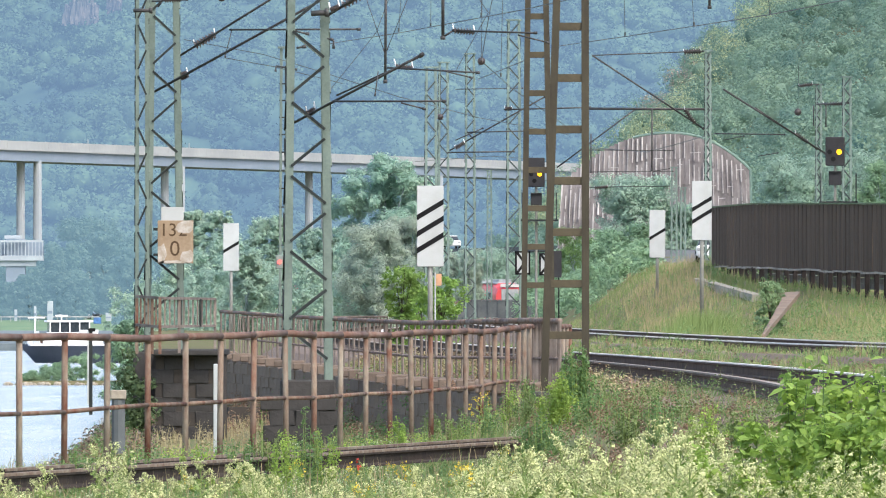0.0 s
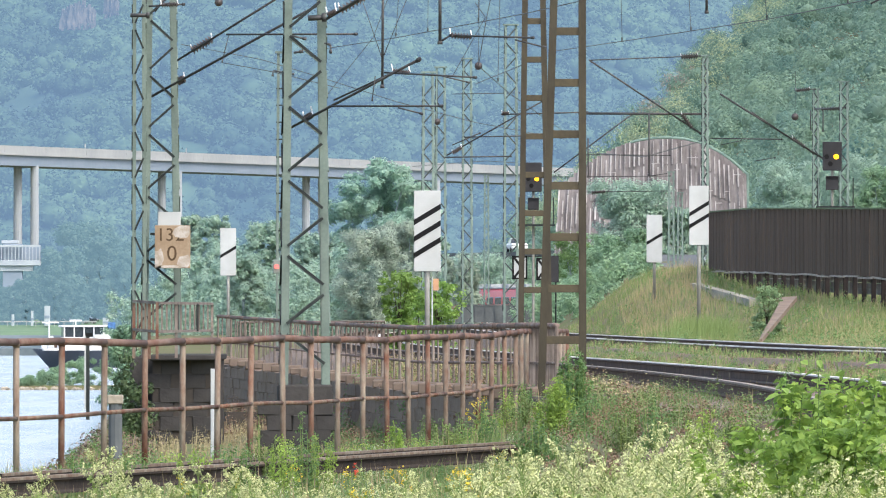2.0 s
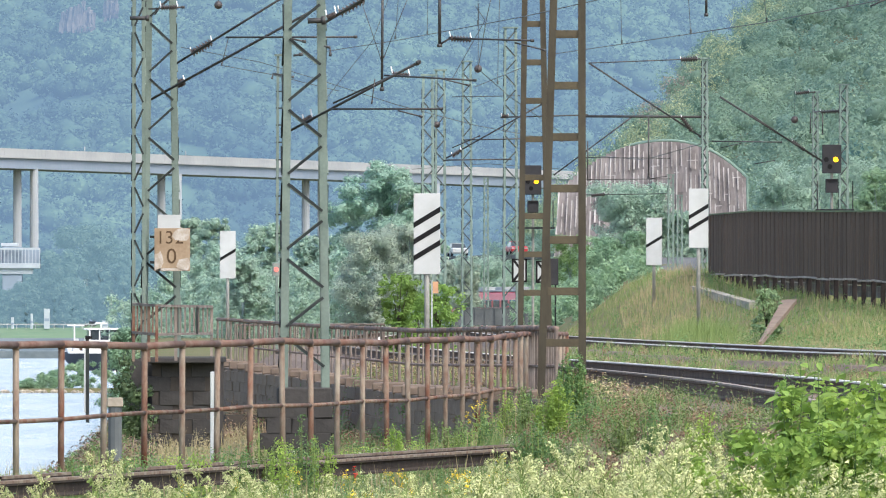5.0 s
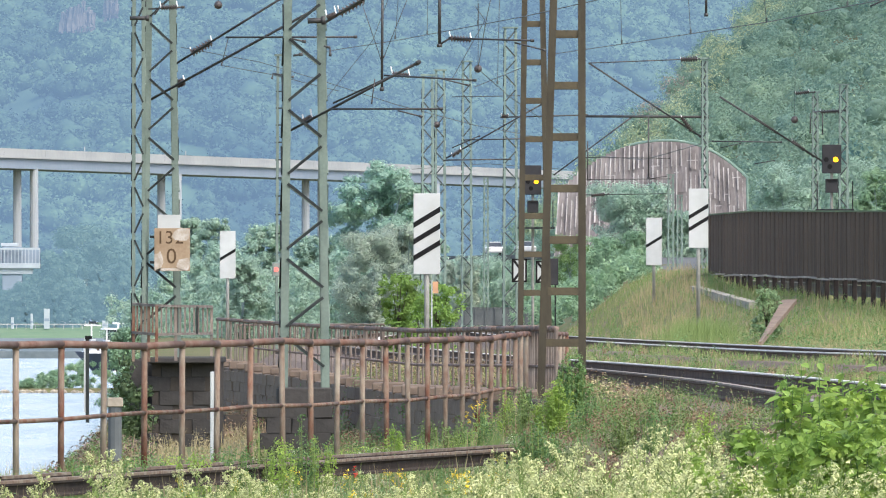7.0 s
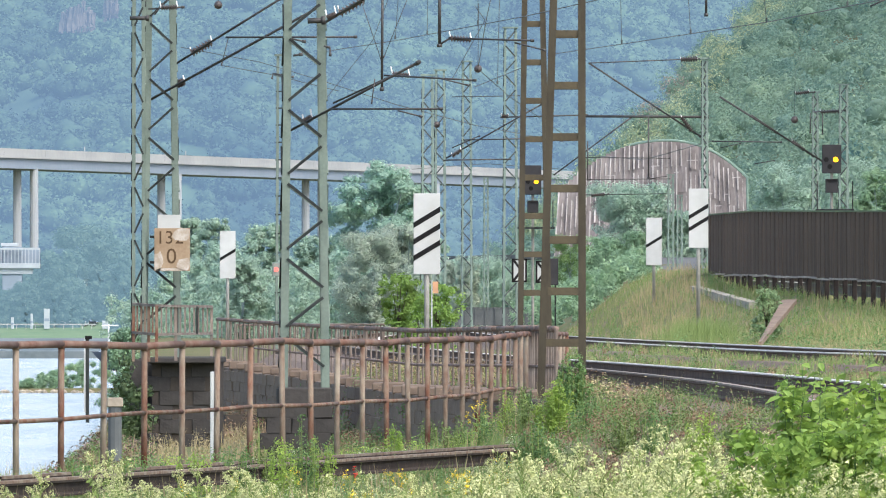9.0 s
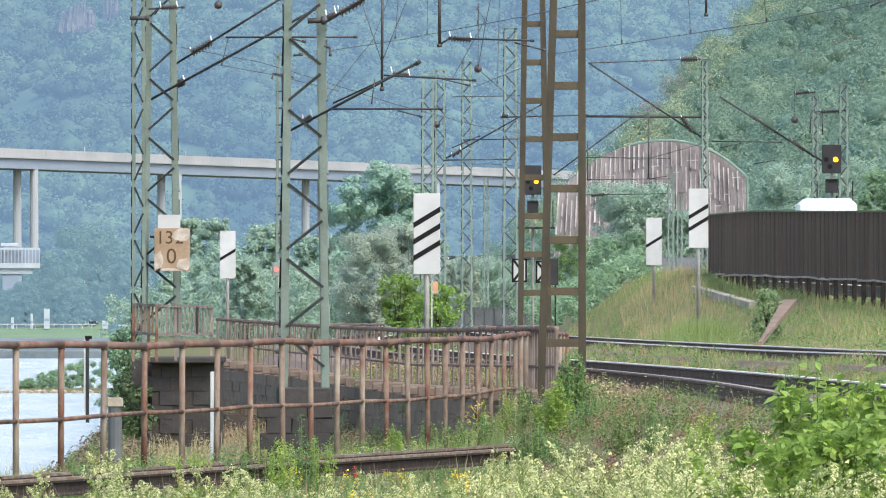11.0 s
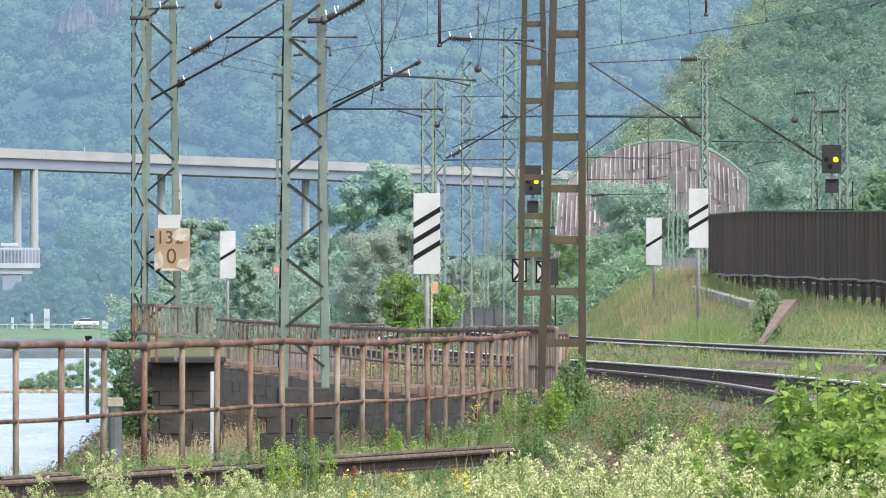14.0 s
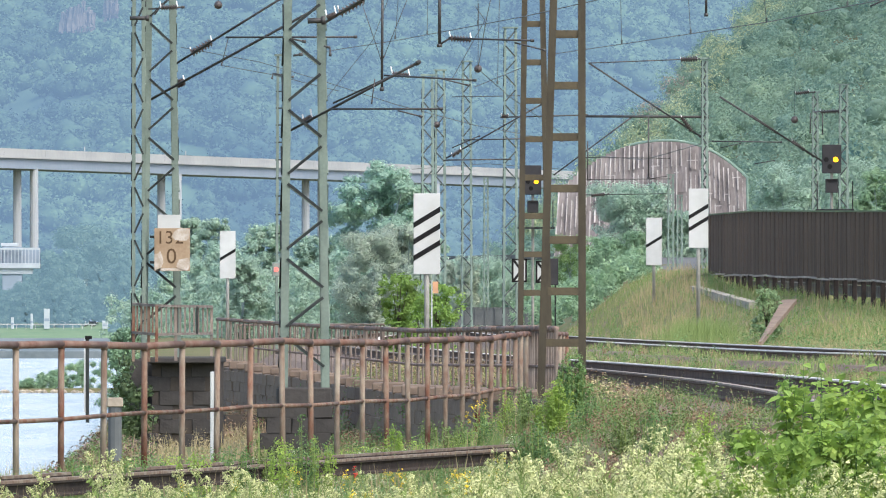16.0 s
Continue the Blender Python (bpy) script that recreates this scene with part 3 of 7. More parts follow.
outcrop((-84.5, 4400, 80.0), 3.5, 7.0, 6)


def tree(name, at, high, wide, material, label, seed, leaves=5000, size=0.35, trunk=0.25, clumps=30, bare=0.06, category="tree", spread_top=0.6):
    """A tapered trunk with limbs, and a crown of leaf clumps with gaps."""
    rng = np.random.default_rng(seed)
    if at[1] < 1300:
        at = (at[0], at[1], ground_z(at[0], at[1]) - 0.1)
    root = thing(name, at, label, category)
    bm = B()
    tube(bm, (0, 0, -0.3), (0, 0, high * 0.55), high * 0.03 * trunk * 4, 8, high * 0.012)
    part("trunk", bm, M_BARK if at[1] < 600 else M_FARBARK, root, smooth=True)
    cs, rs = [], []
    for k in range(clumps * 5):
        h = bare + (1 - bare) * rng.random() ** 0.85
        lim = wide / 2 * math.sqrt(max(0.04, 1 - (abs(h - 0.5) / 0.52) ** 2.4 * spread_top))
        lim *= 0.82 + 0.18 * math.sin(h * 9 + seed)
        a, q = rng.uniform(0, 6.28), rng.random() ** 0.4
        r = wide * rng.uniform(0.06, 0.14)
        wob = 1 + 0.16 * math.sin(3 * a + seed * 1.7 + h * 5)
        cs.append((math.cos(a) * q * lim * wob, math.sin(a) * q * lim * wob, h * high - r * 0.7))
        rs.append(r)
    bm = B()
    for c in cs[::14]:
        tube(bm, (0, 0, max(0.05, c[2] * 0.45)), c, high * 0.008, 5, high * 0.002)
    part("limb", bm, M_BARK if at[1] < 600 else M_FARBARK, root)
    if at[1] > 650:
        v, f = leaf_cloud(rng, cs, rs, int(leaves * 3.6), size * 0.47, up=0.9, hollow=0.15, scatter_n=0.2, broad=0.7, sides=3)
    else:
        v, f = leaf_cloud(rng, cs, rs, int(leaves * 1.4), size * 0.71, up=0.9, hollow=0.15, scatter_n=0.25)
    raw("crown", v, f, material, root)
    return root


# ---- tracks laid out ----
track("track_1", TRACK_A, RAIL_A, 138, 900, "rusty ballasted track with polished rail heads, curving away", 5.0, 290, fill=-0.2)
track("track_2", TRACK_B, RAIL_B, 190, 1900, "second weedy track on a higher bed", 8.0, 290, fill=-0.13)


def siding():
    """The low, overgrown track in front of the railing."""
    root = tagged(thing("track_3", (0, 0, 0), "low overgrown siding with rusty rails in front of the railing", "railway track"), kind="structure")
    a, b = Vector((-3.56, 129, 0.43)), Vector((1.60, 172.2, 0.44))
    for off in (0.0, 1.0):
        shift = Vector((0, 9.0 * off, -0.02 * off))
        pts = [tuple((a + shift).lerp(b + shift, k / 12))[:2] for k in range(13)]
        part("rail", rail_profile(B(), pts, 0.29 - 0.03 * off, high=0.14), M_OLDRAIL, root)
        bm = head_strip(B(), pts, 0.412 - 0.03 * off, 0.022, 0.0385)
        part("running_surface", bm, M_POSTGREY, root, "dull worn rail head")
    return root


siding()


# ---- pipe railing in front ----
def front_railing():
    root = thing("railing", (0, 0, 0), "rusty bent pipe railing with two rails beside the siding", "railing")
    # posts about 2.6 m apart along a bending line
    n = 20
    line = []
    for k in range(-2, n):
        y = 150 + 2.6 * k
        u = k / 19.0
        line.append((-3.706 + 6.53 * u - 1.99 * u * u, y))
    rng = np.random.default_rng(5)
    top = lambda k: 1.43 + 0.012 * math.sin(k * 0.9) + 0.008 * math.sin(k * 2.3) + 0.05 * smooth((k - 16) / 6)
    mid = lambda k: 0.765 + 0.05 * smooth(k / 8) + 0.05 * smooth((k - 15) / 6) + 0.008 * math.sin(k * 1.7)
    pts_t = [(p[0], p[1], top(k)) for k, p in enumerate(line)]
    pts_m = [(p[0], p[1] - 0.02, mid(k)) for k, p in enumerate(line)]
    for k, p in enumerate(line):
        lean = rng.uniform(-0.015, 0.015)
        bm = B()
        tube(bm, (p[0] + lean, p[1], 0.02), (p[0], p[1], top(k)), 0.028, 8)
        tube(bm, (p[0], p[1], top(k) - 0.045), (p[0], p[1], top(k) + 0.025), 0.031, 8)
        part("post", bm, (M_RUST, M_POSTGREY, M_POSTGREY, M_RUST, M_POSTGREY)[k % 5], root, smooth=True)
    for k in range(len(line) - 1):
        bm = B()
        tube(bm, pts_t[k], pts_t[k + 1], 0.033, 10)
        part("handrail", bm, M_RUSTTOP, root, smooth=True)
        bm = B()
        tube(bm, pts_m[k], pts_m[k + 1], 0.020, 8)
        part("middle_rail", bm, M_RUST, root, smooth=True)
    # the end that turns away along the track
    end = line[-1]
    last = pts_t[-1]
    for k in range(1, 13):
        x, y = end[0] + 0.085 * k, end[1] + 5.0 * k
        q = (x, y, 1.485 - 0.004 * k)
        bm = B()
        tube(bm, (x, y, 0.3), q, 0.03, 8)
        part("post", bm, M_POSTGREY if k % 3 else M_RUST, root, smooth=True)
        bm = B()
        tube(bm, last, q, 0.033, 8)
        part("handrail", bm, M_RUSTTOP, root, smooth=True)
        bm = B()
        tube(bm, (last[0], last[1], 0.8), (x, y, 0.8), 0.02, 8)
        part("middle_rail", bm, M_RUST, root, smooth=True)
        last = q
    return root


front_railing()


# ---- retaining wall and its railing behind the hollow ----
WALL = ((372, -4.85, 0.70), (310, -2.27, 0.60), (250, -0.36, 0.58), (215, 1.03, 0.66), (206, 1.35, 0.68))


def wall_at(u):
    """Point of the wall's top edge, u from 0 to 1."""
    ys, xs, zs = zip(*WALL)
    t = np.linspace(0, 1, len(WALL))
    return float(np.interp(u, t, xs)), float(np.interp(u, t, ys)), float(np.interp(u, t, zs))


def masonry(root, a, b, z0, z1, course, length, rng, depth=0.12, stone=None):
    """Courses of rough stones on the face from a to b; each stone its own mesh, shared by size."""
    a, b = Vector(a), Vector(b)
    d = b - a
    n = max(1, int(d.length / length))
    turn = math.degrees(math.atan2(d.y, d.x))
    rows = int((z1 - z0) / course)
    meshes = []
    for k in range(5):
        bm = B()
        box(bm, (0, 0, 0), (length * rng.uniform(0.97, 1.06), depth * rng.uniform(0.85, 1.2), course * rng.uniform(0.97, 1.05)), bevel=course * 0.05)
        for v in bm.verts:
            v.co += Vector(rng.normal(0, course * 0.03, 3))
        meshes.append(mesh_of(bm, "stone", stone or M_STONE))
    for j in range(rows):
        for i in range(n):
            u = (i + (0.25 if j % 2 else 0.6) + rng.uniform(-0.06, 0.06)) / n
            p = a + d * u
            ob = new("stone", meshes[int(rng.integers(5))])
            ob.parent = root
            ob.matrix_basis = pose(p.x, p.y, z0 + (j + 0.5) * course, 0, 0, turn)


def back_wall():
    rng = np.random.default_rng(8)
    root = tagged(thing("wall_back", (0, 0, 0), "sooty rubble retaining wall along the cutting", "wall"), kind="structure")
    n = 8
    for k in range(n):
        a, b = wall_at(k / n), wall_at((k + 1) / n)
        bm = B()
        m = (Vector(a) + Vector(b)) / 2
        d = Vector(b) - Vector(a)
        turn = Matrix.Rotation(math.atan2(d.y, d.x), 4, "Z")
        box(bm, (m.x, m.y, (m.z - 1.6) / 2), (Vector((d.x, d.y)).length + 0.1, 0.5, m.z + 1.55), turn)
        part("core", bm, M_RUBBLE, root)
    for k in range(4):
        a, b = wall_at(k / 4), wall_at((k + 1) / 4)
        masonry(root, (a[0] - 0.24, a[1], 0), (b[0] - 0.24, b[1], 0), min(a[2], b[2]) - 1.0, min(a[2], b[2]) + 0.02, 0.2, 2.3, rng, stone=M_RUBBLE)
    # coping blocks with gaps
    for k in range(46):
        a = wall_at((k + 0.5) / 46)
        bm = B()
        box(bm, (a[0] - 0.1, a[1], a[2] + 0.05), (0.4, 1.6 + 0.5 * (k % 3), 0.12 + 0.05 * (k % 2)), bevel=0.02)
        part("coping_block", bm, M_RUBBLE, root)
    return root


back_wall()


def back_railing():
    root = thing("railing", (0, 0, 0), "long brown post-and-rail railing on the retaining wall", "railing")
    n = 27
    pts = [wall_at(k / (n - 1)) for k in range(n)]
    high = lambda k: 0.96 - 0.10 * k / n
    for k, p in enumerate(pts):
        bm = B()
        tube(bm, (p[0], p[1], p[2]), (p[0], p[1], p[2] + high(k)), 0.026, 6)
        part("post", bm, M_RUSTFAR, root)
        if k:
            q = pts[k - 1]
            bm = B()
            tube(bm, (q[0], q[1], q[2] + high(k - 1)), (p[0], p[1], p[2] + high(k)), 0.036, 8)
            part("handrail", bm, M_RUSTPALE, root, smooth=True)
            bm = B()
            tube(bm, (q[0], q[1], q[2] + 0.42), (p[0], p[1], p[2] + 0.42), 0.02, 6)
            part("middle_rail", bm, M_RUSTPALE, root)
    # thin extra bars between the posts
    for k in range(n - 1):
        for f in (0.33, 0.67):
            p, q = Vector(pts[k]), Vector(pts[k + 1])
            m = p.lerp(q, f)
            bm = B()
            tube(bm, m, m + Vector((0, 0, high(k))), 0.014, 5)
            part("bar", bm, M_RUSTFAR, root)
    return root


back_railing()


def abutment():
    """Dark masonry block at the river end, with ivy."""
    rng = np.random.default_rng(21)
    root = tagged(thing("wall_abutment", (0, 0, 0), "black-stained stone abutment block beside the river", "wall"), kind="structure")
    d = 268
    x0, x1, zt = -4.52, -3.49, 0.99
    bm = B()
    box(bm, ((x0 + x1) / 2, d + 3.915, (zt - 1.9) / 2), (x1 - x0 - 0.02, 7.6, zt + 1.9))
    part("core", bm, M_MORTAR, root)
    masonry(root, (x0, d + 0.16, 0), (x1, d + 0.15, 0), -1.0, zt, 0.22, 0.36, rng)
    bm = B()
    box(bm, ((x0 + x1) / 2, d + 3.9, zt + 0.03), (x1 - x0 + 0.06, 8.2, 0.09), bevel=0.015)
    part("coping", bm, M_STONE, root)
    # lower wing running back to the long wall
    bm = B()
    box(bm, (-2.20, 300, -0.45), (3.2, 1.0, 0.9), Matrix.Rotation(radians(4), 4, "Z"))
    part("wing", bm, M_MORTAR, root)
    iv = thing("ivy", (-4.76, 267, 0.48), "dark ivy and scrub climbing the abutment corner", "ivy")
    cs = [(rng.uniform(-0.28, 0.2), rng.uniform(-0.1, 0.3), rng.uniform(-1.2, 0.62)) for _ in range(30)]
    v, f = leaf_cloud(rng, cs, [rng.uniform(0.1, 0.2) for _ in cs], 2600, 0.035, 1.0)
    raw("leaves", v, f, L_IVY, iv)
    bm = B()
    chain(bm, [(0.2, 0.1, -1.2), (0.1, 0.1, -0.4), (0.15, 0.1, 0.4)], 0.02, 5)
    part("stem", bm, M_BARK, iv)


abutment()


def corner_cage():
    """Boxed-in railing of flat bars round the mast foot."""
    root = thing("guard_cage", (0, 0, 0), "rusty cage of upright bars round the mast foot", "railing")
    d = 262
    x0, x1, x2 = -4.69, -4.29, -3.72
    zt, zb = 1.86, 1.02
    corners = [(x0, d), (x1, d - 3.0), (x2, d + 16.0)]
    for (ax, ay), (bx, by), n in ((corners[0], corners[1], 6), (corners[1], corners[2], 12)):
        for k in range(1 if n == 12 else 0, n + 1):
            u = k / n
            x, y = ax + (bx - ax) * u, ay + (by - ay) * u
            main = k in (0, 4, n)
            low = zb if main else zb + 0.40
            bm = B()
            box(bm, (x, y, (zt + low) / 2), (0.045 if main else 0.026, 0.02, zt - low))
            part("bar", bm, M_RUST if n == 6 else M_RUSTFAR, root)
        for z in (zt, zb + 0.41):
            bm = B()
            bar(bm, (ax, ay, z + (0.03 if n == 6 else 0.0)), (bx, by, z), 0.04, 0.04)
            part("rail", bm, M_RUSTFAR, root)
    # inner gate frame
    for k in (0, 1):
        bm = B()
        box(bm, (x1 + 0.20 + 0.22 * k, d + 4 + 6 * k, zb + 0.62), (0.04, 0.03, 0.44))
        part("gate_bar", bm, M_DARKST, root)
    return root


corner_cage()


# ---- masts ----
def lattice_mast(at, high, wide, top, turn, leg, bay, label, steel, dark, node=0.0, plate=0.014, strap=0.034, deep=1.0, rungs=False, group="lattice masts"):
    """Four angle legs and zigzag straps; bay: rise of a strap by the mast's width; node: height of a joint on the first leg."""
    root = thing("lattice_mast", at, label, "catenary mast", group, turn)
    w = lambda z: (wide + (top - wide) * z / high) / 2
    sx = ((-1, -1), (1, -1), (1, 1), (-1, 1))
    for a, b in sx:
        bm = B()
        corner_leg(bm, (a * w(0), b * w(0), 0), (a * w(high), b * w(high), high), a, b, leg, plate)
        part("leg", bm, steel, root)
    joints, k = [node], 0
    while joints[0] - bay * 2 * w(joints[0]) > 0:
        joints.insert(0, joints[0] - bay * 2 * w(joints[0]))
        k += 1
    while joints[-1] + bay * 2 * w(joints[-1]) < high:
        joints.append(joints[-1] + bay * 2 * w(joints[-1]))
    for f in range(4):
        a, b = sx[f], sx[(f + 1) % 4]
        for i, (z0, z1) in enumerate(zip(joints, joints[1:])):
            gap = 0.0 if rungs else (z1 - z0) * 0.13
            if rungs:
                z1 = z0
            p, q = (a, b) if (i - k + f // 2) % 2 == 0 else (b, a)
            e0, e1 = (Vector((c[0] * w(z), c[1] * w(z), z + g)) for c, z, g in ((p, z0, gap), (q, z1, -gap)))
            inward = Vector((e1.x - e0.x, e1.y - e0.y, 0)).normalized() * leg * 0.7
            bm = B()
            bar(bm, e0 + inward, e1 - inward, strap, 0.03)
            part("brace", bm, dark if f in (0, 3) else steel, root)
    bm = B()
    box(bm, (0, 0, high), (top + 0.1, top + 0.1, 0.05))
    part("cap", bm, steel, root)
    bm = B()
    box(bm, (0, 0, 0.03 - deep / 2), (wide + 0.06, wide + 0.06, deep), bevel=0.02)
    part("footing", bm, M_STONE, root)
    if deep > 1.2 and wide > 0.4:
        masonry(root, (-wide / 2 - 0.2, -wide / 2 - 0.02, 0), (wide / 2 + 0.1, -wide / 2 - 0.02, 0), -deep, 0.0, 0.19, 0.3, np.random.default_rng(33), 0.1)
    return root


NEAR_A, NEAR_B = 272, 215
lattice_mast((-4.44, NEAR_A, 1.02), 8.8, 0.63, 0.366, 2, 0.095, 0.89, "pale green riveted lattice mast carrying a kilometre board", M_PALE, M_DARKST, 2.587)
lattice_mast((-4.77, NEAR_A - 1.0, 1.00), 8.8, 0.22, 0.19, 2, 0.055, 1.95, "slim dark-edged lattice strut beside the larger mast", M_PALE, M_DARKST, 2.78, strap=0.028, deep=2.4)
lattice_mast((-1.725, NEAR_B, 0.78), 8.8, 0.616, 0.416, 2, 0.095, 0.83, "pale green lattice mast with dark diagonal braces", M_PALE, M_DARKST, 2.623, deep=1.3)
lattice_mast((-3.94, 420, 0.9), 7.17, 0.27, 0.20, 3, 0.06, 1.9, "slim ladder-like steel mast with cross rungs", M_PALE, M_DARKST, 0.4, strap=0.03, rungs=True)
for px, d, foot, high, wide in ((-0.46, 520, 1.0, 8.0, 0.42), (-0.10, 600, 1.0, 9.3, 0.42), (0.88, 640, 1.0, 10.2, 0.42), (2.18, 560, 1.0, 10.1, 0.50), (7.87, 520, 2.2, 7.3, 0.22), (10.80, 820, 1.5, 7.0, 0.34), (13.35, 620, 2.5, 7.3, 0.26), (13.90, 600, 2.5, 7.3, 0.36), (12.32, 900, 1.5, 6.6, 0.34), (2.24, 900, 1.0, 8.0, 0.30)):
    lattice_mast((px, d, foot), high, wide, wide * 0.8, 1.5, 0.07, 1.15, "pale lattice mast among the overhead lines, haze in its colour", M_PALEFAR, M_GREYST if d < 800 else M_PALEFAR, 0.2, 0.025, 0.04)


def batten_mast(x0, x1, top0, top1, d, foot, high, pitch, phase, leg, label):
    """Two channel legs joined by batten plates; x at the foot and at the top."""
    root = thing("batten_mast", ((x0 + x1) / 2, d, foot), label, "catenary mast", "batten masts")
    c = (x0 + x1) / 2
    ends = ((x0 - c, top0 - c), (x1 - c, top1 - c))
    for a, b in ends:
        bm = B()
        bar(bm, (a, 0, 0), (b, 0, high), leg, 0.2)
        part("leg", bm, M_BROWNST, root)
    z = phase
    while z < high:
        u = z / high
        a, b = ends[0][0] + (ends[0][1] - ends[0][0]) * u, ends[1][0] + (ends[1][1] - ends[1][0]) * u
        for y in (-0.085 + 0.02 * u, 0.085 - 0.02 * u):
            bm = B()
            box(bm, ((a + b) / 2, y, z), (b - a - leg * 0.3, 0.012, leg * 1.05), bevel=0.003)
            part("batten", bm, M_BATTEN if y < 0 else M_BROWNST, root)
        z += pitch
    bm = B()
    box(bm, (0, 0, -0.26), (0.75, 0.6, 0.5), bevel=0.03)
    part("footing", bm, M_STONE, root)
    return root


batten_mast(1.13, 1.61, 1.42, 1.60, 200, 0.74, 9.0, 0.595, 1.385 - 0.74, 0.086, "brown battened steel mast with ochre plates")
batten_mast(1.164, 1.618, 1.28, 1.44, 262, 0.85, 9.0, 0.582, 0.043, 0.086, "narrower brown battened mast behind the other")


# ---- boards, signals ----
def distance_board(px, d, stripes, top, pole_low, label):
    """White board, 0.43 by 1.3 m, with rising black stripes, on a pole."""
    h, w = 1.3, 0.43
    root = thing("distance_board", (px, d, pole_low), label, "railway sign", "distance boards")
    zt = top - pole_low
    bm = B()
    box(bm, (0, 0, zt - h / 2), (w, 0.03, h), bevel=0.006)
    board = part("board", bm, M_WHITE, root)
    for k in range(stripes):
        zc = zt - h * (0.5 if stripes == 1 else (0.49 if stripes == 2 else 0.50)) + (k - (stripes - 1) / 2) * h * 0.205
        bm = B()
        vs = [bm.verts.new(c) for c in ((-w / 2, -0.019, zc - 0.175), (w / 2, -0.019, zc + 0.085), (w / 2, -0.019, zc + 0.175), (-w / 2, -0.019, zc - 0.085))]
        bm.faces.new(vs)
        ex = bmesh.ops.extrude_face_region(bm, geom=bm.faces[:])
        bmesh.ops.translate(bm, vec=(0, 0.004, 0), verts=[v for v in ex["geom"] if isinstance(v, bmesh.types.BMVert)])
        bmesh.ops.recalc_face_normals(bm, faces=bm.faces[:])
        part("stripe", bm, M_BLACK, board, "black diagonal stripe")
    bm = B()
    tube(bm, (0, 0.06, 0), (0, 0.06, zt - 0.1), 0.045, 10)
    part("pole", bm, M_GREYPOLE, root, smooth=True)
    for z in (zt - 0.3, zt - 1.0):
        bm = B()
        box(bm, (0, 0.045, z), (0.14, 0.06, 0.04))
        part("clamp", bm, M_GREYPOLE, board)
    return root


distance_board(-0.26, 278, 3, 3.68, 0.3, "white distance board with three black stripes")
distance_board(5.60, 379, 2, 4.52, 1.25, "white distance board with two black stripes")
distance_board(5.77, 473, 1, 4.43, 1.9, "white distance board with one black stripe beside the bank")
distance_board(-5.89, 473, 1, 4.07, 0.3, "white distance board with one black stripe behind the railing")


def kilometre_board():
    root = thing("kilometre_board", (-4.25, 271.3, 2.75), "peeling tan kilometre board reading 132 over 0", "railway sign")
    w, h = 0.559, 0.674
    bm = B()
    box(bm, (0, 0, 0), (w, 0.02, h), bevel=0.004)
    plate = part("plate", bm, M_KM, root)
    for at, size in (((0.28, 0.37), (0.54, 0.34)), ((-0.40, -0.30), (0.30, 0.52)), ((0.33, -0.35), (0.42, 0.32)), ((-0.1, -0.47), (0.8, 0.09))):
        bm = B()
        n = 11
        rng = np.random.default_rng(int(abs(at[0]) * 100))
        vs = []
        for k in range(n):
            a = 6.283 * k / n
            r = rng.uniform(0.75, 1.15)
            x = max(-0.495, min(0.495, at[0] + math.cos(a) * size[0] / 2 * r))
            z = max(-0.495, min(0.495, at[1] + math.sin(a) * size[1] / 2 * r))
            vs.append(bm.verts.new((x * w, -0.016, z * h)))
        bm.faces.new(vs)
        part("peeled_patch", bm, M_KMPEEL, plate, "bare whitish patch where the film peeled")
    for text, x, z, size in (("1", -0.33, 0.14, 0.34), ("3", -0.08, 0.14, 0.34), ("2", 0.20, 0.14, 0.34), ("0", -0.02, -0.32, 0.40)):
        cu = bpy.data.curves.new("digit", "FONT")
        cu.body, cu.size, cu.align_x, cu.extrude = text, size * h * 1.25, "CENTER", 0.002
        cu.materials.append(M_KMDIGIT)
        ob = new("digit", cu)
        ob.parent = plate
        ob.matrix_basis = pose(x * w, -0.012, z * h, 90, 0, 0)
    bm = B()
    box(bm, (-0.05, 0.012, 0.47 * h + 0.11), (0.355, 0.02, 0.24), bevel=0.004)
    part("upper_plate", bm, M_WHITE, root, "plain white plate above")
    for z in (-0.2, 0.2):
        bm = B()
        box(bm, (-0.1, 0.1, z), (0.5, 0.18, 0.04))
        part("bracket", bm, M_DARKST, root)


kilometre_board()


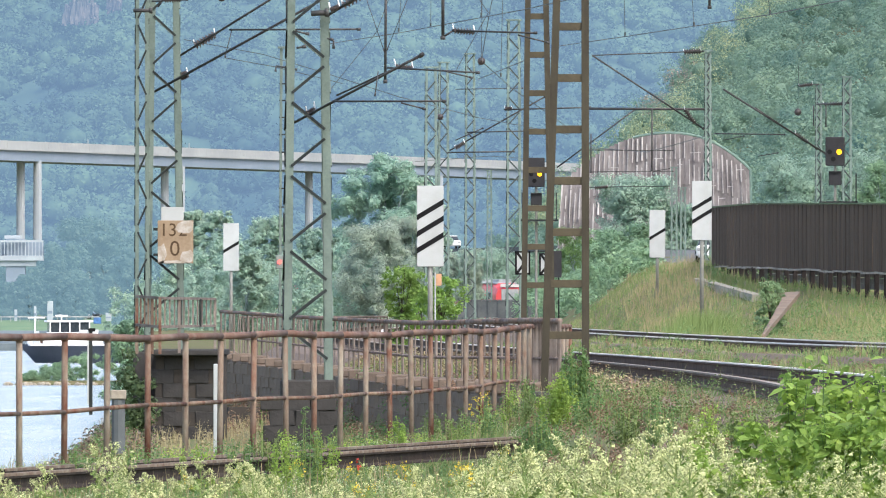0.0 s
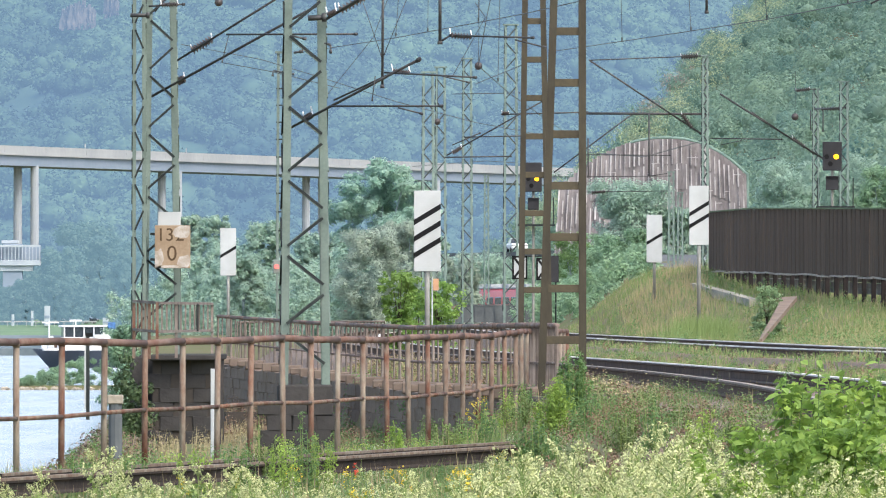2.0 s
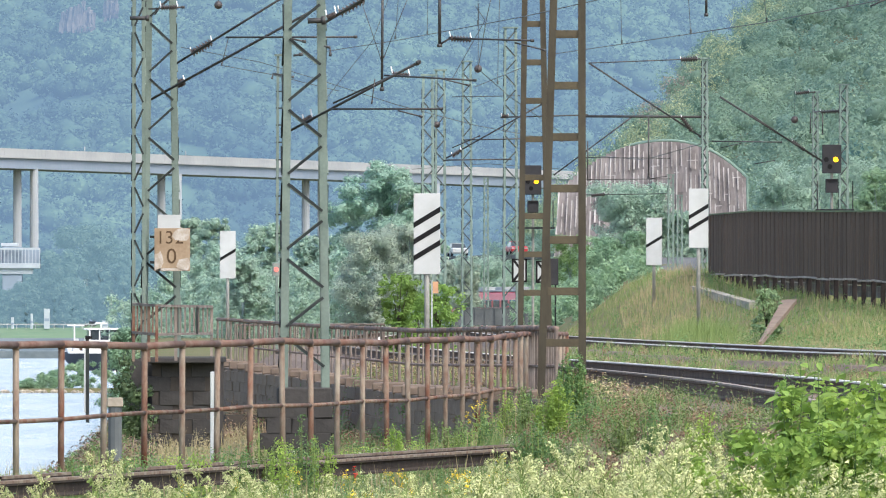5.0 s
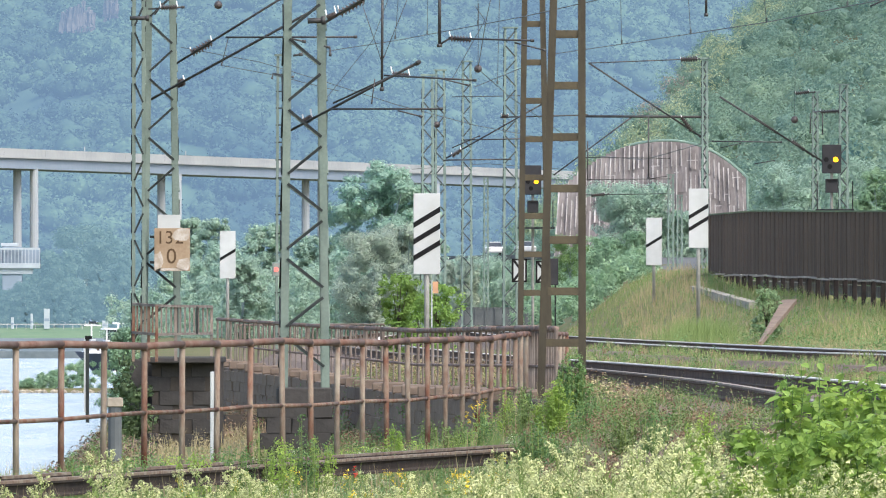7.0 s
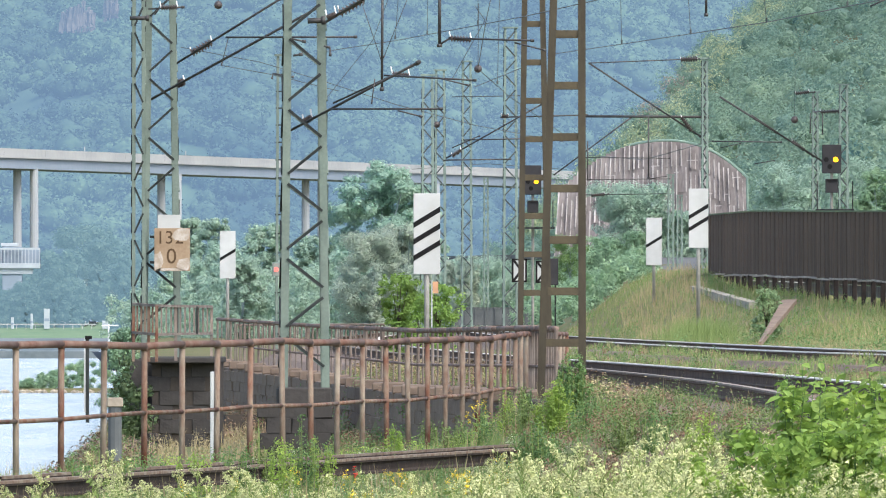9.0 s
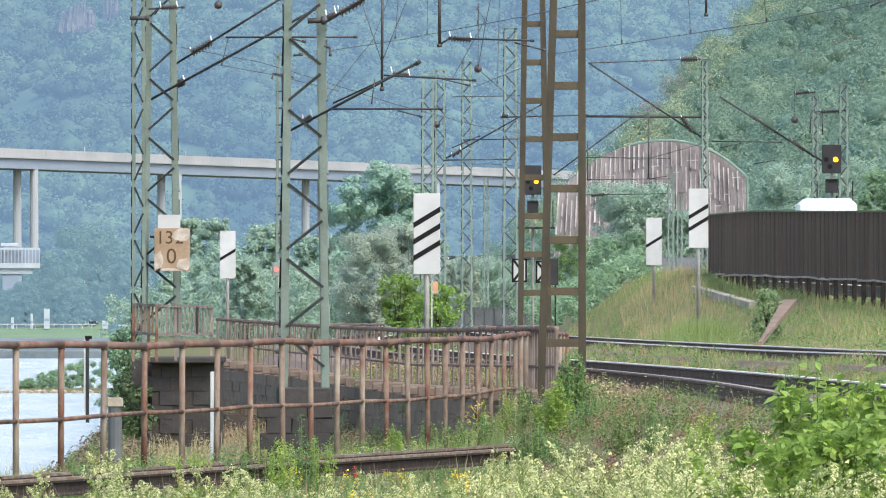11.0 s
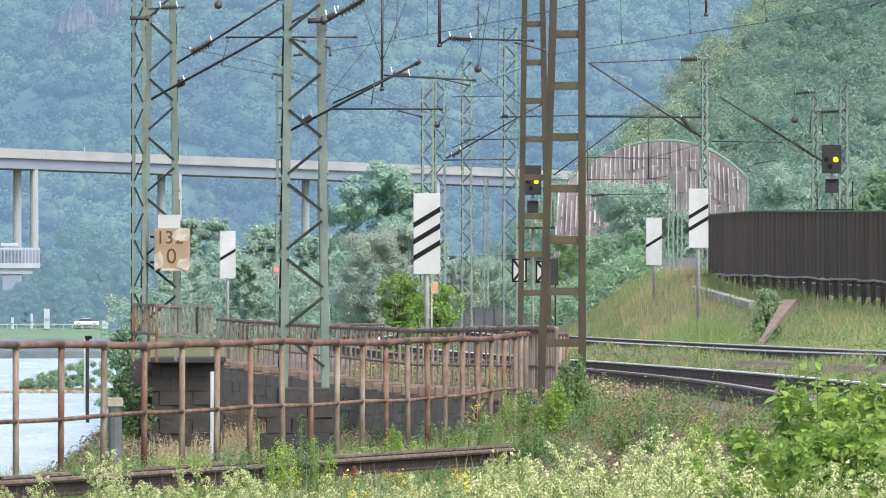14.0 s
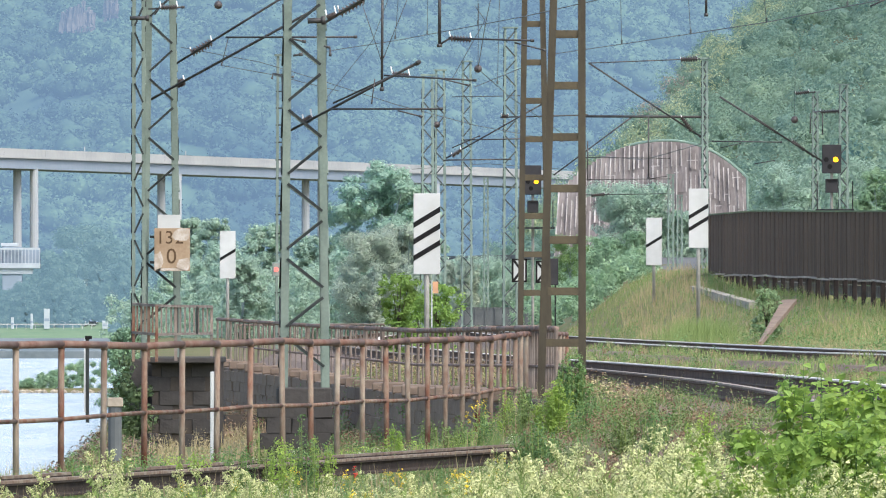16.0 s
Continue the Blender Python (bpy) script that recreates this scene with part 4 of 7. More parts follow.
def light_signal(px, d, top, bottom, wide, lamp_dx, lamp_y, low, label, foot, mast_to):
    """Dark screen with one lit amber lamp, a small number box below, on a post."""
    root = thing("light_signal", (px, d, foot), label, "railway signal", "light signals")
    zt, zb = top - foot, bottom - foot
    bm = B()
    box(bm, (0, 0, (zt + zb) / 2), (wide, 0.12, zt - zb), bevel=0.02)
    screen = part("screen", bm, M_SIGNAL, root)
    zl = lamp_y - foot
    bm = B()
    tube(bm, (lamp_dx, -0.085, zl), (lamp_dx, -0.06, zl), wide * 0.13, 16)
    part("lamp", bm, M_AMBER, screen, "lit amber lamp")
    bm = B()
    tube(bm, (lamp_dx, -0.30, zl + wide * 0.2), (lamp_dx, -0.06, zl + wide * 0.2), wide * 0.05, 8)
    part("hood", bm, M_SIGNAL, screen)
    for dx, dz in ((-lamp_dx * 0.9 - 0.06, 0.0), (-0.06, -0.22)):
        bm = B()
        tube(bm, (dx, -0.075, zl + dz), (dx, -0.06, zl + dz), wide * 0.13, 14)
        part("lamp", bm, M_BLACK, screen, "unlit lamp")
    bm = B()
    zc = low - foot
    box(bm, (0.0, 0, zc), (wide * 0.66, 0.14, wide * 0.72), bevel=0.015)
    box(bm, (0.0, -0.09, zc + wide * 0.34), (wide * 0.66, 0.1, 0.03))
    part("indicator_box", bm, M_SIGNAL, root)
    bm = B()
    tube(bm, (0, 0.1, 0), (0, 0.1, zt - 0.2), 0.045, 8)
    part("post", bm, M_GREYPOLE, root)
    bm = B()
    box(bm, (0.1, 0.1, mast_to - foot), (1.2, 0.7, 0.06))
    for x in (-0.45, 0.65):
        tube(bm, (x, -0.2, mast_to - foot), (x, -0.2, mast_to - foot + 0.9), 0.02, 6)
    part("platform", bm, M_DARKST, root)
    return root


light_signal(12.14, 540, 7.11, 6.21, 0.600, 0.124, 6.64, 5.82, "dark railway light signal showing one amber lamp behind the fence", 2.6, 5.07)
light_signal(2.91, 560, 6.64, 5.69, 0.549, 0.110, 6.11, 5.30, "dark railway light signal with amber lamp behind the masts", 0.95, 4.61)


def cross_board(px, d, top, low, label):
    """White board with black border and two triangles meeting."""
    root = thing("signal_board", (px, d, low), label, "railway sign", "signal boards")
    h, w = 0.76, 0.49
    zt = top - low
    bm = B()
    box(bm, (0, 0, zt - h / 2), (w, 0.03, h))
    part("board", bm, M_WHITE, root)
    bm = B()
    t = w * 0.12
    for at, size in (((0, 0, zt - t / 2), (w, 0.036, t)), ((0, 0, zt - h + t / 2), (w, 0.036, t)), ((-w / 2 + t / 2, 0, zt - h / 2), (t, 0.036, h)), ((w / 2 - t / 2, 0, zt - h / 2), (t, 0.036, h))):
        box(bm, at, size)
    part("border", bm, M_BLACK, root)
    bm = B()
    bar(bm, (-w * 0.4, -0.02, zt - h * 0.04), (w * 0.12, -0.02, zt - h / 2), w * 0.16, 0.008)
    bar(bm, (-w * 0.4, -0.02, zt - h * 0.96), (w * 0.12, -0.02, zt - h / 2), w * 0.16, 0.008)
    part("chevron", bm, M_BLACK, root)
    bm = B()
    tube(bm, (0, 0.05, 0), (0, 0.05, zt), 0.04, 8)
    part("pole", bm, M_GREYPOLE, root)


cross_board(2.45, 555, 3.60, 0.95, "white signal board with black border and chevron")
cross_board(3.41, 590, 3.65, 0.95, "second white signal board half hidden by the mast")
_cab = thing("relay_cabinet", (3.65, 585, 2.81), "dark grey lineside equipment cabinet", "cabinet")
_bm = B()
box(_bm, (0, 0, 0.45), (0.5, 0.4, 0.9), bevel=0.02)
part("body", _bm, M_SIGNAL, _cab)
_bm = B()
for _x in (-0.15, 0.15):
    tube(_bm, (_x, 0, -1.9), (_x, 0, 0.05), 0.03, 6)
part("stand", _bm, M_DARKST, _cab)


# ---- board fence along the road ----
FENCE = ((7.50, 488, 3.78), (8.07, 452, 3.62), (10.56, 412, 3.45), (13.57, 372, 3.28))


def fence_at(u):
    xs, ys, _ = zip(*FENCE)
    t = (0.0, 0.2, 0.62, 1.0)
    return float(np.interp(u, t, xs)), float(np.interp(u, t, ys)), 2.94 - 0.58 * u, 4.58 - 0.60 * u


def board_fence():
    root = thing("board_fence", (0, 0, 0), "tall dark brown vertical board fence on a steel frame", "fence")
    n = 150
    rng = np.random.default_rng(4)
    for k in range(n):
        x, y, zb, zt = fence_at(k / n)
        x2, y2, _, _ = fence_at((k + 1) / n)
        bm = B()
        h = zt - zb + rng.uniform(-0.012, 0.012)
        box(bm, (0, 0, h / 2), (math.hypot(x2 - x, y2 - y) * rng.uniform(0.90, 0.985), 0.035 + 0.02 * (k % 2), h))
        ob = part("board", bm, M_FENCE, root)
        ob.matrix_basis = pose((x + x2) / 2, (y + y2) / 2 + rng.uniform(-0.02, 0.02), zb, 0, 0, math.degrees(math.atan2(y2 - y, x2 - x)))
    for k in range(24):
        a, b = fence_at(k / 24), fence_at((k + 1) / 24)
        bm = B()
        bar(bm, (a[0] - 0.04, a[1] - 0.12, a[2] - 0.02 + 0.02 * math.sin(k * 2.3)), (b[0] - 0.04, b[1] - 0.12, b[2] - 0.02 + 0.02 * math.sin(k * 1.7)), 0.035, 0.045)
        part("bottom_rail", bm, M_LEDGE, root, "pale weathered bottom rail")
        bm = B()
        bar(bm, (a[0], a[1] - 0.02, a[3] + 0.02), (b[0], b[1] - 0.02, b[3] + 0.02), 0.1, 0.04)
        part("cap_rail", bm, L_IVY, root, "mossy cap rail")
    # posts under the boards
    for k in range(2, 36):
        a = fence_at(k / 36)
        g = ground_z(a[0], a[1]) - 0.2
        bm = B()
        box(bm, (a[0], a[1] + 0.05, (a[2] + g) / 2), (0.115, 0.2, a[2] - g), bevel=0.01)
        part("post", bm, M_TARRED, root)
    return root


board_fence()


def crash_barrier():
    root = thing("crash_barrier", (0, 0, 0), "grimy steel crash barrier seen under the fence", "guardrail")
    for k in range(20):
        a, b = fence_at(k / 20), fence_at((k + 1) / 20)
        bm = B()
        for dz in (-0.05, -0.20, -0.34):
            bar(bm, (a[0] + 0.3, a[1] + 1.6, a[2] - 0.03 + dz), (b[0] + 0.3, b[1] + 1.6, b[2] - 0.03 + dz), 0.05, 0.135)
        part("beam", bm, M_GUARD, root)
        bm = B()
        box(bm, (a[0] + 0.3, a[1] + 1.7, a[2] - 0.5), (0.1, 0.06, 0.9))
        part("post", bm, M_GUARD, root)


crash_barrier()


def road_ribbon():
    verts, faces = [], []
    ys = list(np.geomspace(300, 1990, 120))
    for i, y in enumerate(ys):
        x, z = lerp(ROAD, y), lerp(ROAD_Z, y) + 0.06
        verts += [(x - 2.6, y, z), (x + 2.6, y, z), (x - 2.6, y, z - 0.5), (x + 2.6, y, z - 0.5)]
        if i:
            k = 4 * i
            faces += [(k - 4, k - 3, k + 1, k), (k - 2, k - 4, k, k + 2), (k - 3, k - 1, k + 3, k + 1)]
    tagged(raw("road", verts, faces, M_ASPHALT), "grey asphalt riverside road behind the fence", "road", kind="structure")


road_ribbon()

# concrete edge strip and ramp on the bank
_t = thing("concrete_kerb", (0, 0, 0), "old concrete edging strip in the bank", "kerb")
for _k in range(6):
    _a, _b = (Vector((x, y, ground_z(x, y) + 0.05)) for x, y in ((6.70, 460), (7.75, 430)))
    _p, _q = _a.lerp(_b, _k / 6), _a.lerp(_b, (_k + 0.96) / 6)
    _bm = B()
    bar(_bm, _p, _q, 0.26, 0.22)
    part("block", _bm, M_KERB, _t)
_t = thing("concrete_ramp", (0, 0, 0), "narrow stained concrete drainage slab down the bank", "slab")
_bm = B()
_top = [Vector((7.69, 392, 2.10)), Vector((8.02, 392, 2.11)), Vector((6.19, 336, 1.23)), Vector((6.13, 336, 1.21))]
_lo = [_bm.verts.new(p - Vector((0, 0, 0.09))) for p in _top]
_hi = [_bm.verts.new(p) for p in _top]
_bm.faces.new(_hi)
for _k in range(4):
    _bm.faces.new((_hi[_k], _lo[_k], _lo[(_k + 1) % 4], _hi[(_k + 1) % 4]))
bmesh.ops.recalc_face_normals(_bm, faces=_bm.faces[:])
part("slab", _bm, M_RAMP, _t)


# ---- low plate parapet of the line's small bridge, far down the track ----
_t = thing("plate_parapet", (0, 0, 0), "low grey riveted plate parapet beside the main line", "parapet")
for _k in range(9):
    _bm = B()
    box(_bm, (0.58 + 0.46 * (_k + 0.5), 800, 1.76), (0.45, 0.05, 0.78))
    part("plate", _bm, M_PARAPET, _t)
    _bm = B()
    box(_bm, (0.58 + 0.46 * _k, 799.95, 1.76), (0.06, 0.08, 0.84))
    part("stiffener", _bm, M_PARAPET, _t)
_bm = B()
box(_bm, (0.58 + 2.07, 800, 2.18), (4.2, 0.12, 0.05))
part("top_flange", _bm, M_PARAPET, _t)
_t = thing("river_rail", (0, 0, 0), "thin grey railing far along the bank", "railing")
for _k in range(40):
    _x, _y = -5.6 + 0.097 * _k, 470 + 3.2 * _k * 0.5
    _bm = B()
    tube(_bm, (_x, _y, 0.4), (_x, _y, 1.5), 0.02, 5)
    part("post", _bm, M_RUSTFAR, _t)
_bm = B()
tube(_bm, (-5.6, 470, 1.5), (-5.6 + 0.097 * 39, 470 + 1.6 * 39, 1.5), 0.03, 6)
part("handrail", _bm, M_RUSTFAR, _t)
_t = thing("stop_lamp", (-4.03, 418, 2.86), "small red signal lamp on a mast", "signal lamp")
_bm = B()
tube(_bm, (0, -0.05, 0), (0, 0.0, 0), 0.05, 12)
part("lens", _bm, M_REDLAMP, _t, "lit red lens")
_bm = B()
box(_bm, (0, 0.08, 0), (0.2, 0.14, 0.34), bevel=0.02)
part("housing", _bm, M_PALEFAR, _t)
_t = thing("track_sign", (-0.18, 415, 2.00), "small orange and white track sign on a post", "sign")
_bm = B()
box(_bm, (0, 0, 0.42), (0.13, 0.02, 0.28))
part("plate", _bm, M_ORANGE, _t)
_bm = B()
tube(_bm, (-0.09, 0.02, -0.9), (-0.09, 0.02, 0.6), 0.02, 6)
part("post", _bm, M_WHITE, _t)


# ---- overhead line gear ----
def insulator(bm, a, b, r, n=7):
    a, b = Vector(a), Vector(b)
    tube(bm, a, b, r * 0.45, 8)
    for k in range(n):
        p = a.lerp(b, (k + 0.5) / n)
        d = (b - a).normalized() * r * 0.22
        tube(bm, p - d, p + d, r, 10, r * 0.6)
    return bm


def cantilever(label, tubes, insulators, r=0.028):
    """Arms of one support: each tube its own part, ribbed insulators between."""
    root = thing("cantilever_arm", tubes[0][0], label, "catenary arm", "overhead arms")
    o = Vector(tubes[0][0])
    for t in tubes:
        a, b = Vector(t[0]) - o, Vector(t[1]) - o
        bm = B()
        rr = (t[2] if len(t) > 2 else r) * 0.68
        tube(bm, a, b, rr, 8)
        tube(bm, b - (b - a).normalized() * 0.05, b, rr * 1.6, 8)
        part("tube", bm, M_ARM, root, smooth=True)
    for a, b, rr in insulators:
        bm = B()
        insulator(bm, Vector(a) - o, Vector(b) - o, rr)
        part("insulator", bm, M_CERAMIC, root, "ribbed brown insulator")
        for e in (a, b):
            bm = B()
            p = Vector(e) - o
            tube(bm, p, p + Vector((-0.02, 0, 0.10)), 0.010, 6)
            part("horn", bm, M_SHIPWHITE, root, "white arcing horn")
    return root


cantilever("long sloping cantilever arms of the river-side mast", [
    ((-4.23, 272, 5.66), (-2.51, 270, 6.68)), ((-4.59, 272, 5.12), (-1.92, 269, 6.52), 0.032), ((-3.39, 270, 6.06), (-1.34, 269, 6.05), 0.022), ((-3.35, 270, 6.06), (-3.46, 270, 5.62), 0.01)],
    [((-3.96, 272, 5.84), (-3.64, 272, 6.02), 0.075), ((-4.18, 272, 5.35), (-4.07, 272, 5.40), 0.07)])
cantilever("upper arm of the second mast with ribbed insulators", [
    ((-1.50, 215, 5.33), (-0.58, 213, 5.84)), ((-1.89, 215, 4.01), (-0.29, 213, 4.83), 0.026), ((-1.41, 214, 4.26), (-0.01, 213, 4.25), 0.018), ((-0.56, 213, 4.23), (-0.25, 213, 4.15), 0.014), ((-0.84, 213, 4.62), (-0.88, 213, 4.31), 0.01)],
    [((-1.29, 215, 5.46), (-0.98, 215, 5.63), 0.06), ((-1.73, 215, 4.11), (-1.63, 215, 4.17), 0.05)])
cantilever("hanging drop tube with guy wires", [
    ((-0.81, 232, 6.40), (-0.82, 232, 4.72), 0.026), ((-0.79, 232, 4.93), (0.44, 231, 4.85), 0.018), ((-0.06, 231, 4.88), (0.35, 231, 4.78), 0.014), ((-1.12, 232, 5.99), (-0.83, 232, 5.14), 0.007), ((-0.39, 232, 6.17), (-0.80, 232, 5.16), 0.007), ((-1.47, 232, 4.56), (-0.32, 231, 5.08), 0.02)],
    [((-0.68, 232, 4.95), (-0.45, 232, 4.93), 0.045)])
cantilever("second hanging drop tube with insulator and registration arm", [
    ((-0.05, 250, 6.77), (-0.05, 250, 5.59), 0.034), ((-0.03, 250, 5.64), (0.13, 250, 5.74), 0.02), ((0.13, 250, 5.72), (1.30, 249, 5.67), 0.02), ((1.03, 249, 5.64), (1.48, 249, 5.53), 0.016)],
    [((0.11, 250, 5.72), (0.41, 250, 5.70), 0.055)])
cantilever("lone drop tube hanging from the portal", [((4.14, 272, 7.22), (4.14, 272, 6.42), 0.03), ((6.72, 272, 6.58), (7.03, 272, 6.72), 0.02)], [])
cantilever("bracket arms on a mast in the yard", [
    ((0.10, 520, 6.50), (2.98, 518, 8.11), 0.035), ((0.03, 520, 6.44), (2.06, 520, 6.47), 0.03), ((1.85, 556, 8.15), (4.64, 555, 8.21), 0.035), ((0.69, 556, 7.42), (2.56, 555, 7.45), 0.03), ((3.56, 556, 6.29), (6.09, 555, 8.17), 0.035), ((0.31, 600, 7.60), (1.29, 600, 8.03), 0.03), ((0.31, 600, 9.37), (2.67, 600, 9.41), 0.02)],
    [((0.27, 519, 6.56), (0.54, 519, 6.73), 0.08), ((1.89, 556, 8.18), (2.11, 556, 8.18), 0.08)])
cantilever("heavy boom with drop tubes across the tracks", [
    ((4.25, 520, 7.76), (7.99, 520, 7.74), 0.055), ((4.37, 518, 9.33), (7.75, 520, 7.15), 0.04), ((4.37, 518, 9.33), (7.75, 520, 9.49), 0.025), ((6.17, 519, 7.75), (6.17, 519, 5.88), 0.035), ((4.34, 519, 7.00), (4.34, 519, 5.82), 0.03), ((4.17, 519, 6.51), (6.82, 519, 6.49), 0.02), ((4.34, 519, 5.85), (6.82, 519, 5.87), 0.018), ((6.21, 519, 5.87), (6.72, 519, 5.95), 0.018), ((4.82, 600, 5.97), (7.76, 600, 6.01), 0.02), ((8.71, 560, 7.42), (10.98, 560, 7.39), 0.03), ((8.99, 560, 7.21), (9.66, 560, 7.35), 0.02), ((10.10, 560, 6.69), (10.76, 560, 6.80), 0.02)],
    [((7.15, 520, 9.46), (7.65, 520, 9.49), 0.10), ((7.16, 519, 7.72), (7.46, 519, 7.31), 0.09), ((5.14, 600, 5.95), (5.61, 600, 5.99), 0.08)])
cantilever("sloping cantilever arm of a mast behind the fence", [
    ((9.61, 600, 9.37), (13.22, 602, 7.15), 0.05), ((10.71, 600, 8.74), (12.91, 602, 7.31), 0.03), ((12.24, 602, 9.53), (12.99, 604, 9.59), 0.03), ((12.95, 604, 8.90), (13.96, 600, 8.90), 0.04), ((12.83, 604, 8.86), (12.83, 604, 8.15), 0.03), ((13.26, 604, 8.86), (13.26, 604, 8.11), 0.03)],
    [((12.16, 602, 7.86), (12.59, 602, 7.54), 0.09), ((12.28, 602, 9.51), (12.75, 602, 9.57), 0.08), ((13.19, 604, 8.90), (13.86, 604, 8.92), 0.09)])
cantilever("short clamp arms with an insulator near the mast top", [
    ((-4.90, 270.6, 6.37), (-4.60, 270.6, 6.37), 0.045), ((-4.62, 271, 6.52), (-4.05, 271, 6.55), 0.02), ((-4.53, 271.5, 6.44), (-4.40, 271.5, 6.62), 0.02)],
    [((-4.42, 271, 6.54), (-4.16, 271, 6.55), 0.05)])
cantilever("steel clamp bands and short rods on the second mast", [
    ((-1.68, 214.6, 5.36), (-1.46, 214.6, 5.37), 0.05), ((-1.88, 214.6, 5.14), (-1.70, 214.6, 5.10), 0.018), ((-1.48, 214.6, 5.05), (-1.40, 214.6, 5.03), 0.016), ((-1.40, 214.6, 5.03), (-1.40, 214.6, 4.92), 0.016), ((-1.86, 214.6, 4.93), (-1.74, 214.6, 4.95), 0.02)],
    [((-1.44, 214.6, 5.40), (-1.33, 214.6, 5.45), 0.04)])
cantilever("small hook arm on the slim ladder mast", [
    ((-4.13, 419.6, 7.62), (-3.62, 419.6, 7.53), 0.03), ((-4.13, 419.6, 7.62), (-4.15, 419.6, 7.48), 0.025)], [])
for _p, _r in (((-3.90, 300, 7.11), 0.075), ((0.85, 420, 7.74), 0.10), ((-0.20, 560, 7.96), 0.11), ((12.20, 600, 8.58), 0.13)):
    _t = thing("tension_weight", _p, "dark round concrete weight hung on the line", "weight", "line weights")
    _bm = B()
    bmesh.ops.create_icosphere(_bm, subdivisions=2, radius=_r)
    part("ball", _bm, M_CERAMIC, _t, smooth=True)
    _bm = B()
    tube(_bm, (0, 0, 0), (0.02, 0, 1.6), 0.008, 5)
    part("cord", _bm, M_WIRE, _t)


def wire(pts, r=0.008, label="thin sagging overhead wire", droppers=()):
    root = thing("overhead_wire", pts[0], label, "wire", "overhead wires")
    o = Vector(pts[0])
    bm = B()
    chain(bm, [Vector(p) - o for p in pts], r, 5)
    part("strand", bm, M_WIRE, root)
    for a, b in droppers:
        bm = B()
        tube(bm, Vector(a) - o, Vector(b) - o, r * 0.7, 5)
        tube(bm, Vector(a) - o, Vector(a) - o + Vector((0, 0, 0.07)), r * 2, 5)
        part("dropper", bm, M_WIRE, root)


wire([(-2.20, 300, 6.28), (-0.77, 280, 6.17), (1.15, 250, 6.03), (2.38, 230, 5.98)], 0.007, droppers=[((-0.25, 275, 6.18), (-0.24, 275, 6.92)), ((0.53, 262, 6.12), (0.53, 262, 6.67))])
wire([(2.11, 330, 6.72), (3.10, 300, 6.43), (4.01, 280, 6.28), (5.09, 272, 6.33), (5.73, 245, 6.09), (6.27, 235, 6.06)], 0.008, droppers=[((3.10, 300, 6.43), (3.08, 300, 7.30)), ((4.01, 280, 6.28), (3.97, 280, 6.92)), ((5.09, 272, 6.33), (5.05, 272, 6.77)), ((5.73, 245, 6.09), (5.73, 245, 6.26))])
wire([(-5.46, 360, 7.32), (-3.81, 360, 7.01), (-2.64, 360, 6.66), (-0.99, 360, 6.13), (0.70, 380, 5.92), (2.96, 420, 5.96)], 0.008)
wire([(-4.23, 330, 6.50), (-3.28, 330, 6.33), (-1.98, 330, 6.01)], 0.008)
wire([(0.85, 420, 7.74), (1.78, 470, 7.73), (3.95, 560, 7.61)], 0.010)
wire([(0.85, 420, 7.74), (0.94, 380, 8.18), (1.07, 380, 8.80)], 0.010, droppers=[((-0.91, 330, 7.00), (-0.85, 330, 7.86)), ((1.04, 330, 6.14), (1.08, 330, 7.86))])
wire([(0.22, 420, 7.49), (1.02, 420, 8.92), (0.77, 420, 9.28)], 0.010)
wire([(0.77, 420, 7.30), (1.84, 400, 7.48)], 0.010)
wire([(5.86, 700, 8.29), (7.56, 650, 7.65), (9.33, 600, 7.84)], 0.014)
wire([(-2.24, 330, 5.86), (-1.34, 330, 6.98), (-1.01, 330, 7.86)], 0.007)
wire([(-1.27, 720, 7.90), (1.89, 760, 8.49), (5.65, 800, 8.59)], 0.015)


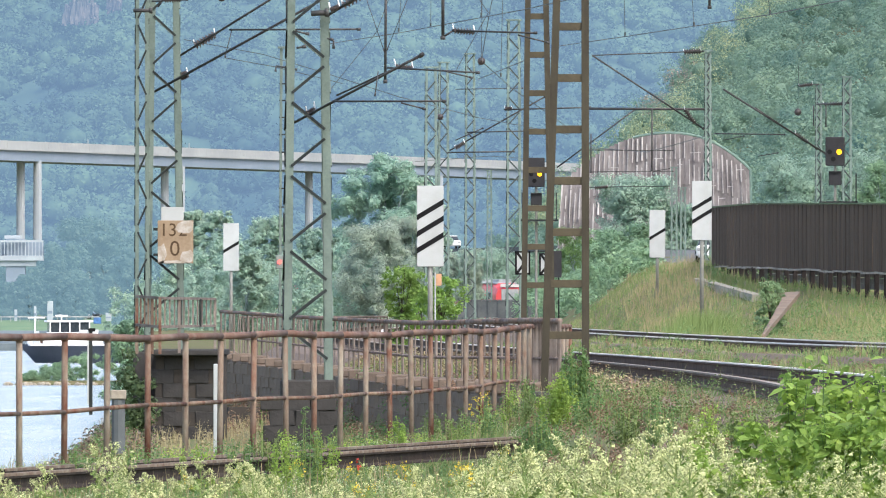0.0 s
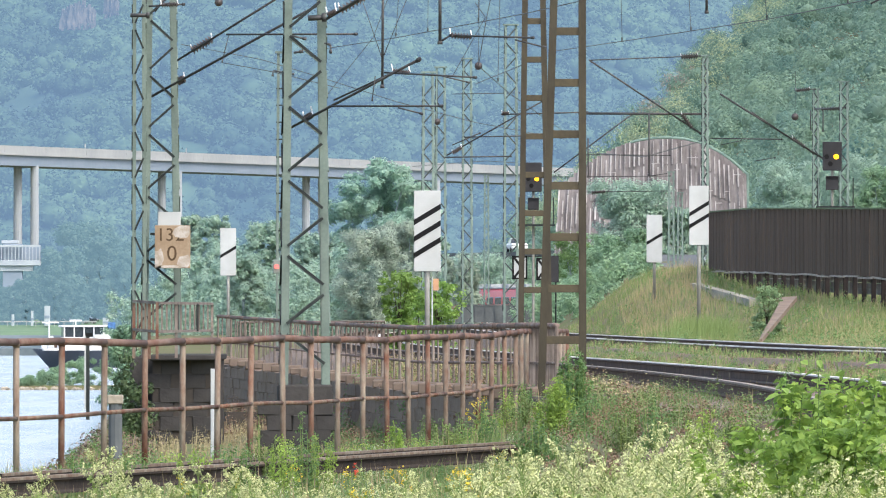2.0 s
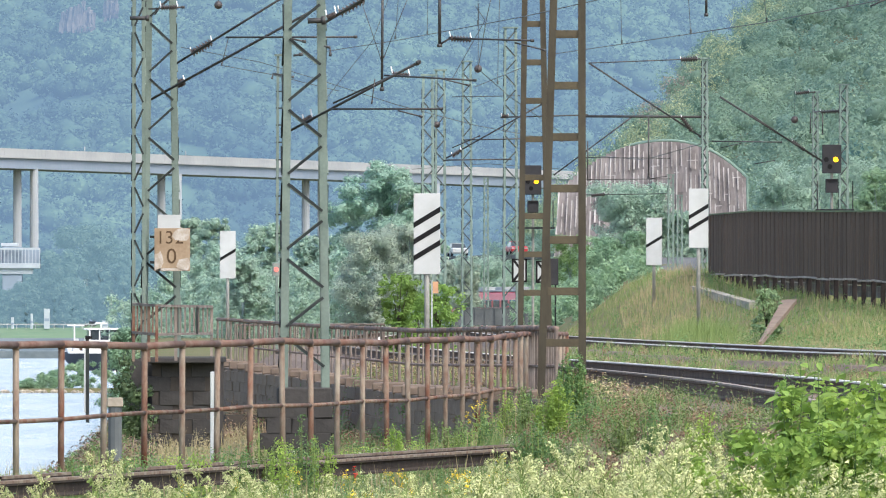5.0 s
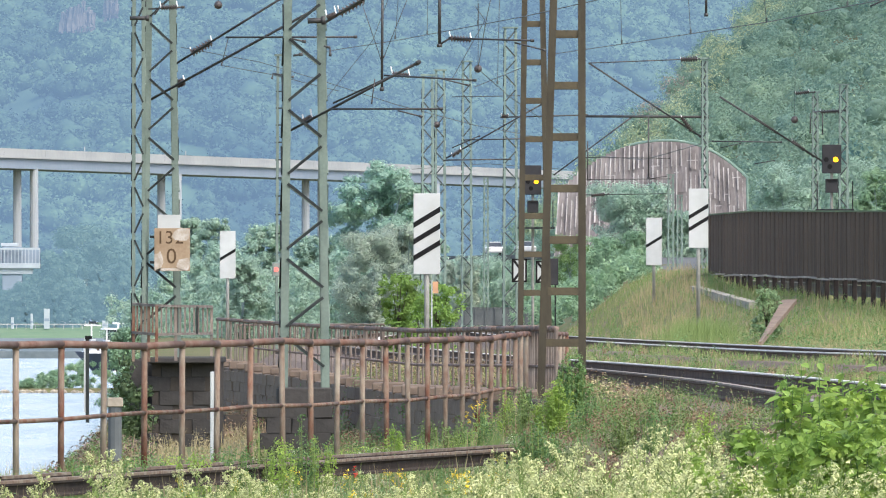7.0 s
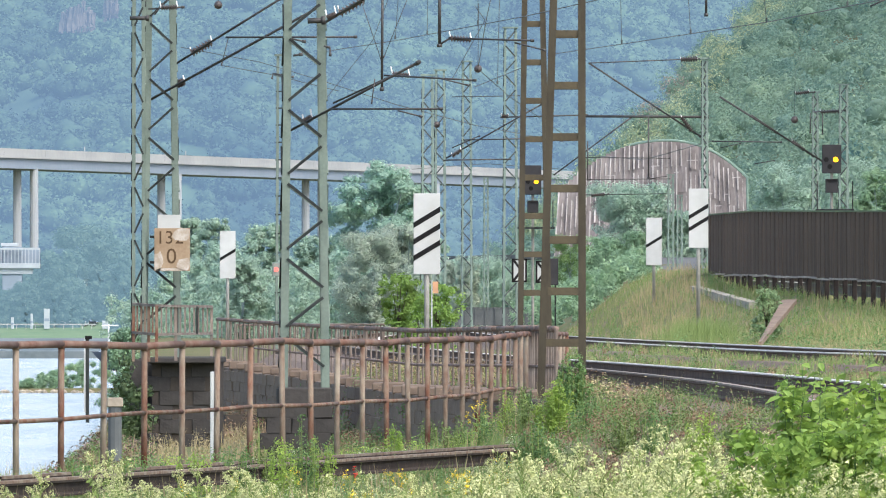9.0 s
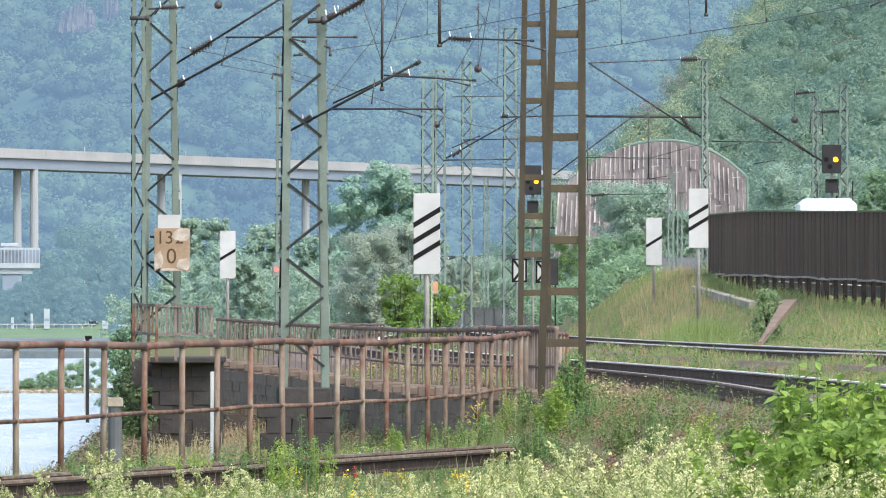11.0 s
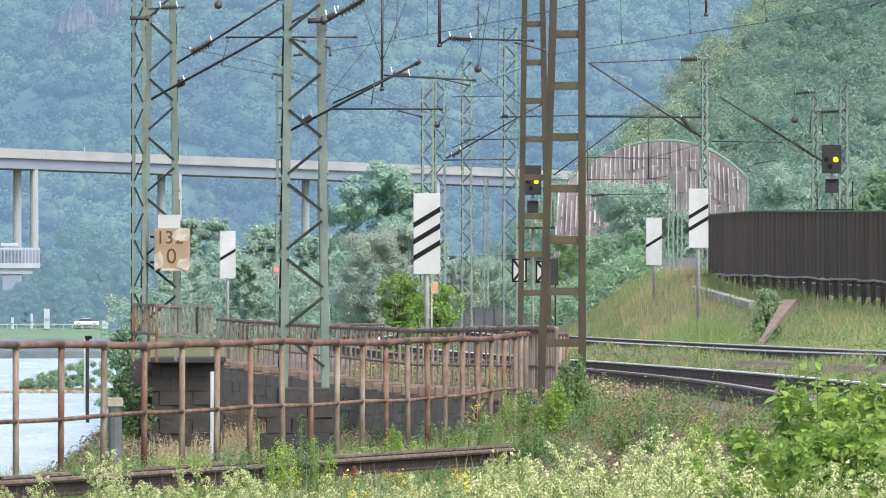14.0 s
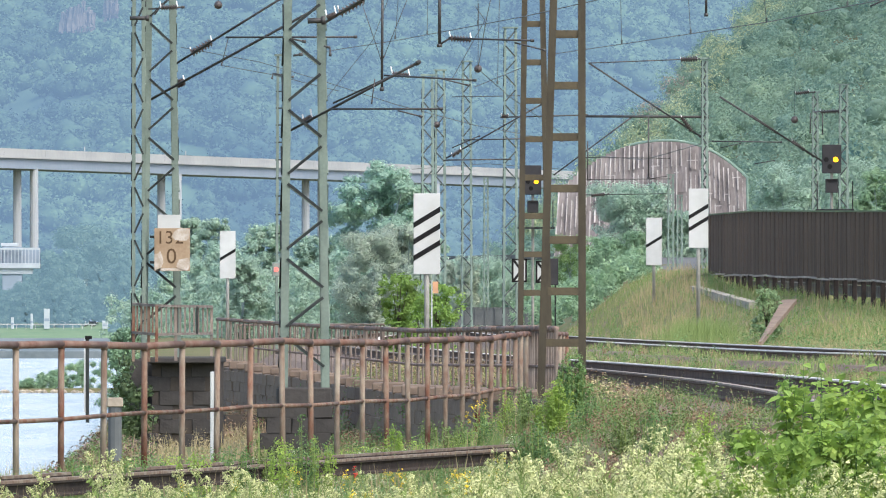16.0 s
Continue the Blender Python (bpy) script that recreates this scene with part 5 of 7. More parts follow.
# ---- big arched shed on the hillside foot ----
def arched_shed():
    d = 1250
    root = thing("arched_shed", (0, 0, 0), "large barrel-roofed shed of weathered brown sheets", "building")
    xa, xb = 8.4, 21.98
    zb, zt = 5.54, 14.45
    xc = 16.18
    n = 40
    arch = lambda x: zb + (zt - zb) * (1 - 0.36 * ((xc - x) / (xc - 8.8)) ** 2.2 if x < xc else 1 - 0.30 * ((x - xc) / (xb - xc)) ** 2.2)
    rng = np.random.default_rng(17)
    fan = lambda x, u: xc + (x - xc) * (1.05 - 0.05 * u)
    rows = 5
    for k in range(n):
        x0, x1 = xa + (xb - xa) * k / n, xa + (xb - xa) * (k + 1) / n
        top = arch((x0 + x1) / 2)
        for j in range(rows):
            u0, u1 = j / rows, (j + 1) / rows + 0.015
            z0, z1 = zb + (top - zb) * u0, zb + (top - zb) * u1
            y0 = d + 0.25 * j + 0.05 * (k % 2) + rng.uniform(-0.04, 0.04)
            vs = [(fan(x0, u0), y0, z0), (fan(x1, u0), y0, z0), (fan(x1, u1), y0 + 0.3, z1), (fan(x0, u1), y0 + 0.3, z1)]
            vs += [(x, y + 0.12, z) for x, y, z in vs]
            raw("sheet", vs, [(0, 1, 2, 3), (7, 6, 5, 4), (0, 4, 5, 1), (1, 5, 6, 2), (2, 6, 7, 3), (3, 7, 4, 0)], M_VAULT, root)
            if rng.random() < 0.84:
                e0, e1 = u0 + 0.1 / rows * rng.random(), u1 - 0.5 / rows * rng.random() ** 2
                bm = B()
                bar(bm, (fan(x0, e0), y0 - 0.1, zb + (top - zb) * e0), (fan(x0, e1), y0 + 0.15, zb + (top - zb) * e1), 0.06 + 0.06 * rng.random() ** 2, 0.08)
                part("seam", bm, M_VAULTRIB, root)
    # lap strips, more of them towards the far end
    for k in range(16):
        u, x = rng.random(), xa + (xb - xa) * rng.random() ** 0.6
        z = zb + (arch(x) - zb) * (0.15 + 0.75 * u)
        bm = B()
        bar(bm, (x, d - 0.2, z), (min(xb, x + rng.uniform(0.3, 0.8)), d - 0.2, z + 0.02), 0.05, 0.05)
        part("lap_strip", bm, M_VAULTRIB, root)
    bm = B()
    pts = [(xa + (xb - xa) * k / 24, d - 0.3, arch(xa + (xb - xa) * k / 24) + 0.12) for k in range(9, 25)] + [(xb + 0.1, d - 0.3, zb + 1.2)]
    chain(bm, pts, 0.09, 6)
    part("verge_trim", bm, M_COPPER, root, "pale green curved verge trim")
    bm = B()
    box(bm, ((xa + xb) / 2, d + 8.5, zb + 0.6), (xb - xa - 1.0, 12, (zt - zb) * 0.6))
    part("body", bm, M_VAULT, root)


arched_shed()


# ---- wooded hillside behind the road ----
FOOT = ((500, 19.0), (700, 18.5), (1000, 19.5), (1300, 18.5), (1600, 15.0), (1900, 9.0), (2250, 2.5))


def hill_z(x, y):
    return 2.0 + max(0.0, x - lerp(FOOT, y)) * 0.98


def hillside():
    xs, ys = np.linspace(-5, 330, 70), np.linspace(500, 2250, 60)
    verts = [(x, y, hill_z(x, y) - (2.5 if x <= lerp(FOOT, y) else 0)) for y in ys for x in xs]
    nx = len(xs)
    faces = [(j * nx + i, j * nx + i + 1, (j + 1) * nx + i + 1, (j + 1) * nx + i) for j in range(len(ys) - 1) for i in range(nx - 1)]
    keep = [f for f in faces if any(verts[v][2] > 0.5 for v in f)]
    tagged(raw("hillside", verts, keep, M_GROUND), "steep wooded hillside above the road", "hillside", kind="structure")
    rng = np.random.default_rng(31)
    cs, rs = [], []
    while len(cs) < 1500:
        y = rng.uniform(560, 2240)
        lo = lerp(FOOT, y)
        x = lo + rng.random() ** 1.2 * min(70.0, 0.034 * y)
        if x < lo - 1 or x / y > 0.029 or (hill_z(x, y) - 1.66) / y > 0.023:
            continue
        r = rng.uniform(1.2, 3.2) * (0.7 + y / 5000)
        cs.append((x, y, hill_z(x, y) + r * rng.uniform(0.3, 1.3)))
        rs.append(r)
    hv, hf = crown_cores(rng, cs, rs, 0.36, 0.9)
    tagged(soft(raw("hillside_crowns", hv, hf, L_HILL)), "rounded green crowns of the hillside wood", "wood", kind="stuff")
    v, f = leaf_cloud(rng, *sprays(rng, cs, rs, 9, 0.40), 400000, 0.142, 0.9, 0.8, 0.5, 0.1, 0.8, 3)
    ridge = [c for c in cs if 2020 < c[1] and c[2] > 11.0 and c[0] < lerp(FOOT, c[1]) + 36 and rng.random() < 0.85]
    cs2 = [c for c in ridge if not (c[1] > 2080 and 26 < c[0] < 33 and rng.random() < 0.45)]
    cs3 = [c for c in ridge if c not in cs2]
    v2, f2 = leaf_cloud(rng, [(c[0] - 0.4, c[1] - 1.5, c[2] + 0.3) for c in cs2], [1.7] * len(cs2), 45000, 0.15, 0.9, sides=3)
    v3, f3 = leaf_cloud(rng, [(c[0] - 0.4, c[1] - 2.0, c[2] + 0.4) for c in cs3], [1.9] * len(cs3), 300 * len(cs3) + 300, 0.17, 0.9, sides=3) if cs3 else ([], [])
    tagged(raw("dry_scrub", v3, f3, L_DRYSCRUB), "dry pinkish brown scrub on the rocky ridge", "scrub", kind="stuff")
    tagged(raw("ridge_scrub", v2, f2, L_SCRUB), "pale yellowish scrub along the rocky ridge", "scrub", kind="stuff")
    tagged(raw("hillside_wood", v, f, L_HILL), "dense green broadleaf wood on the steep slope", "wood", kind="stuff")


hillside()

# ---- belts of wood between river, line and road ----
def wood_belt(name, label, seed, spots, leaves, size, material, lift=0.0):
    rng = np.random.default_rng(seed)
    cs, rs = [], []
    for x, y, z0, high, r0 in spots(rng):
        n = int(10 + high * 2)
        for k in range(n):
            u = rng.random()
            a, q = rng.uniform(0, 6.28), rng.random() ** 0.5 * r0 * math.sqrt(max(0.1, 1 - (2 * u - 0.9) ** 2 * 0.8))
            cs.append((x + math.cos(a) * q, y + math.sin(a) * q, z0 + u * high))
            rs.append(r0 * rng.uniform(0.2, 0.4))
    v, f = leaf_cloud(rng, cs, rs, leaves, size, 0.85, 0.9, hollow=0.2, broad=0.7, sides=3)
    tagged(raw(name, v, f, material), label, "wood", kind="stuff")


def river_belt(rng):
    for k in range(64):
        y = rng.uniform(1330, 1450)
        x = -25.4 + 26.9 * (k + rng.random()) / 64
        yield x, y, 0.2 if x > -21 else -1.6, rng.uniform(4.5, 7.4), rng.uniform(1.3, 2.2)


def verge_belt(rng):
    for k in range(120):
        y = rng.uniform(560, 1000)
        x = lerp(TRACK_B, y) + 2.6 + rng.random() * (lerp(CREST, y) - lerp(TRACK_B, y) - 2.0) * 0.6
        yield x, y, ground_z(x, y) - 0.3, rng.uniform(0.8, 1.7), rng.uniform(0.6, 1.1)


def cut_belt(rng):
    for k in range(70):
        y = rng.uniform(1480, 1780)
        x = 9.5 + 0.012 * (y - 1480) + rng.random() * 14
        yield x, y, 0.8 + rng.random() * 1.5, rng.uniform(2.2, 4.2), rng.uniform(1.0, 1.8)


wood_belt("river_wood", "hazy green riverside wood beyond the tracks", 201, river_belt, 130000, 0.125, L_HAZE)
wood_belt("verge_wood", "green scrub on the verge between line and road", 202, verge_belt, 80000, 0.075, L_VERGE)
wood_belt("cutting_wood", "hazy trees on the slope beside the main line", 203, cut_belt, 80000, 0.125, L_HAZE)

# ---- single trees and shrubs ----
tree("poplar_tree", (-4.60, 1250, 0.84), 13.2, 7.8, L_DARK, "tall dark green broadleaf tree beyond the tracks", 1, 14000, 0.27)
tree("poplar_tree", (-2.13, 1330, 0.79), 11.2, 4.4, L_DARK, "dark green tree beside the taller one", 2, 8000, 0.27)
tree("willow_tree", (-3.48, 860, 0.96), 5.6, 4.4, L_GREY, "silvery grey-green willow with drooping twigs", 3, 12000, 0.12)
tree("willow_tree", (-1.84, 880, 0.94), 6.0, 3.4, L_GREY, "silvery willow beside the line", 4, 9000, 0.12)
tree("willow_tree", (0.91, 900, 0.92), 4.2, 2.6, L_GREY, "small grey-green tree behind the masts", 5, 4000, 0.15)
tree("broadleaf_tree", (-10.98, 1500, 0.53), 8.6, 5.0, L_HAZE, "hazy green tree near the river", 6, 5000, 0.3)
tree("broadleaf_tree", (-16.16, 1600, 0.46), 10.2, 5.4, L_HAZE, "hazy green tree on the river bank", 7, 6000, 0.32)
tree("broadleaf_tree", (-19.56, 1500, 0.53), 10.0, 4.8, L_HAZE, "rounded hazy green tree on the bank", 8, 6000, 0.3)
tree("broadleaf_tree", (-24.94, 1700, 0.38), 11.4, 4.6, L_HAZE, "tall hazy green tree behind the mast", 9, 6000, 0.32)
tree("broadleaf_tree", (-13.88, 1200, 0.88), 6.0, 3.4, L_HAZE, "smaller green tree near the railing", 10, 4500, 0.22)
tree("young_ash", (-1.08, 420, 1.29), 2.2, 1.1, L_BRIGHT, "bright green young ash growing by the track", 12, 3000, 0.07, bare=0.05)
tree("young_ash", (-0.12, 425, 1.28), 2.0, 1.3, L_BRIGHT, "bright green sapling beside the board pole", 13, 2800, 0.07, bare=0.05)
tree("young_ash", (-0.62, 430, 1.38), 1.7, 1.2, L_BRIGHT, "low bright sapling by the track", 14, 2000, 0.07, bare=0.05)
tree("hazel_bush", (6.02, 640, 1.66), 2.1, 1.9, L_VERGE, "round bright green hazel bush on the bank", 15, 5000, 0.07, bare=0.02, category="bush")
tree("hazel_bush", (7.13, 640, 1.87), 1.9, 1.5, L_VERGE, "bright green bush on the bank", 16, 4000, 0.07, bare=0.02, category="bush")
tree("hazel_bush", (5.61, 760, 1.29), 3.0, 2.4, L_MID, "dark bush behind the masts", 17, 3500, 0.08, bare=0.02, category="bush")
tree("broadleaf_tree", (12.45, 1150, 4.10), 5.0, 6.4, L_HAZE, "round tree in front of the arched shed", 18, 6000, 0.2, bare=0.05)
tree("broadleaf_tree", (15.45, 1150, 4.85), 3.4, 3.6, L_HAZE, "green tree in front of the arched shed", 19, 5000, 0.2, bare=0.05)
tree("broadleaf_tree", (17.67, 1160, 5.26), 2.8, 3.2, L_HAZE, "low green tree at the foot of the shed", 20, 4000, 0.2, bare=0.05)
tree("broadleaf_tree", (15.18, 760, 5.26), 5.4, 4.0, L_HAZE, "pale green tree above the board fence", 23, 7000, 0.13, bare=0.02)
tree("broadleaf_tree", (18.20, 800, 5.45), 5.8, 4.4, L_HAZE, "green tree above the board fence", 24, 7000, 0.13, bare=0.02)
tree("broadleaf_tree", (17.75, 700, 4.98), 5.0, 2.6, L_VERGE, "green tree at the edge of the wood", 25, 6000, 0.13, bare=0.02)
tree("broadleaf_tree", (13.41, 1900, 0.42), 6.0, 5.0, L_HAZE, "hazy tree by the main line", 26, 5000, 0.25)
tree("broadleaf_tree", (3.6, 1790, 2.2), 6.4, 10.5, L_HAZE, "hazy trees below the viaduct", 27, 5000, 0.3, bare=0.02)
tree("willow_bush", (-5.29, 290, 1.33), 2.0, 1.0, L_VERGE, "grey-green bush beside the abutment", 28, 5200, 0.05, bare=0.02, category="bush")
# far bank trees
for _k, (_x, _d, _h, _w) in enumerate(((-75.40, 3020, 14.5, 13), (-71.40, 3060, 13.5, 12), (-65.86, 2990, 15, 10), (-63.81, 3080, 20, 13), (-59.21, 3050, 17, 12), (-48.88, 2700, 13, 8), (-52.20, 3060, 18, 12), (-48.02, 3100, 20, 13), (-79.92, 3080, 14.5, 12), (-37.47, 3150, 18, 14), (-23.42, 3200, 18, 14), (-29.51, 3180, 16, 13))):
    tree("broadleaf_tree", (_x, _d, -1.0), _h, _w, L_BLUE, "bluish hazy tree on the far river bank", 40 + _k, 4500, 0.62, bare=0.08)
# islet
_t = thing("willow_scrub", (0, 0, 0), "low green willow scrub on a stony islet", "bush")
_rng = np.random.default_rng(60)
_c = [(-36.9 + 9.6 * _u, 1500 + _rng.uniform(-6, 6), -4.3 + _rng.random() * (0.35 + 1.5 * smooth(_u * 2.2) + 0.5 * _u)) for _u in _rng.random(110)]
_v, _f = leaf_cloud(_rng, _c, [_rng.uniform(0.3, 0.6) for _ in _c], 26000, 0.085, up=0.9, hollow=0.2, scatter_n=0.25, broad=0.7, sides=3)
raw("leaves", _v, _f, L_VERGE, _t)
_bm = B()
for _k in range(70):
    bmesh.ops.create_icosphere(_bm, subdivisions=1, radius=_rng.uniform(0.12, 0.32), matrix=pose(-37.9 + 9 * _rng.random() ** 1.3, 1488 + _rng.uniform(-3, 6), WATER + 0.05))
tagged(part("islet_stones", _bm, M_CONC, None), "pale boulders round the islet", "stones", kind="stuff")
_bm = B()
box(_bm, (-32.0, 1500, WATER - 0.1), (10.6, 14, 0.9), bevel=0.3)
tagged(part("islet", _bm, M_GROUND, None), "flat grassy islet in the river", "islet", kind="structure")


# ---- grasses and flowers ----
def blades(rng, n, spot, high, wide, lean=0.35, lift=0.0):
    """Grass blades: tapering triangles with a bend."""
    verts, faces = [], []
    for i in range(n):
        x, y = spot(rng)
        z = ground_z(x, y) - 0.03 + lift
        h = high * rng.uniform(0.45, 1.15)
        a = rng.uniform(0, 6.28)
        w = wide * rng.uniform(0.6, 1.3)
        lx, ly = math.cos(a) * h * lean * rng.random(), math.sin(a) * h * lean * rng.random()
        k = len(verts)
        verts += [(x - w, y, z), (x + w, y, z), (x + lx * 0.4 + w * 0.7, y + ly * 0.4, z + h * 0.6), (x + lx * 0.4 - w * 0.7, y + ly * 0.4, z + h * 0.6), (x + lx, y + ly, z + h)]
        faces += [(k, k + 1, k + 2, k + 3), (k + 3, k + 2, k + 4)]
    return verts, faces


def meadow_spot(y0, y1, a, b):
    def spot(rng):
        while True:
            y = rng.uniform(y0, y1)
            x = rng.uniform(a, b) * y
            # clear of the siding's rails
            rail = 129 + 36 * (x + 3.6) / 4.3
            if x > 0.9 and y > 122 and rng.random() < 0.85:
                continue
            if x > 0.9 or not rail - 11 < y < rail + 12 or rng.random() < 0.28:
                return x, y
    return spot


_rng = np.random.default_rng(70)
_v, _f = blades(_rng, 26000, meadow_spot(92, 180, -0.0275, 0.0275), 0.22, 0.0036, 0.7)
tagged(raw("meadow_grass", _v, _f, L_GRASS), "tall green grass beside the siding", "grass", kind="stuff")
_v, _f = blades(_rng, 4500, meadow_spot(92, 200, -0.0275, 0.0275), 0.34, 0.003)
tagged(raw("dry_grass", _v, _f, L_DRY), "dry straw-coloured grass stalks", "grass", kind="stuff")


def bank_spot(rng):
    y = rng.uniform(225, 560)
    x0 = lerp(TRACK_B, y) + 0.9
    return x0 + rng.random() * (0.0265 * y - x0 + 0.5), y


_v, _f = blades(_rng, 40000, bank_spot, 0.22, 0.0065, 0.8)
tagged(raw("bank_grass", _v, _f, L_GRASS), "rough grass on the railway bank", "grass", kind="stuff")
_v, _f = blades(_rng, 9000, bank_spot, 0.34, 0.004, 0.7)
tagged(raw("bank_straw", _v, _f, L_DRY), "ripe straw-coloured grass on the bank", "grass", kind="stuff")


def verge_spot(rng):
    while True:
        y = rng.uniform(172, 300)
        x = lerp(TRACK_A, y) + rng.uniform(-3.4, -1.5)
        if x > lerp(WALL_X, y) + 0.2:
            return x, y


def hollow_spot(rng):
    while True:
        y = rng.uniform(165, 330)
        x = lerp(WALL_X, y) - 0.4 - rng.random() * 4.0
        if y > lerp(RAILING_Y, x) + 6:
            return x, y


_v, _f = blades(_rng, 1800, hollow_spot, 0.32, 0.008)
tagged(raw("hollow_grass", _v, _f, L_DRY), "sparse withered grass in the hollow", "grass", kind="stuff")
_v, _f = blades(_rng, 3600, verge_spot, 0.26, 0.007)
tagged(raw("verge_grass", _v, _f, L_GRASS), "weedy grass beside the ballast", "grass", kind="stuff")
def between_spot(rng):
    y = 185 + 175 * rng.random() ** 1.9
    a, b = lerp(TRACK_A, y) + 1.1, lerp(TRACK_B, y) - 0.9
    return a + (b - a) * rng.random(), y


_v, _f = blades(_rng, 2000, between_spot, 0.15, 0.004, 0.7, 0.2)
tagged(raw("straw_weeds", _v, _f, L_DRY), "dry weeds between the two tracks", "weeds", kind="stuff")
_v, _f = blades(_rng, 8000, between_spot, 0.14, 0.005, 0.9, 0.2)
tagged(raw("track_weeds", _v, _f, L_GRASS), "weeds between the two tracks", "weeds", kind="stuff")


def river_spot(rng):
    y = rng.uniform(185, 420)
    return lerp(BANK, y) + rng.uniform(-1.6, 0.8), y


_v, _f = blades(_rng, 3200, river_spot, 0.2, 0.008)
tagged(raw("shore_grass", _v, _f, L_GRASS), "rank grass along the edge of the river bank", "grass", kind="stuff")
_v, _f = blades(_rng, 5000, lambda r: (r.uniform(-0.0265, 0.0265) * 165, r.uniform(120, 215)), 0.15, 0.007, 0.9)
tagged(raw("low_weeds", _v, _f, L_MID), "low green weeds among the grass", "weeds", kind="stuff")


_v, _f = blades(_rng, 1600, lambda r: (5.55 + r.normal(0, 0.35), 374 + r.normal(0, 2.5)), 0.75, 0.007, 0.5)
tagged(raw("tall_grass", _v, _f, L_GRASS), "tall grass round the board pole on the bank", "grass", kind="stuff")


_v, _f = blades(_rng, 1300, lambda r: (5.0 + 2.0 * r.random(), r.uniform(430, 500)), 0.42, 0.005, 0.6)
tagged(raw("ridge_straw", _v, _f, L_DRY), "tall ripe grass on the crest of the bank", "grass", kind="stuff")


def flower_plant(seed, high, blossom, many, spread=0.12, petals=120, petal=0.012):
    """A stem with leaves and a loose panicle of small blossoms."""
    rng = np.random.default_rng(seed)
    root = thing("meadow_flower", (0, 0, -50), "tall weed with a loose panicle of cream blossom", "wildflower", "meadow flowers")
    bm = B()
    tip = (rng.uniform(-0.06, 0.06), 0, high)
    tube(bm, (0, 0, 0), tip, 0.004, 5, 0.002)
    heads, rad = [], []
    for k in range(many):
        u = 0.6 + 0.4 * k / many
        a = rng.uniform(0, 6.28)
        r = spread * (1.25 - u) * 2.2 * rng.uniform(0.4, 1)
        p = (tip[0] * u + math.cos(a) * r, math.sin(a) * r, high * u + 0.02)
        tube(bm, (tip[0] * (u - 0.08), 0, high * (u - 0.08)), p, 0.003, 4, 0.002)
        heads.append(p)
        rad.append(rng.uniform(0.02, 0.042))
    part("stem", bm, L_STEM, root)
    v, f = leaf_cloud(rng, heads, rad, petals, petal, 1.2, 0.5, 0.1)
    raw("blossom", v, f, blossom, root)
    ls = [(rng.uniform(-0.05, 0.05), rng.uniform(-0.05, 0.05), high * rng.uniform(0.08, 0.65)) for _ in range(9)]
    v, f = leaf_cloud(rng, ls, [0.06] * 9, 60, 0.028, 1.0, 0.3, 0.2)
    raw("leaves", v, f, L_STEM, root)
    return root


BLOSSOM = []


def scatter(proto, n, spot, rng, sink=0.02, low=0.8, high=1.2):
    for i in range(n):
        x, y = spot(rng)
        m = pose(x, y, ground_z(x, y) - sink, 0, 0, rng.uniform(0, 360))
        c = copy_thing(proto, m)
        s = rng.uniform(low, high)
        c.scale = (s, s, s)
        BLOSSOM.append(c)


_rng = np.random.default_rng(81)
def herb_cover(name, label, seed, n, spot, low, high, leaves, size, material, lift=0.0):
    rng = np.random.default_rng(seed)
    cs, rs = [], []
    for k in range(n):
        x, y = spot(rng)
        r = rng.uniform(low, high)
        cs.append((x, y, ground_z(x, y) + lift + r * rng.uniform(0.3, 1.5)))
        rs.append(r)
    v, f = leaf_cloud(rng, cs, rs, leaves, size, 1.1, 0.6, 0.1, 0.6)
    tagged(raw(name, v, f, material), label, "weeds", kind="stuff")


def river_edge(rng):
    y = rng.uniform(160, 318)
    return lerp(BANK, y) + rng.uniform(-0.15, 1.0), y


def trackside_spot(rng):
    y = rng.uniform(128, 192)
    a, b = 0.7, lerp(TRACK_A, y) - 0.9
    return a + (b - a) * rng.random(), y


def hollow_front(rng):
    x = rng.uniform(-3.4, 0.9)
    return x, lerp(RAILING_Y, x) + rng.uniform(-6, 9)


herb_cover("herb_cover", "mixed low green herbs in the rough grass", 301, 700, meadow_spot(105, 205, -0.027, 0.027), 0.05, 0.15, 38000, 0.013, L_MID)
herb_cover("trackside_herbs", "green herbs in the ballast beside the track", 306, 300, trackside_spot, 0.04, 0.14, 20000, 0.012, L_GRASS)
herb_cover("trackside_litter", "withered reddish brown weeds on the ballast", 307, 420, trackside_spot, 0.03, 0.10, 24000, 0.013, L_DEAD)
herb_cover("weeds_between", "leafy green weeds between the tracks", 308, 230, between_spot, 0.05, 0.11, 14000, 0.016, L_MID, 0.14)
herb_cover("red_weeds", "reddish dry weeds between the tracks", 309, 190, between_spot, 0.04, 0.09, 10000, 0.015, L_DEAD, 0.14)
herb_cover("track_stones", "loose ballast stones between the tracks", 314, 1500, between_spot, 0.04, 0.12, 24000, 0.02, M_BALLAST, 0.02)
herb_cover("railing_weeds", "rank green weeds along the pipe railing", 310, 210, hollow_front, 0.05, 0.14, 15000, 0.013, L_LIME)
herb_cover("railing_herbs", "dark leafy weeds along the pipe railing", 311, 160, hollow_front, 0.06, 0.16, 12000, 0.014, L_MID)
herb_cover("flowering_herbs", "low herbs with yellow-green tips", 302, 300, meadow_spot(100, 175, -0.027, 0.027), 0.04, 0.11, 16000, 0.012, L_SCRUB)
herb_cover("bank_herbs", "leafy weeds on the railway bank", 303, 420, bank_spot, 0.08, 0.24, 24000, 0.024, L_MID)
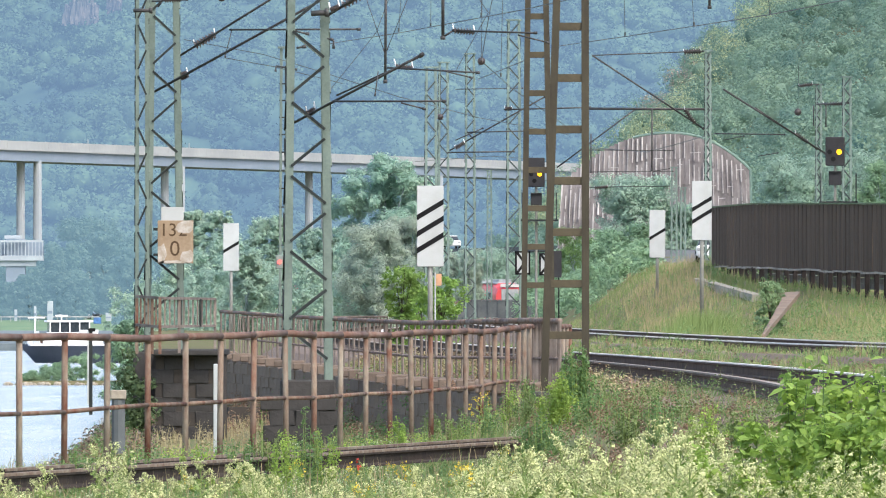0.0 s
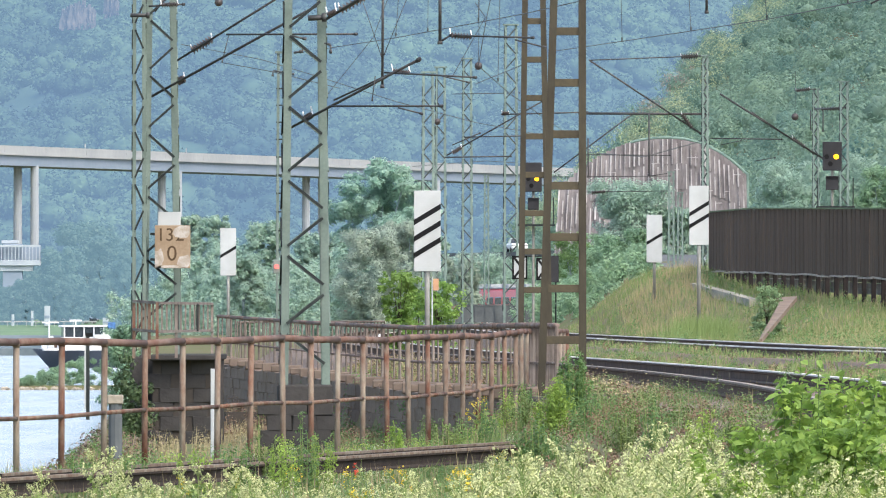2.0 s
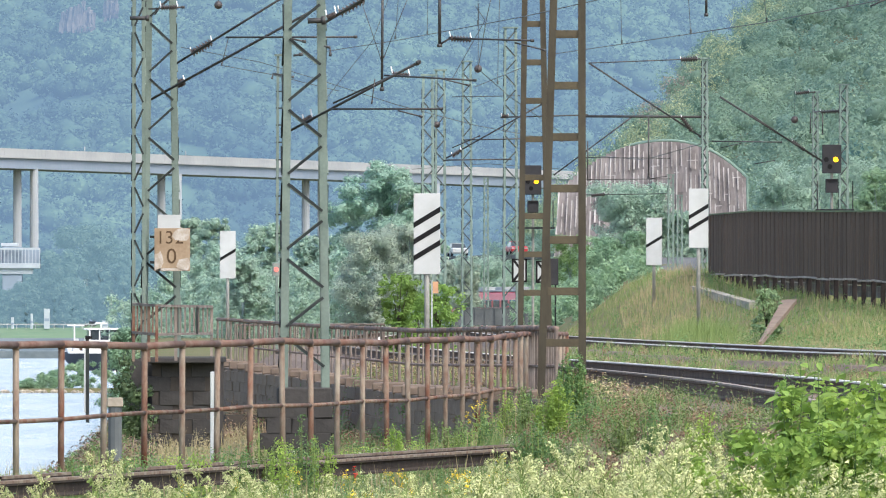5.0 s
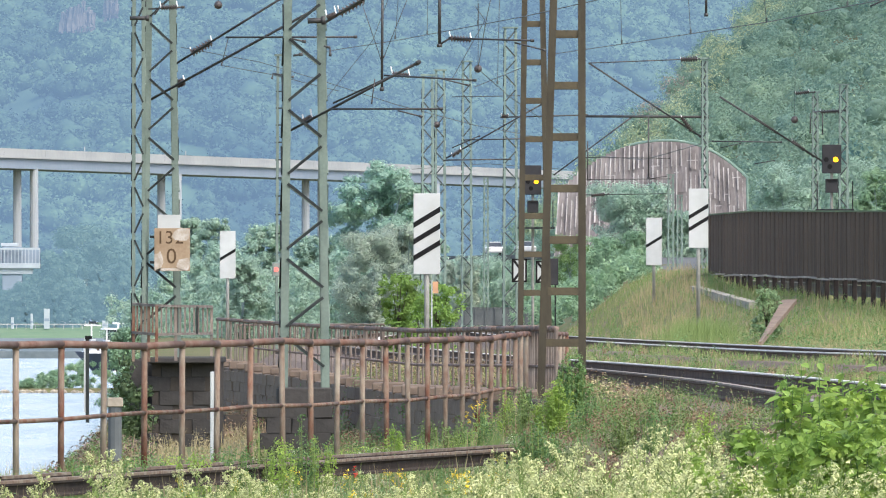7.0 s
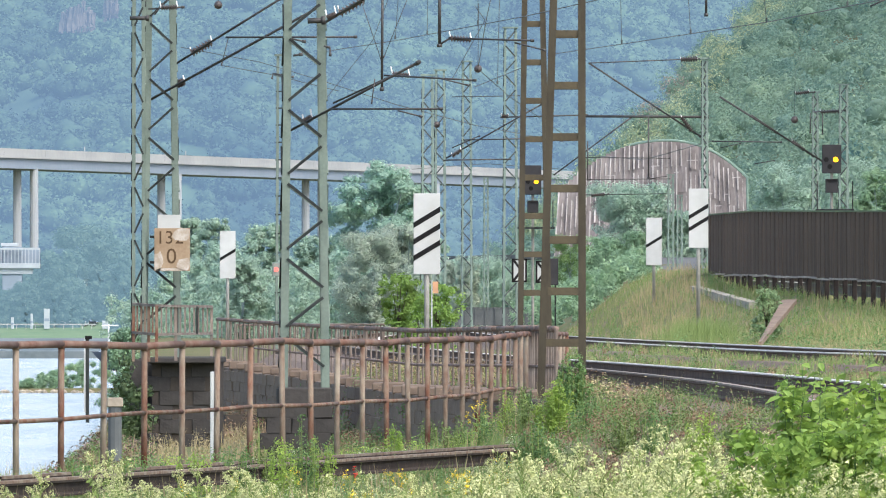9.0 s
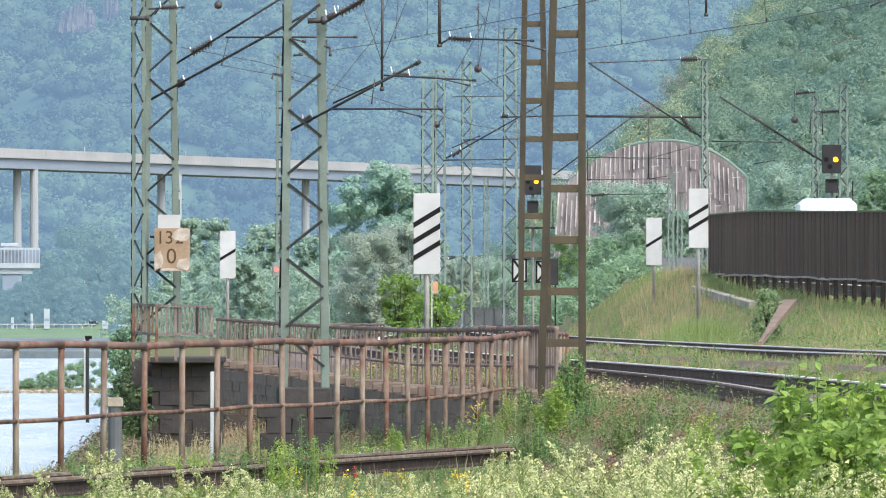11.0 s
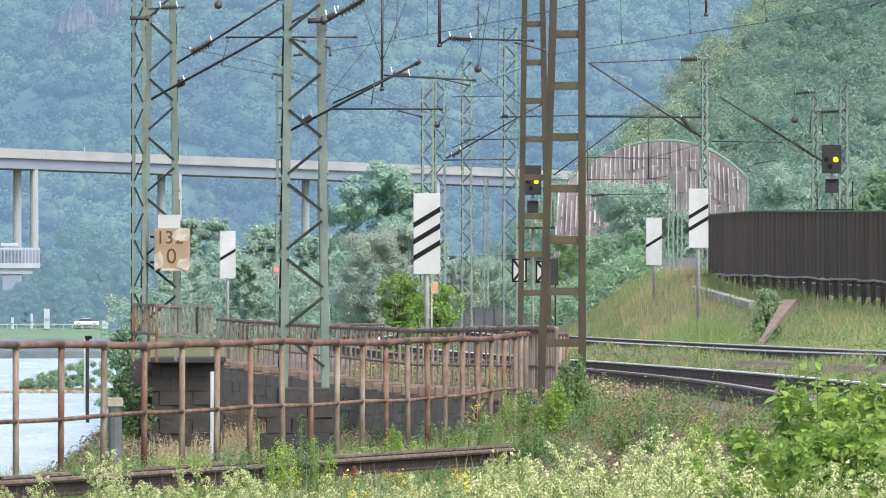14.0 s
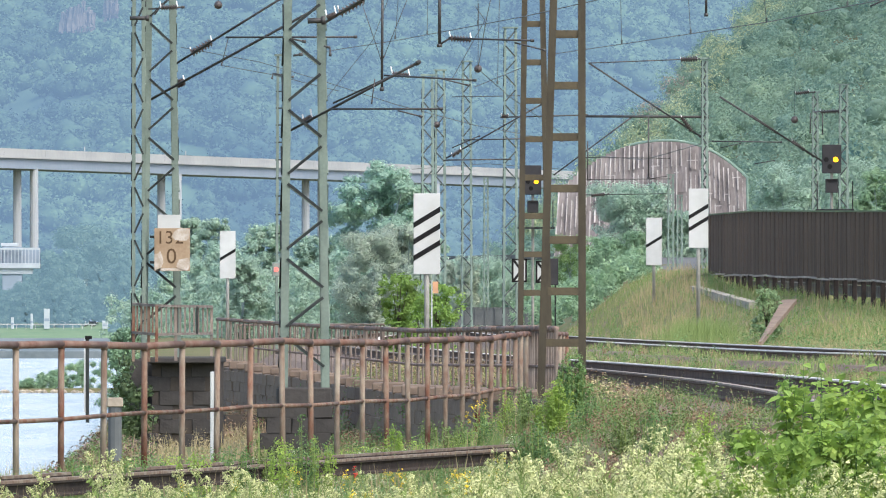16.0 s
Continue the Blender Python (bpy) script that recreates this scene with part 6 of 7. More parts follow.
herb_cover("withered_herbs", "withered brown weeds by the ballast", 304, 420, verge_spot, 0.05, 0.16, 16000, 0.018, L_DRY)
herb_cover("verge_litter", "rusty brown dead weeds beside the ballast", 318, 420, verge_spot, 0.05, 0.16, 16000, 0.018, L_DEAD)
herb_cover("verge_stones", "loose brown stones beside the ballast", 319, 700, verge_spot, 0.05, 0.13, 14000, 0.024, M_BALLAST, -0.03)
herb_cover("corner_weeds", "brown and green weeds behind the guard cage", 320, 160, lambda r: (r.uniform(-5.2, -2.8), r.uniform(280, 345)), 0.08, 0.22, 9000, 0.022, L_DEAD)
herb_cover("bank_rubble", "brown stones and earth on the river bank edge", 315, 420, river_edge, 0.06, 0.18, 9000, 0.03, M_BALLAST, -0.08)
herb_cover("bank_litter", "withered brown weeds on the river bank edge", 316, 260, river_edge, 0.05, 0.14, 9000, 0.018, L_DEAD)
herb_cover("bank_greens", "green weeds on the river bank edge", 317, 150, river_edge, 0.06, 0.16, 7000, 0.018, L_MID)


def wall_foot(rng):
    y = rng.uniform(200, 330)
    return lerp(WALL_X, y) - rng.uniform(0.15, 0.9), y


herb_cover("wall_foot_weeds", "dull green weeds along the wall foot", 312, 170, wall_foot, 0.08, 0.2, 12000, 0.02, L_MID)
herb_cover("wall_foot_litter", "dead brown stalks and leaves along the wall foot", 313, 170, wall_foot, 0.08, 0.22, 12000, 0.02, L_DEAD)
herb_cover("hollow_herbs", "brownish weeds at the foot of the wall", 305, 130, hollow_spot, 0.06, 0.2, 7000, 0.018, L_DRY)
CREAM = [flower_plant(90 + k, 0.62 + 0.06 * k, L_FLOWER, 20, 0.12, 380, 0.0115) for k in range(4)]
for _p in CREAM:
    scatter(_p, 14, meadow_spot(96, 118, 0.011, 0.0275), _rng, low=0.7, high=1.05)
    scatter(_p, 9, meadow_spot(96, 116, 0.002, 0.012), _rng, low=0.65, high=1.0)
    scatter(_p, 8, meadow_spot(98, 122, -0.012, 0.003), _rng, low=0.45, high=0.75)
    scatter(_p, 7, meadow_spot(100, 122, -0.026, -0.010), _rng, low=0.5, high=0.8)
YELLOW = flower_plant(95, 0.42, L_YELLOW, 6, 0.10, 70, 0.010)
tagged(YELLOW, "wild plant with small yellow flower heads", "wildflower", "yellow flowers")
scatter(YELLOW, 6, meadow_spot(118, 132, 0.0, 0.004), _rng, low=0.8, high=1.1)
scatter(YELLOW, 9, meadow_spot(118, 150, -0.016, 0.008), _rng, low=0.7, high=1.0)
scatter(YELLOW, 4, meadow_spot(178, 205, -0.006, 0.004), _rng, low=0.9, high=1.3)
POPPY = flower_plant(96, 0.40, L_RED, 2, 0.08, 26, 0.02)
tagged(POPPY, "wild plant with a few red poppies", "wildflower", "poppies")
scatter(POPPY, 2, meadow_spot(150, 160, -0.010, -0.004), _rng, low=0.7, high=0.9)


def weed(name, at, top, wide, count, size, material, label, seed, stems=18, open_=0.75, low=0.08):
    """Upright leafy stems out of a broad stool, thinning to the tips."""
    rng = np.random.default_rng(seed)
    at = (at[0], at[1], ground_z(at[0], at[1]) - 0.02)
    high = top - at[2]
    root = thing(name, at, label, "weed")
    cs, rs = [], []
    for k in range(stems):
        a, q = rng.uniform(0, 6.28), rng.random() ** 0.6
        foot = Vector((math.cos(a) * wide * 0.5 * q * open_, math.sin(a) * wide * 0.5 * q * open_, 0))
        tip = Vector((math.cos(a) * wide * 0.5 * q, math.sin(a) * wide * 0.5 * q, high * (1.02 - 0.45 * q) * rng.uniform(0.75, 1.0)))
        bm = B()
        tube(bm, foot, tip, 0.006, 5, 0.002)
        part("stem", bm, L_STEM, root)
        n = 8
        for i in range(n):
            u = low + (1 - low) * i / (n - 1)
            cs.append(tuple(foot.lerp(tip, u)))
            rs.append((0.05 + 0.05 * wide) * (1.1 - 0.5 * u) * rng.uniform(0.7, 1.2))
    v, f = leaf_cloud(rng, cs, rs, count, size, 0.8, 0.6, 0.1, 0.5)
    raw("leaves", v, f, material, root)
    return root


weed("nettle_clump", (1.24, 168, 0), 1.47, 0.42, 5600, 0.017, L_MID, "tall green nettles at the mast foot", 101, 28)
weed("nettle_clump", (1.05, 160, 0), 1.16, 0.42, 3600, 0.017, L_LIME, "lower nettles below the mast", 102, 22)
weed("nettle_clump", (1.35, 158, 0), 0.96, 0.5, 2000, 0.016, L_MID, "low nettles beside the ballast", 103, 20)
weed("nettle_clump", (0.84, 150, 0), 0.83, 0.5, 1800, 0.016, L_MID, "low nettles at the end of the siding", 104, 20)
for _k, (_x, _d, _z) in enumerate(((-1.19, 146, 0.96), (-1.34, 144, 0.78), (-1.57, 146, 0.90), (-1.71, 144, 0.74), (-1.06, 148, 0.77), (0.09, 178, 0.77), (0.36, 180, 0.87), (0.64, 184, 0.91), (0.85, 178, 1.04), (-3.03, 142, 0.58), (-0.48, 176, 0.62), (-0.15, 186, 0.69), (-2.61, 144, 0.60), (-2.09, 146, 0.64), (1.51, 146, 1.00), (1.74, 142, 1.08), (2.10, 138, 0.98), (2.34, 136, 0.93))):
    weed("mugwort", (_x, _d, 0), _z, 0.36, 1400, 0.014, (L_MID, L_LIME, L_GRASS)[_k % 3], "green mugwort weed by the railing" if _x < 2.0 else "green mugwort weed beside the ballast", 110 + _k, 11)
def broad_leaf(rng, long):
    """A broad, folded leaf with a drooping tip, growing along +y from its stalk."""
    w, dip = long * rng.uniform(0.30, 0.38), long * rng.uniform(0.10, 0.3)
    v = [(0, 0, 0), (-w * 0.8, long * 0.28, w * 0.3), (0, long * 0.30, 0.0), (w * 0.8, long * 0.28, w * 0.3), (-w, long * 0.55, w * 0.25 - dip * 0.3), (0, long * 0.6, -dip * 0.4), (w, long * 0.55, w * 0.25 - dip * 0.3), (0, long, -dip)]
    f = [(0, 2, 1), (0, 3, 2), (1, 2, 5, 4), (2, 3, 6, 5), (4, 5, 7), (5, 6, 7)]
    me = bpy.data.meshes.new("leaf")
    me.from_pydata(v, [], f)
    me.materials.append(L_BROAD)
    return me


_rng = np.random.default_rng(130)
LEAVES = [broad_leaf(_rng, k) for k in (0.10, 0.12, 0.14, 0.16, 0.12)]


def broad_shrub(at, top, wide, stems, seed, each=17):
    """Arching shoots with large leaves, thick at the top."""
    rng = np.random.default_rng(seed)
    g = ground_z(at[0], at[1])
    root = thing("knotweed", (at[0], at[1], g), "bright green broad-leaved shrub shoots", "shrub", "knotweed shoots")
    high = top - g
    for k in range(stems):
        a, q = rng.uniform(0, 6.28), rng.random() ** 0.5
        tip = Vector((math.cos(a) * wide * q, math.sin(a) * wide * q, high * (1.04 - 0.22 * q) * rng.uniform(0.86, 1.0)))
        tip += Vector((rng.normal(0, 0.07), rng.normal(0, 0.07), 0))
        foot = Vector((tip.x * 0.25, tip.y * 0.25, -0.05))
        bow = Vector((tip.x * 0.35 + rng.normal(0, 0.05), tip.y * 0.4, high * 0.6))
        pts = [foot.lerp(bow, t).lerp(bow.lerp(tip, t), t) for t in np.linspace(0, 1, 8)]
        part("stem", sweep(B(), pts, 0.005, 0.002), L_MID, root)
        for j in range(each):
            t = 1.0 - 0.75 * (j / each) ** 1.1
            i = min(6, int(t * 7))
            p = pts[i].lerp(pts[i + 1], t * 7 - i)
            ob = new("leaf", LEAVES[int(rng.integers(5))])
            ob.parent = root
            s = rng.uniform(0.4, 1.05) * (0.6 if j == 0 else 1.0)
            ob.matrix_basis = pose(*p, rng.uniform(-45, 30), rng.uniform(-25, 25), math.degrees(a) - 90 + 137.5 * j + rng.uniform(-25, 25)) @ Matrix.Scale(s, 4)
    cs = [(rng.normal(0, wide * 0.7), rng.normal(0, wide * 0.7), high * rng.uniform(0.25, 0.85)) for _ in range(22)]
    v, f = leaf_cloud(rng, cs, [0.09] * 22, 420, 0.028, 1.0, 0.5, 0.1, 0.5)
    tagged(raw("small_leaves", v, f, L_LIME, root), kind="stuff")
    return root


SHRUBS = []
for _k, (_x, _d, _z, _w, _n) in enumerate(((2.24, 110, 1.46, 0.13, 10), (2.40, 111.5, 1.38, 0.13, 7), (2.53, 111, 1.36, 0.16, 9), (2.76, 110, 1.42, 0.18, 11), (2.62, 112, 1.27, 0.16, 7), (2.38, 107, 1.12, 0.18, 8), (2.60, 107, 1.16, 0.2, 9), (1.95, 110, 1.10, 0.10, 3), (2.16, 108, 1.02, 0.15, 4), (2.72, 105, 1.05, 0.2, 6), (1.60, 109, 0.94, 0.06, 2))):
    SHRUBS.append(broad_shrub((_x, _d), _z, _w, _n, 131 + _k))
tree("buddleia", (7.20, 385, 0), 2.46 - ground_z(7.2, 385), 0.72, L_BUSH, "bushy green plant on the bank by the slab", 150, 3200, 0.045, bare=0.02, category="bush")


# posts by the river
_t = thing("marker_post", (-2.23, 168, 0.30), "white painted marker post in the weeds", "post")
_bm = B()
box(_bm, (0, 0, 0.42), (0.065, 0.05, 0.86), bevel=0.006)
part("stake", _bm, M_WHITE, _t)
_t = thing("gauge_post", (-6.17, 300, -0.13), "dark steel post with a white edge strip", "post")
_bm = B()
box(_bm, (0, 0, 0.72), (0.06, 0.06, 1.45))
part("post", _bm, M_DARKST, _t)
_bm = B()
box(_bm, (-0.045, 0, 0.82), (0.028, 0.05, 1.3))
part("strip", _bm, M_WHITE, _t, "white edge strip")
_bm = B()
box(_bm, (0.02, 0, 1.47), (0.12, 0.08, 0.06))
part("cap", _bm, M_BLACK, _t)
_t = thing("bollard", (-3.51, 185, 0.24), "grey concrete bollard with a square cap", "bollard")
_bm = B()
tube(_bm, (0, 0, -0.1), (0, 0, 0.5), 0.075, 10)
part("shaft", _bm, M_PARAPET, _t)
_bm = B()
box(_bm, (0, 0, 0.53), (0.17, 0.17, 0.1), bevel=0.01)
part("cap", _bm, M_CONC, _t)


# ---- far shore ----
def pavilion():
    root = thing("pavilion", (-73.9, 2988, 5.1), "white riverside pavilion with a railed roof terrace", "building")
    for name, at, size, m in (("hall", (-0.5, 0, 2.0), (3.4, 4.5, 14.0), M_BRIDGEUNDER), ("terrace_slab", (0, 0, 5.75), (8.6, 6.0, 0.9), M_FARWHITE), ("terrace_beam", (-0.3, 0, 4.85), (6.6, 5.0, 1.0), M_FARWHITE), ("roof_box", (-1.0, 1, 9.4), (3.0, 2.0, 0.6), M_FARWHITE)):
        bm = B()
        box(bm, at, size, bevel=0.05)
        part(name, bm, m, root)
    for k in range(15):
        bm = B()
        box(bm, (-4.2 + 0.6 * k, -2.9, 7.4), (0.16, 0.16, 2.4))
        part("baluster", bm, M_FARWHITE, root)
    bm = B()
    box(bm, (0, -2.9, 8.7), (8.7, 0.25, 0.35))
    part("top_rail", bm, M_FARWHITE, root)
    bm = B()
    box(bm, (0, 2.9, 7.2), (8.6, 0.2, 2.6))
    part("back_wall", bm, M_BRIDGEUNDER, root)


pavilion()
for _k, _x in enumerate((-75.27, -71.63, -66.69, -63.71)):
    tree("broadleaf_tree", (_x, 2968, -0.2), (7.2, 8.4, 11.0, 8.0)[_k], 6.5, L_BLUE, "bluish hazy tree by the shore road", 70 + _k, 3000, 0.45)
for _x, _h, _w, _n, _l in ((-73.46, 2.0, 0.5, "shore_marker", "white marker pillar on the meadow"), (-70.18, 2.6, 0.45, "shore_marker", "slim white marker pillar on the meadow"), (-67.60, 3.4, 1.0, "notice_column", "pale notice column by the shore road"), (-57.65, 1.4, 1.0, "shore_sign", "small white sign on the meadow")):
    _t = thing(_n, (_x, 2950, 0.0), _l, "marker")
    _bm = B()
    box(_bm, (0, 0, _h / 2), (_w, 0.3, _h), bevel=0.05)
    part("body", _bm, M_FARWHITE, _t)
    _bm = B()
    box(_bm, (0, -0.05, _h * 0.45), (_w * 0.8, 0.35, _h * 0.14))
    part("band", _bm, M_BRIDGEUNDER, _t)
_t = thing("street_lamp", (-57.55, 3000, 0.2), "tall slim street lamp on the far shore", "lamp")
_bm = B()
tube(_bm, (0, 0, 0), (0, 0, 8.0), 0.09, 6)
part("pole", _bm, M_GALV, _t)
_bm = B()
box(_bm, (-0.4, 0, 8.0), (1.0, 0.3, 0.2))
part("head", _bm, M_SHIPWHITE, _t)
_t = thing("shore_rail", (0, 0, 0), "low white guard rail along the far shore road", "guardrail")
for _k in range(16):
    _bm = B()
    box(_bm, (-84 + 1.6 * _k, 2952, 0.75), (1.55, 0.1, 0.22))
    part("beam", _bm, M_GALV, _t)
    _bm = B()
    box(_bm, (-84 + 1.6 * _k, 2952.1, 0.35), (0.12, 0.12, 0.8))
    part("post", _bm, M_GALV, _t)


# ---- moving things ----
def boat():
    root = thing("river_ship", (0, 2600, WATER), "white motor ship with a dark navy hull", "ship")
    bm = B()
    # hull: bow towards the river's left
    n = 12
    rings = []
    for k in range(n + 1):
        u = k / n
        w = 4.6 * min(1, 0.15 + 1.9 * u) if u < 0.5 else 4.6
        h = 2.45 + 0.25 * (1 - u) ** 3
        x = -4.6 + 12.6 * u
        rings.append([bm.verts.new((x - 1.4 * (1 - u) ** 2 * v, y, z)) for y, z, v in ((-w * 0.6, -0.4, -1), (-w, h, 1), (w, h, 1), (w * 0.6, -0.4, -1))])
    for a, b in zip(rings, rings[1:]):
        for k in range(4):
            bm.faces.new((a[k], a[(k + 1) % 4], b[(k + 1) % 4], b[k]))
    bm.faces.new(rings[0])
    bm.faces.new(rings[-1][::-1])
    bmesh.ops.recalc_face_normals(bm, faces=bm.faces[:])
    part("hull", bm, M_HULL, root)
    for name, at, size, m in (("gunwale", (1.6, -0.1, 2.55), (12.6, 9.3, 0.3), M_SHIPWHITE), ("deck_house", (1.6, 0, 3.3), (8.5, 6.5, 1.3), M_SHIPWHITE), ("foredeck_locker", (-1.9, 0, 3.3), (3.6, 4.0, 1.2), M_SHIPWHITE), ("lifeboat", (3.9, -2.6, 4.3), (2.6, 1.0, 0.8), M_SHIPWHITE), ("radar_bar", (0.2, 0, 6.7), (1.8, 0.2, 0.25), M_SHIPWHITE), ("radar_post", (0.2, 0, 6.3), (0.2, 0.2, 0.8), M_SHIPWHITE), ("wheelhouse", (1.2, 0, 4.9), (5.8, 4.4, 1.9), M_GLASS), ("wheelhouse_roof", (1.2, 0, 5.9), (6.6, 5.0, 0.28), M_SHIPWHITE), ("wheelhouse_sill", (1.2, 0, 4.1), (6.0, 4.6, 0.5), M_SHIPWHITE), ("blue_board", (5.3, -0.2, 6.0), (1.1, 0.15, 0.9), M_SHIPBLUE), ("aft_rail", (6.4, 0, 3.9), (2.6, 6.0, 0.25), M_GALV), ("hatch", (-2.6, -1.5, 3.3), (0.9, 1.2, 0.9), M_RUST), ("winch", (-3.6, -2.0, 3.0), (0.9, 0.8, 0.7), M_CARSILVER), ("life_raft", (-1.4, -2.4, 3.35), (0.8, 0.7, 0.6), M_SHIPWHITE), ("hoist_box", (-3.2, 0.4, 3.8), (0.5, 0.5, 1.4), M_CARSILVER), ("deck_chest", (-4.4, -1.0, 2.95), (0.8, 1.4, 0.5), M_SHIPWHITE)):
        bm = B()
        box(bm, at, size, bevel=0.08)
        part(name, bm, m, root)
    for x in (-1.6, -0.2, 1.2, 2.6, 4.0):
        bm = B()
        box(bm, (x, -2.25, 4.9), (0.18, 0.1, 1.9))
        part("window_post", bm, M_SHIPWHITE, root)
    bm = B()
    tube(bm, (-3.6, 0, 3), (-3.6, 0, 6.6), 0.12, 6)
    tube(bm, (-4.6, 0, 6.4), (-2.2, 0, 6.4), 0.10, 6)
    part("mast", bm, M_SHIPWHITE, root)
    for p in root.children:
        p.data.transform(Matrix.Scale(0.87, 4))
    return root


def rail_car(name, length, nose, label):
    """A double-deck railcar; its front looks along -y."""
    root = thing(name, (0, 1650, RAIL_B), label, "train")
    w = 1.42
    prof = [(-w, 0.35), (w, 0.35), (w, 3.4), (w * 0.86, 4.25), (w * 0.5, 4.6), (-w * 0.5, 4.6), (-w * 0.86, 4.25), (-w, 3.4)]
    bm = B()
    rings = []
    stations = [(0.0, 0.62), (0.5, 0.85), (1.6, 1.0), (length - 1.6, 1.0), (length - 0.5, 0.9), (length, 0.7)]
    for y, s in stations:
        rings.append([bm.verts.new((x * (0.9 + 0.1 * s), y, z if z < 3 else 3 + (z - 3) * s)) for x, z in prof])
    for a, b in zip(rings, rings[1:]):
        for k in range(8):
            bm.faces.new((a[k], a[(k + 1) % 8], b[(k + 1) % 8], b[k]))
    bm.faces.new(rings[0])
    bm.faces.new(rings[-1])
    bmesh.ops.recalc_face_normals(bm, faces=bm.faces[:])
    part("body", bm, M_TRAINRED, root)
    bm = B()
    box(bm, (0, length / 2, 4.55), (2.1, length - 3, 0.22), bevel=0.05)
    part("roof", bm, M_TRAINROOF, root)
    for k in range(int(length // 7)):
        bm = B()
        box(bm, (0.2, 4 + 7 * k, 4.8), (1.3, 2.6, 0.4), bevel=0.05)
        part("roof_unit", bm, M_TRAINROOF, root)
    for z in (1.4, 3.15):
        for k in range(int(length // 3.2)):
            bm = B()
            box(bm, (0, 2.6 + 3.2 * k, z), (2.87, 2.5, 0.8), bevel=0.04)
            part("window", bm, M_GLASS, root)
    if nose:
        # Matte roof grey stands in for haze and reflection on the glass.
        bm = B()
        box(bm, (0, -0.02, 3.2), (1.7, 0.1, 1.4), bevel=0.04)
        part("windscreen", bm, M_TRAINROOF, root, "windscreen in flat pale grey, haze and reflection painted in")
        bm = B()
        box(bm, (0, -0.06, 4.3), (1.9, 0.2, 0.35), bevel=0.05)
        part("destination_hood", bm, M_TRAINWHITE, root)
        bm = B()
        box(bm, (0, -0.05, 1.7), (1.25, 0.12, 1.5), bevel=0.04)
        part("front_panel", bm, M_TRAINWHITE, root)
        for x in (-0.85, 0.85):
            bm = B()
            tube(bm, (x, -0.10, 2.1), (x, 0.02, 2.1), 0.17, 10)
            part("headlight", bm, M_HEADLAMP, root, "lit headlight")
    for y in (3, length - 3):
        for x in (-0.75, 0.75):
            bm = B()
            tube(bm, (x - 0.06, y, 0.46), (x + 0.06, y, 0.46), 0.46, 12)
            part("wheel", bm, M_TYRE, root)
    for p in root.children:
        p.data.transform(Matrix.Diagonal((1, 1, 0.87, 1)))
    return root


def car(label, paint, tall=1.45, length=4.3, wide=1.8):
    """A small car that drives towards -y."""
    root = thing("car", (0, 0, 0), label, "car", "cars on the road")
    bm = B()
    box(bm, (0, 0, 0.62), (wide, length, 0.62), bevel=0.12)
    part("body", bm, paint, root)
    bm = B()
    geo = bmesh.ops.create_cube(bm, size=1.0)
    for v in geo["verts"]:
        t = v.co.z > 0
        v.co = Vector((v.co.x * wide * (0.74 if t else 0.92), v.co.y * length * (0.36 if t else 0.58) + 0.15, tall - 0.06 if t else 0.9))
    part("glasshouse", bm, M_GLASS, root, "dark car windows")
    bm = B()
    box(bm, (0, 0.15, tall - 0.02), (wide * 0.76, length * 0.37, 0.07), bevel=0.02)
    part("roof", bm, paint, root)
    for x in (-wide / 2 + 0.08, wide / 2 - 0.08):
        for y in (-length * 0.31, length * 0.31):
            bm = B()
            tube(bm, (x - 0.1, y, 0.32), (x + 0.1, y, 0.32), 0.32, 14)
            wheel = part("wheel", bm, M_TYRE, root)
            bm = B()
            tube(bm, (x - 0.11, y, 0.32), (x + 0.11, y, 0.32), 0.19, 10)
            part("hub", bm, M_GALV, wheel)
        bm = B()
        box(bm, (x * 0.85, -length / 2 + 0.02, 0.72), (0.34, 0.08, 0.14), bevel=0.02)
        part("headlight", bm, M_GALV, root)
    return root


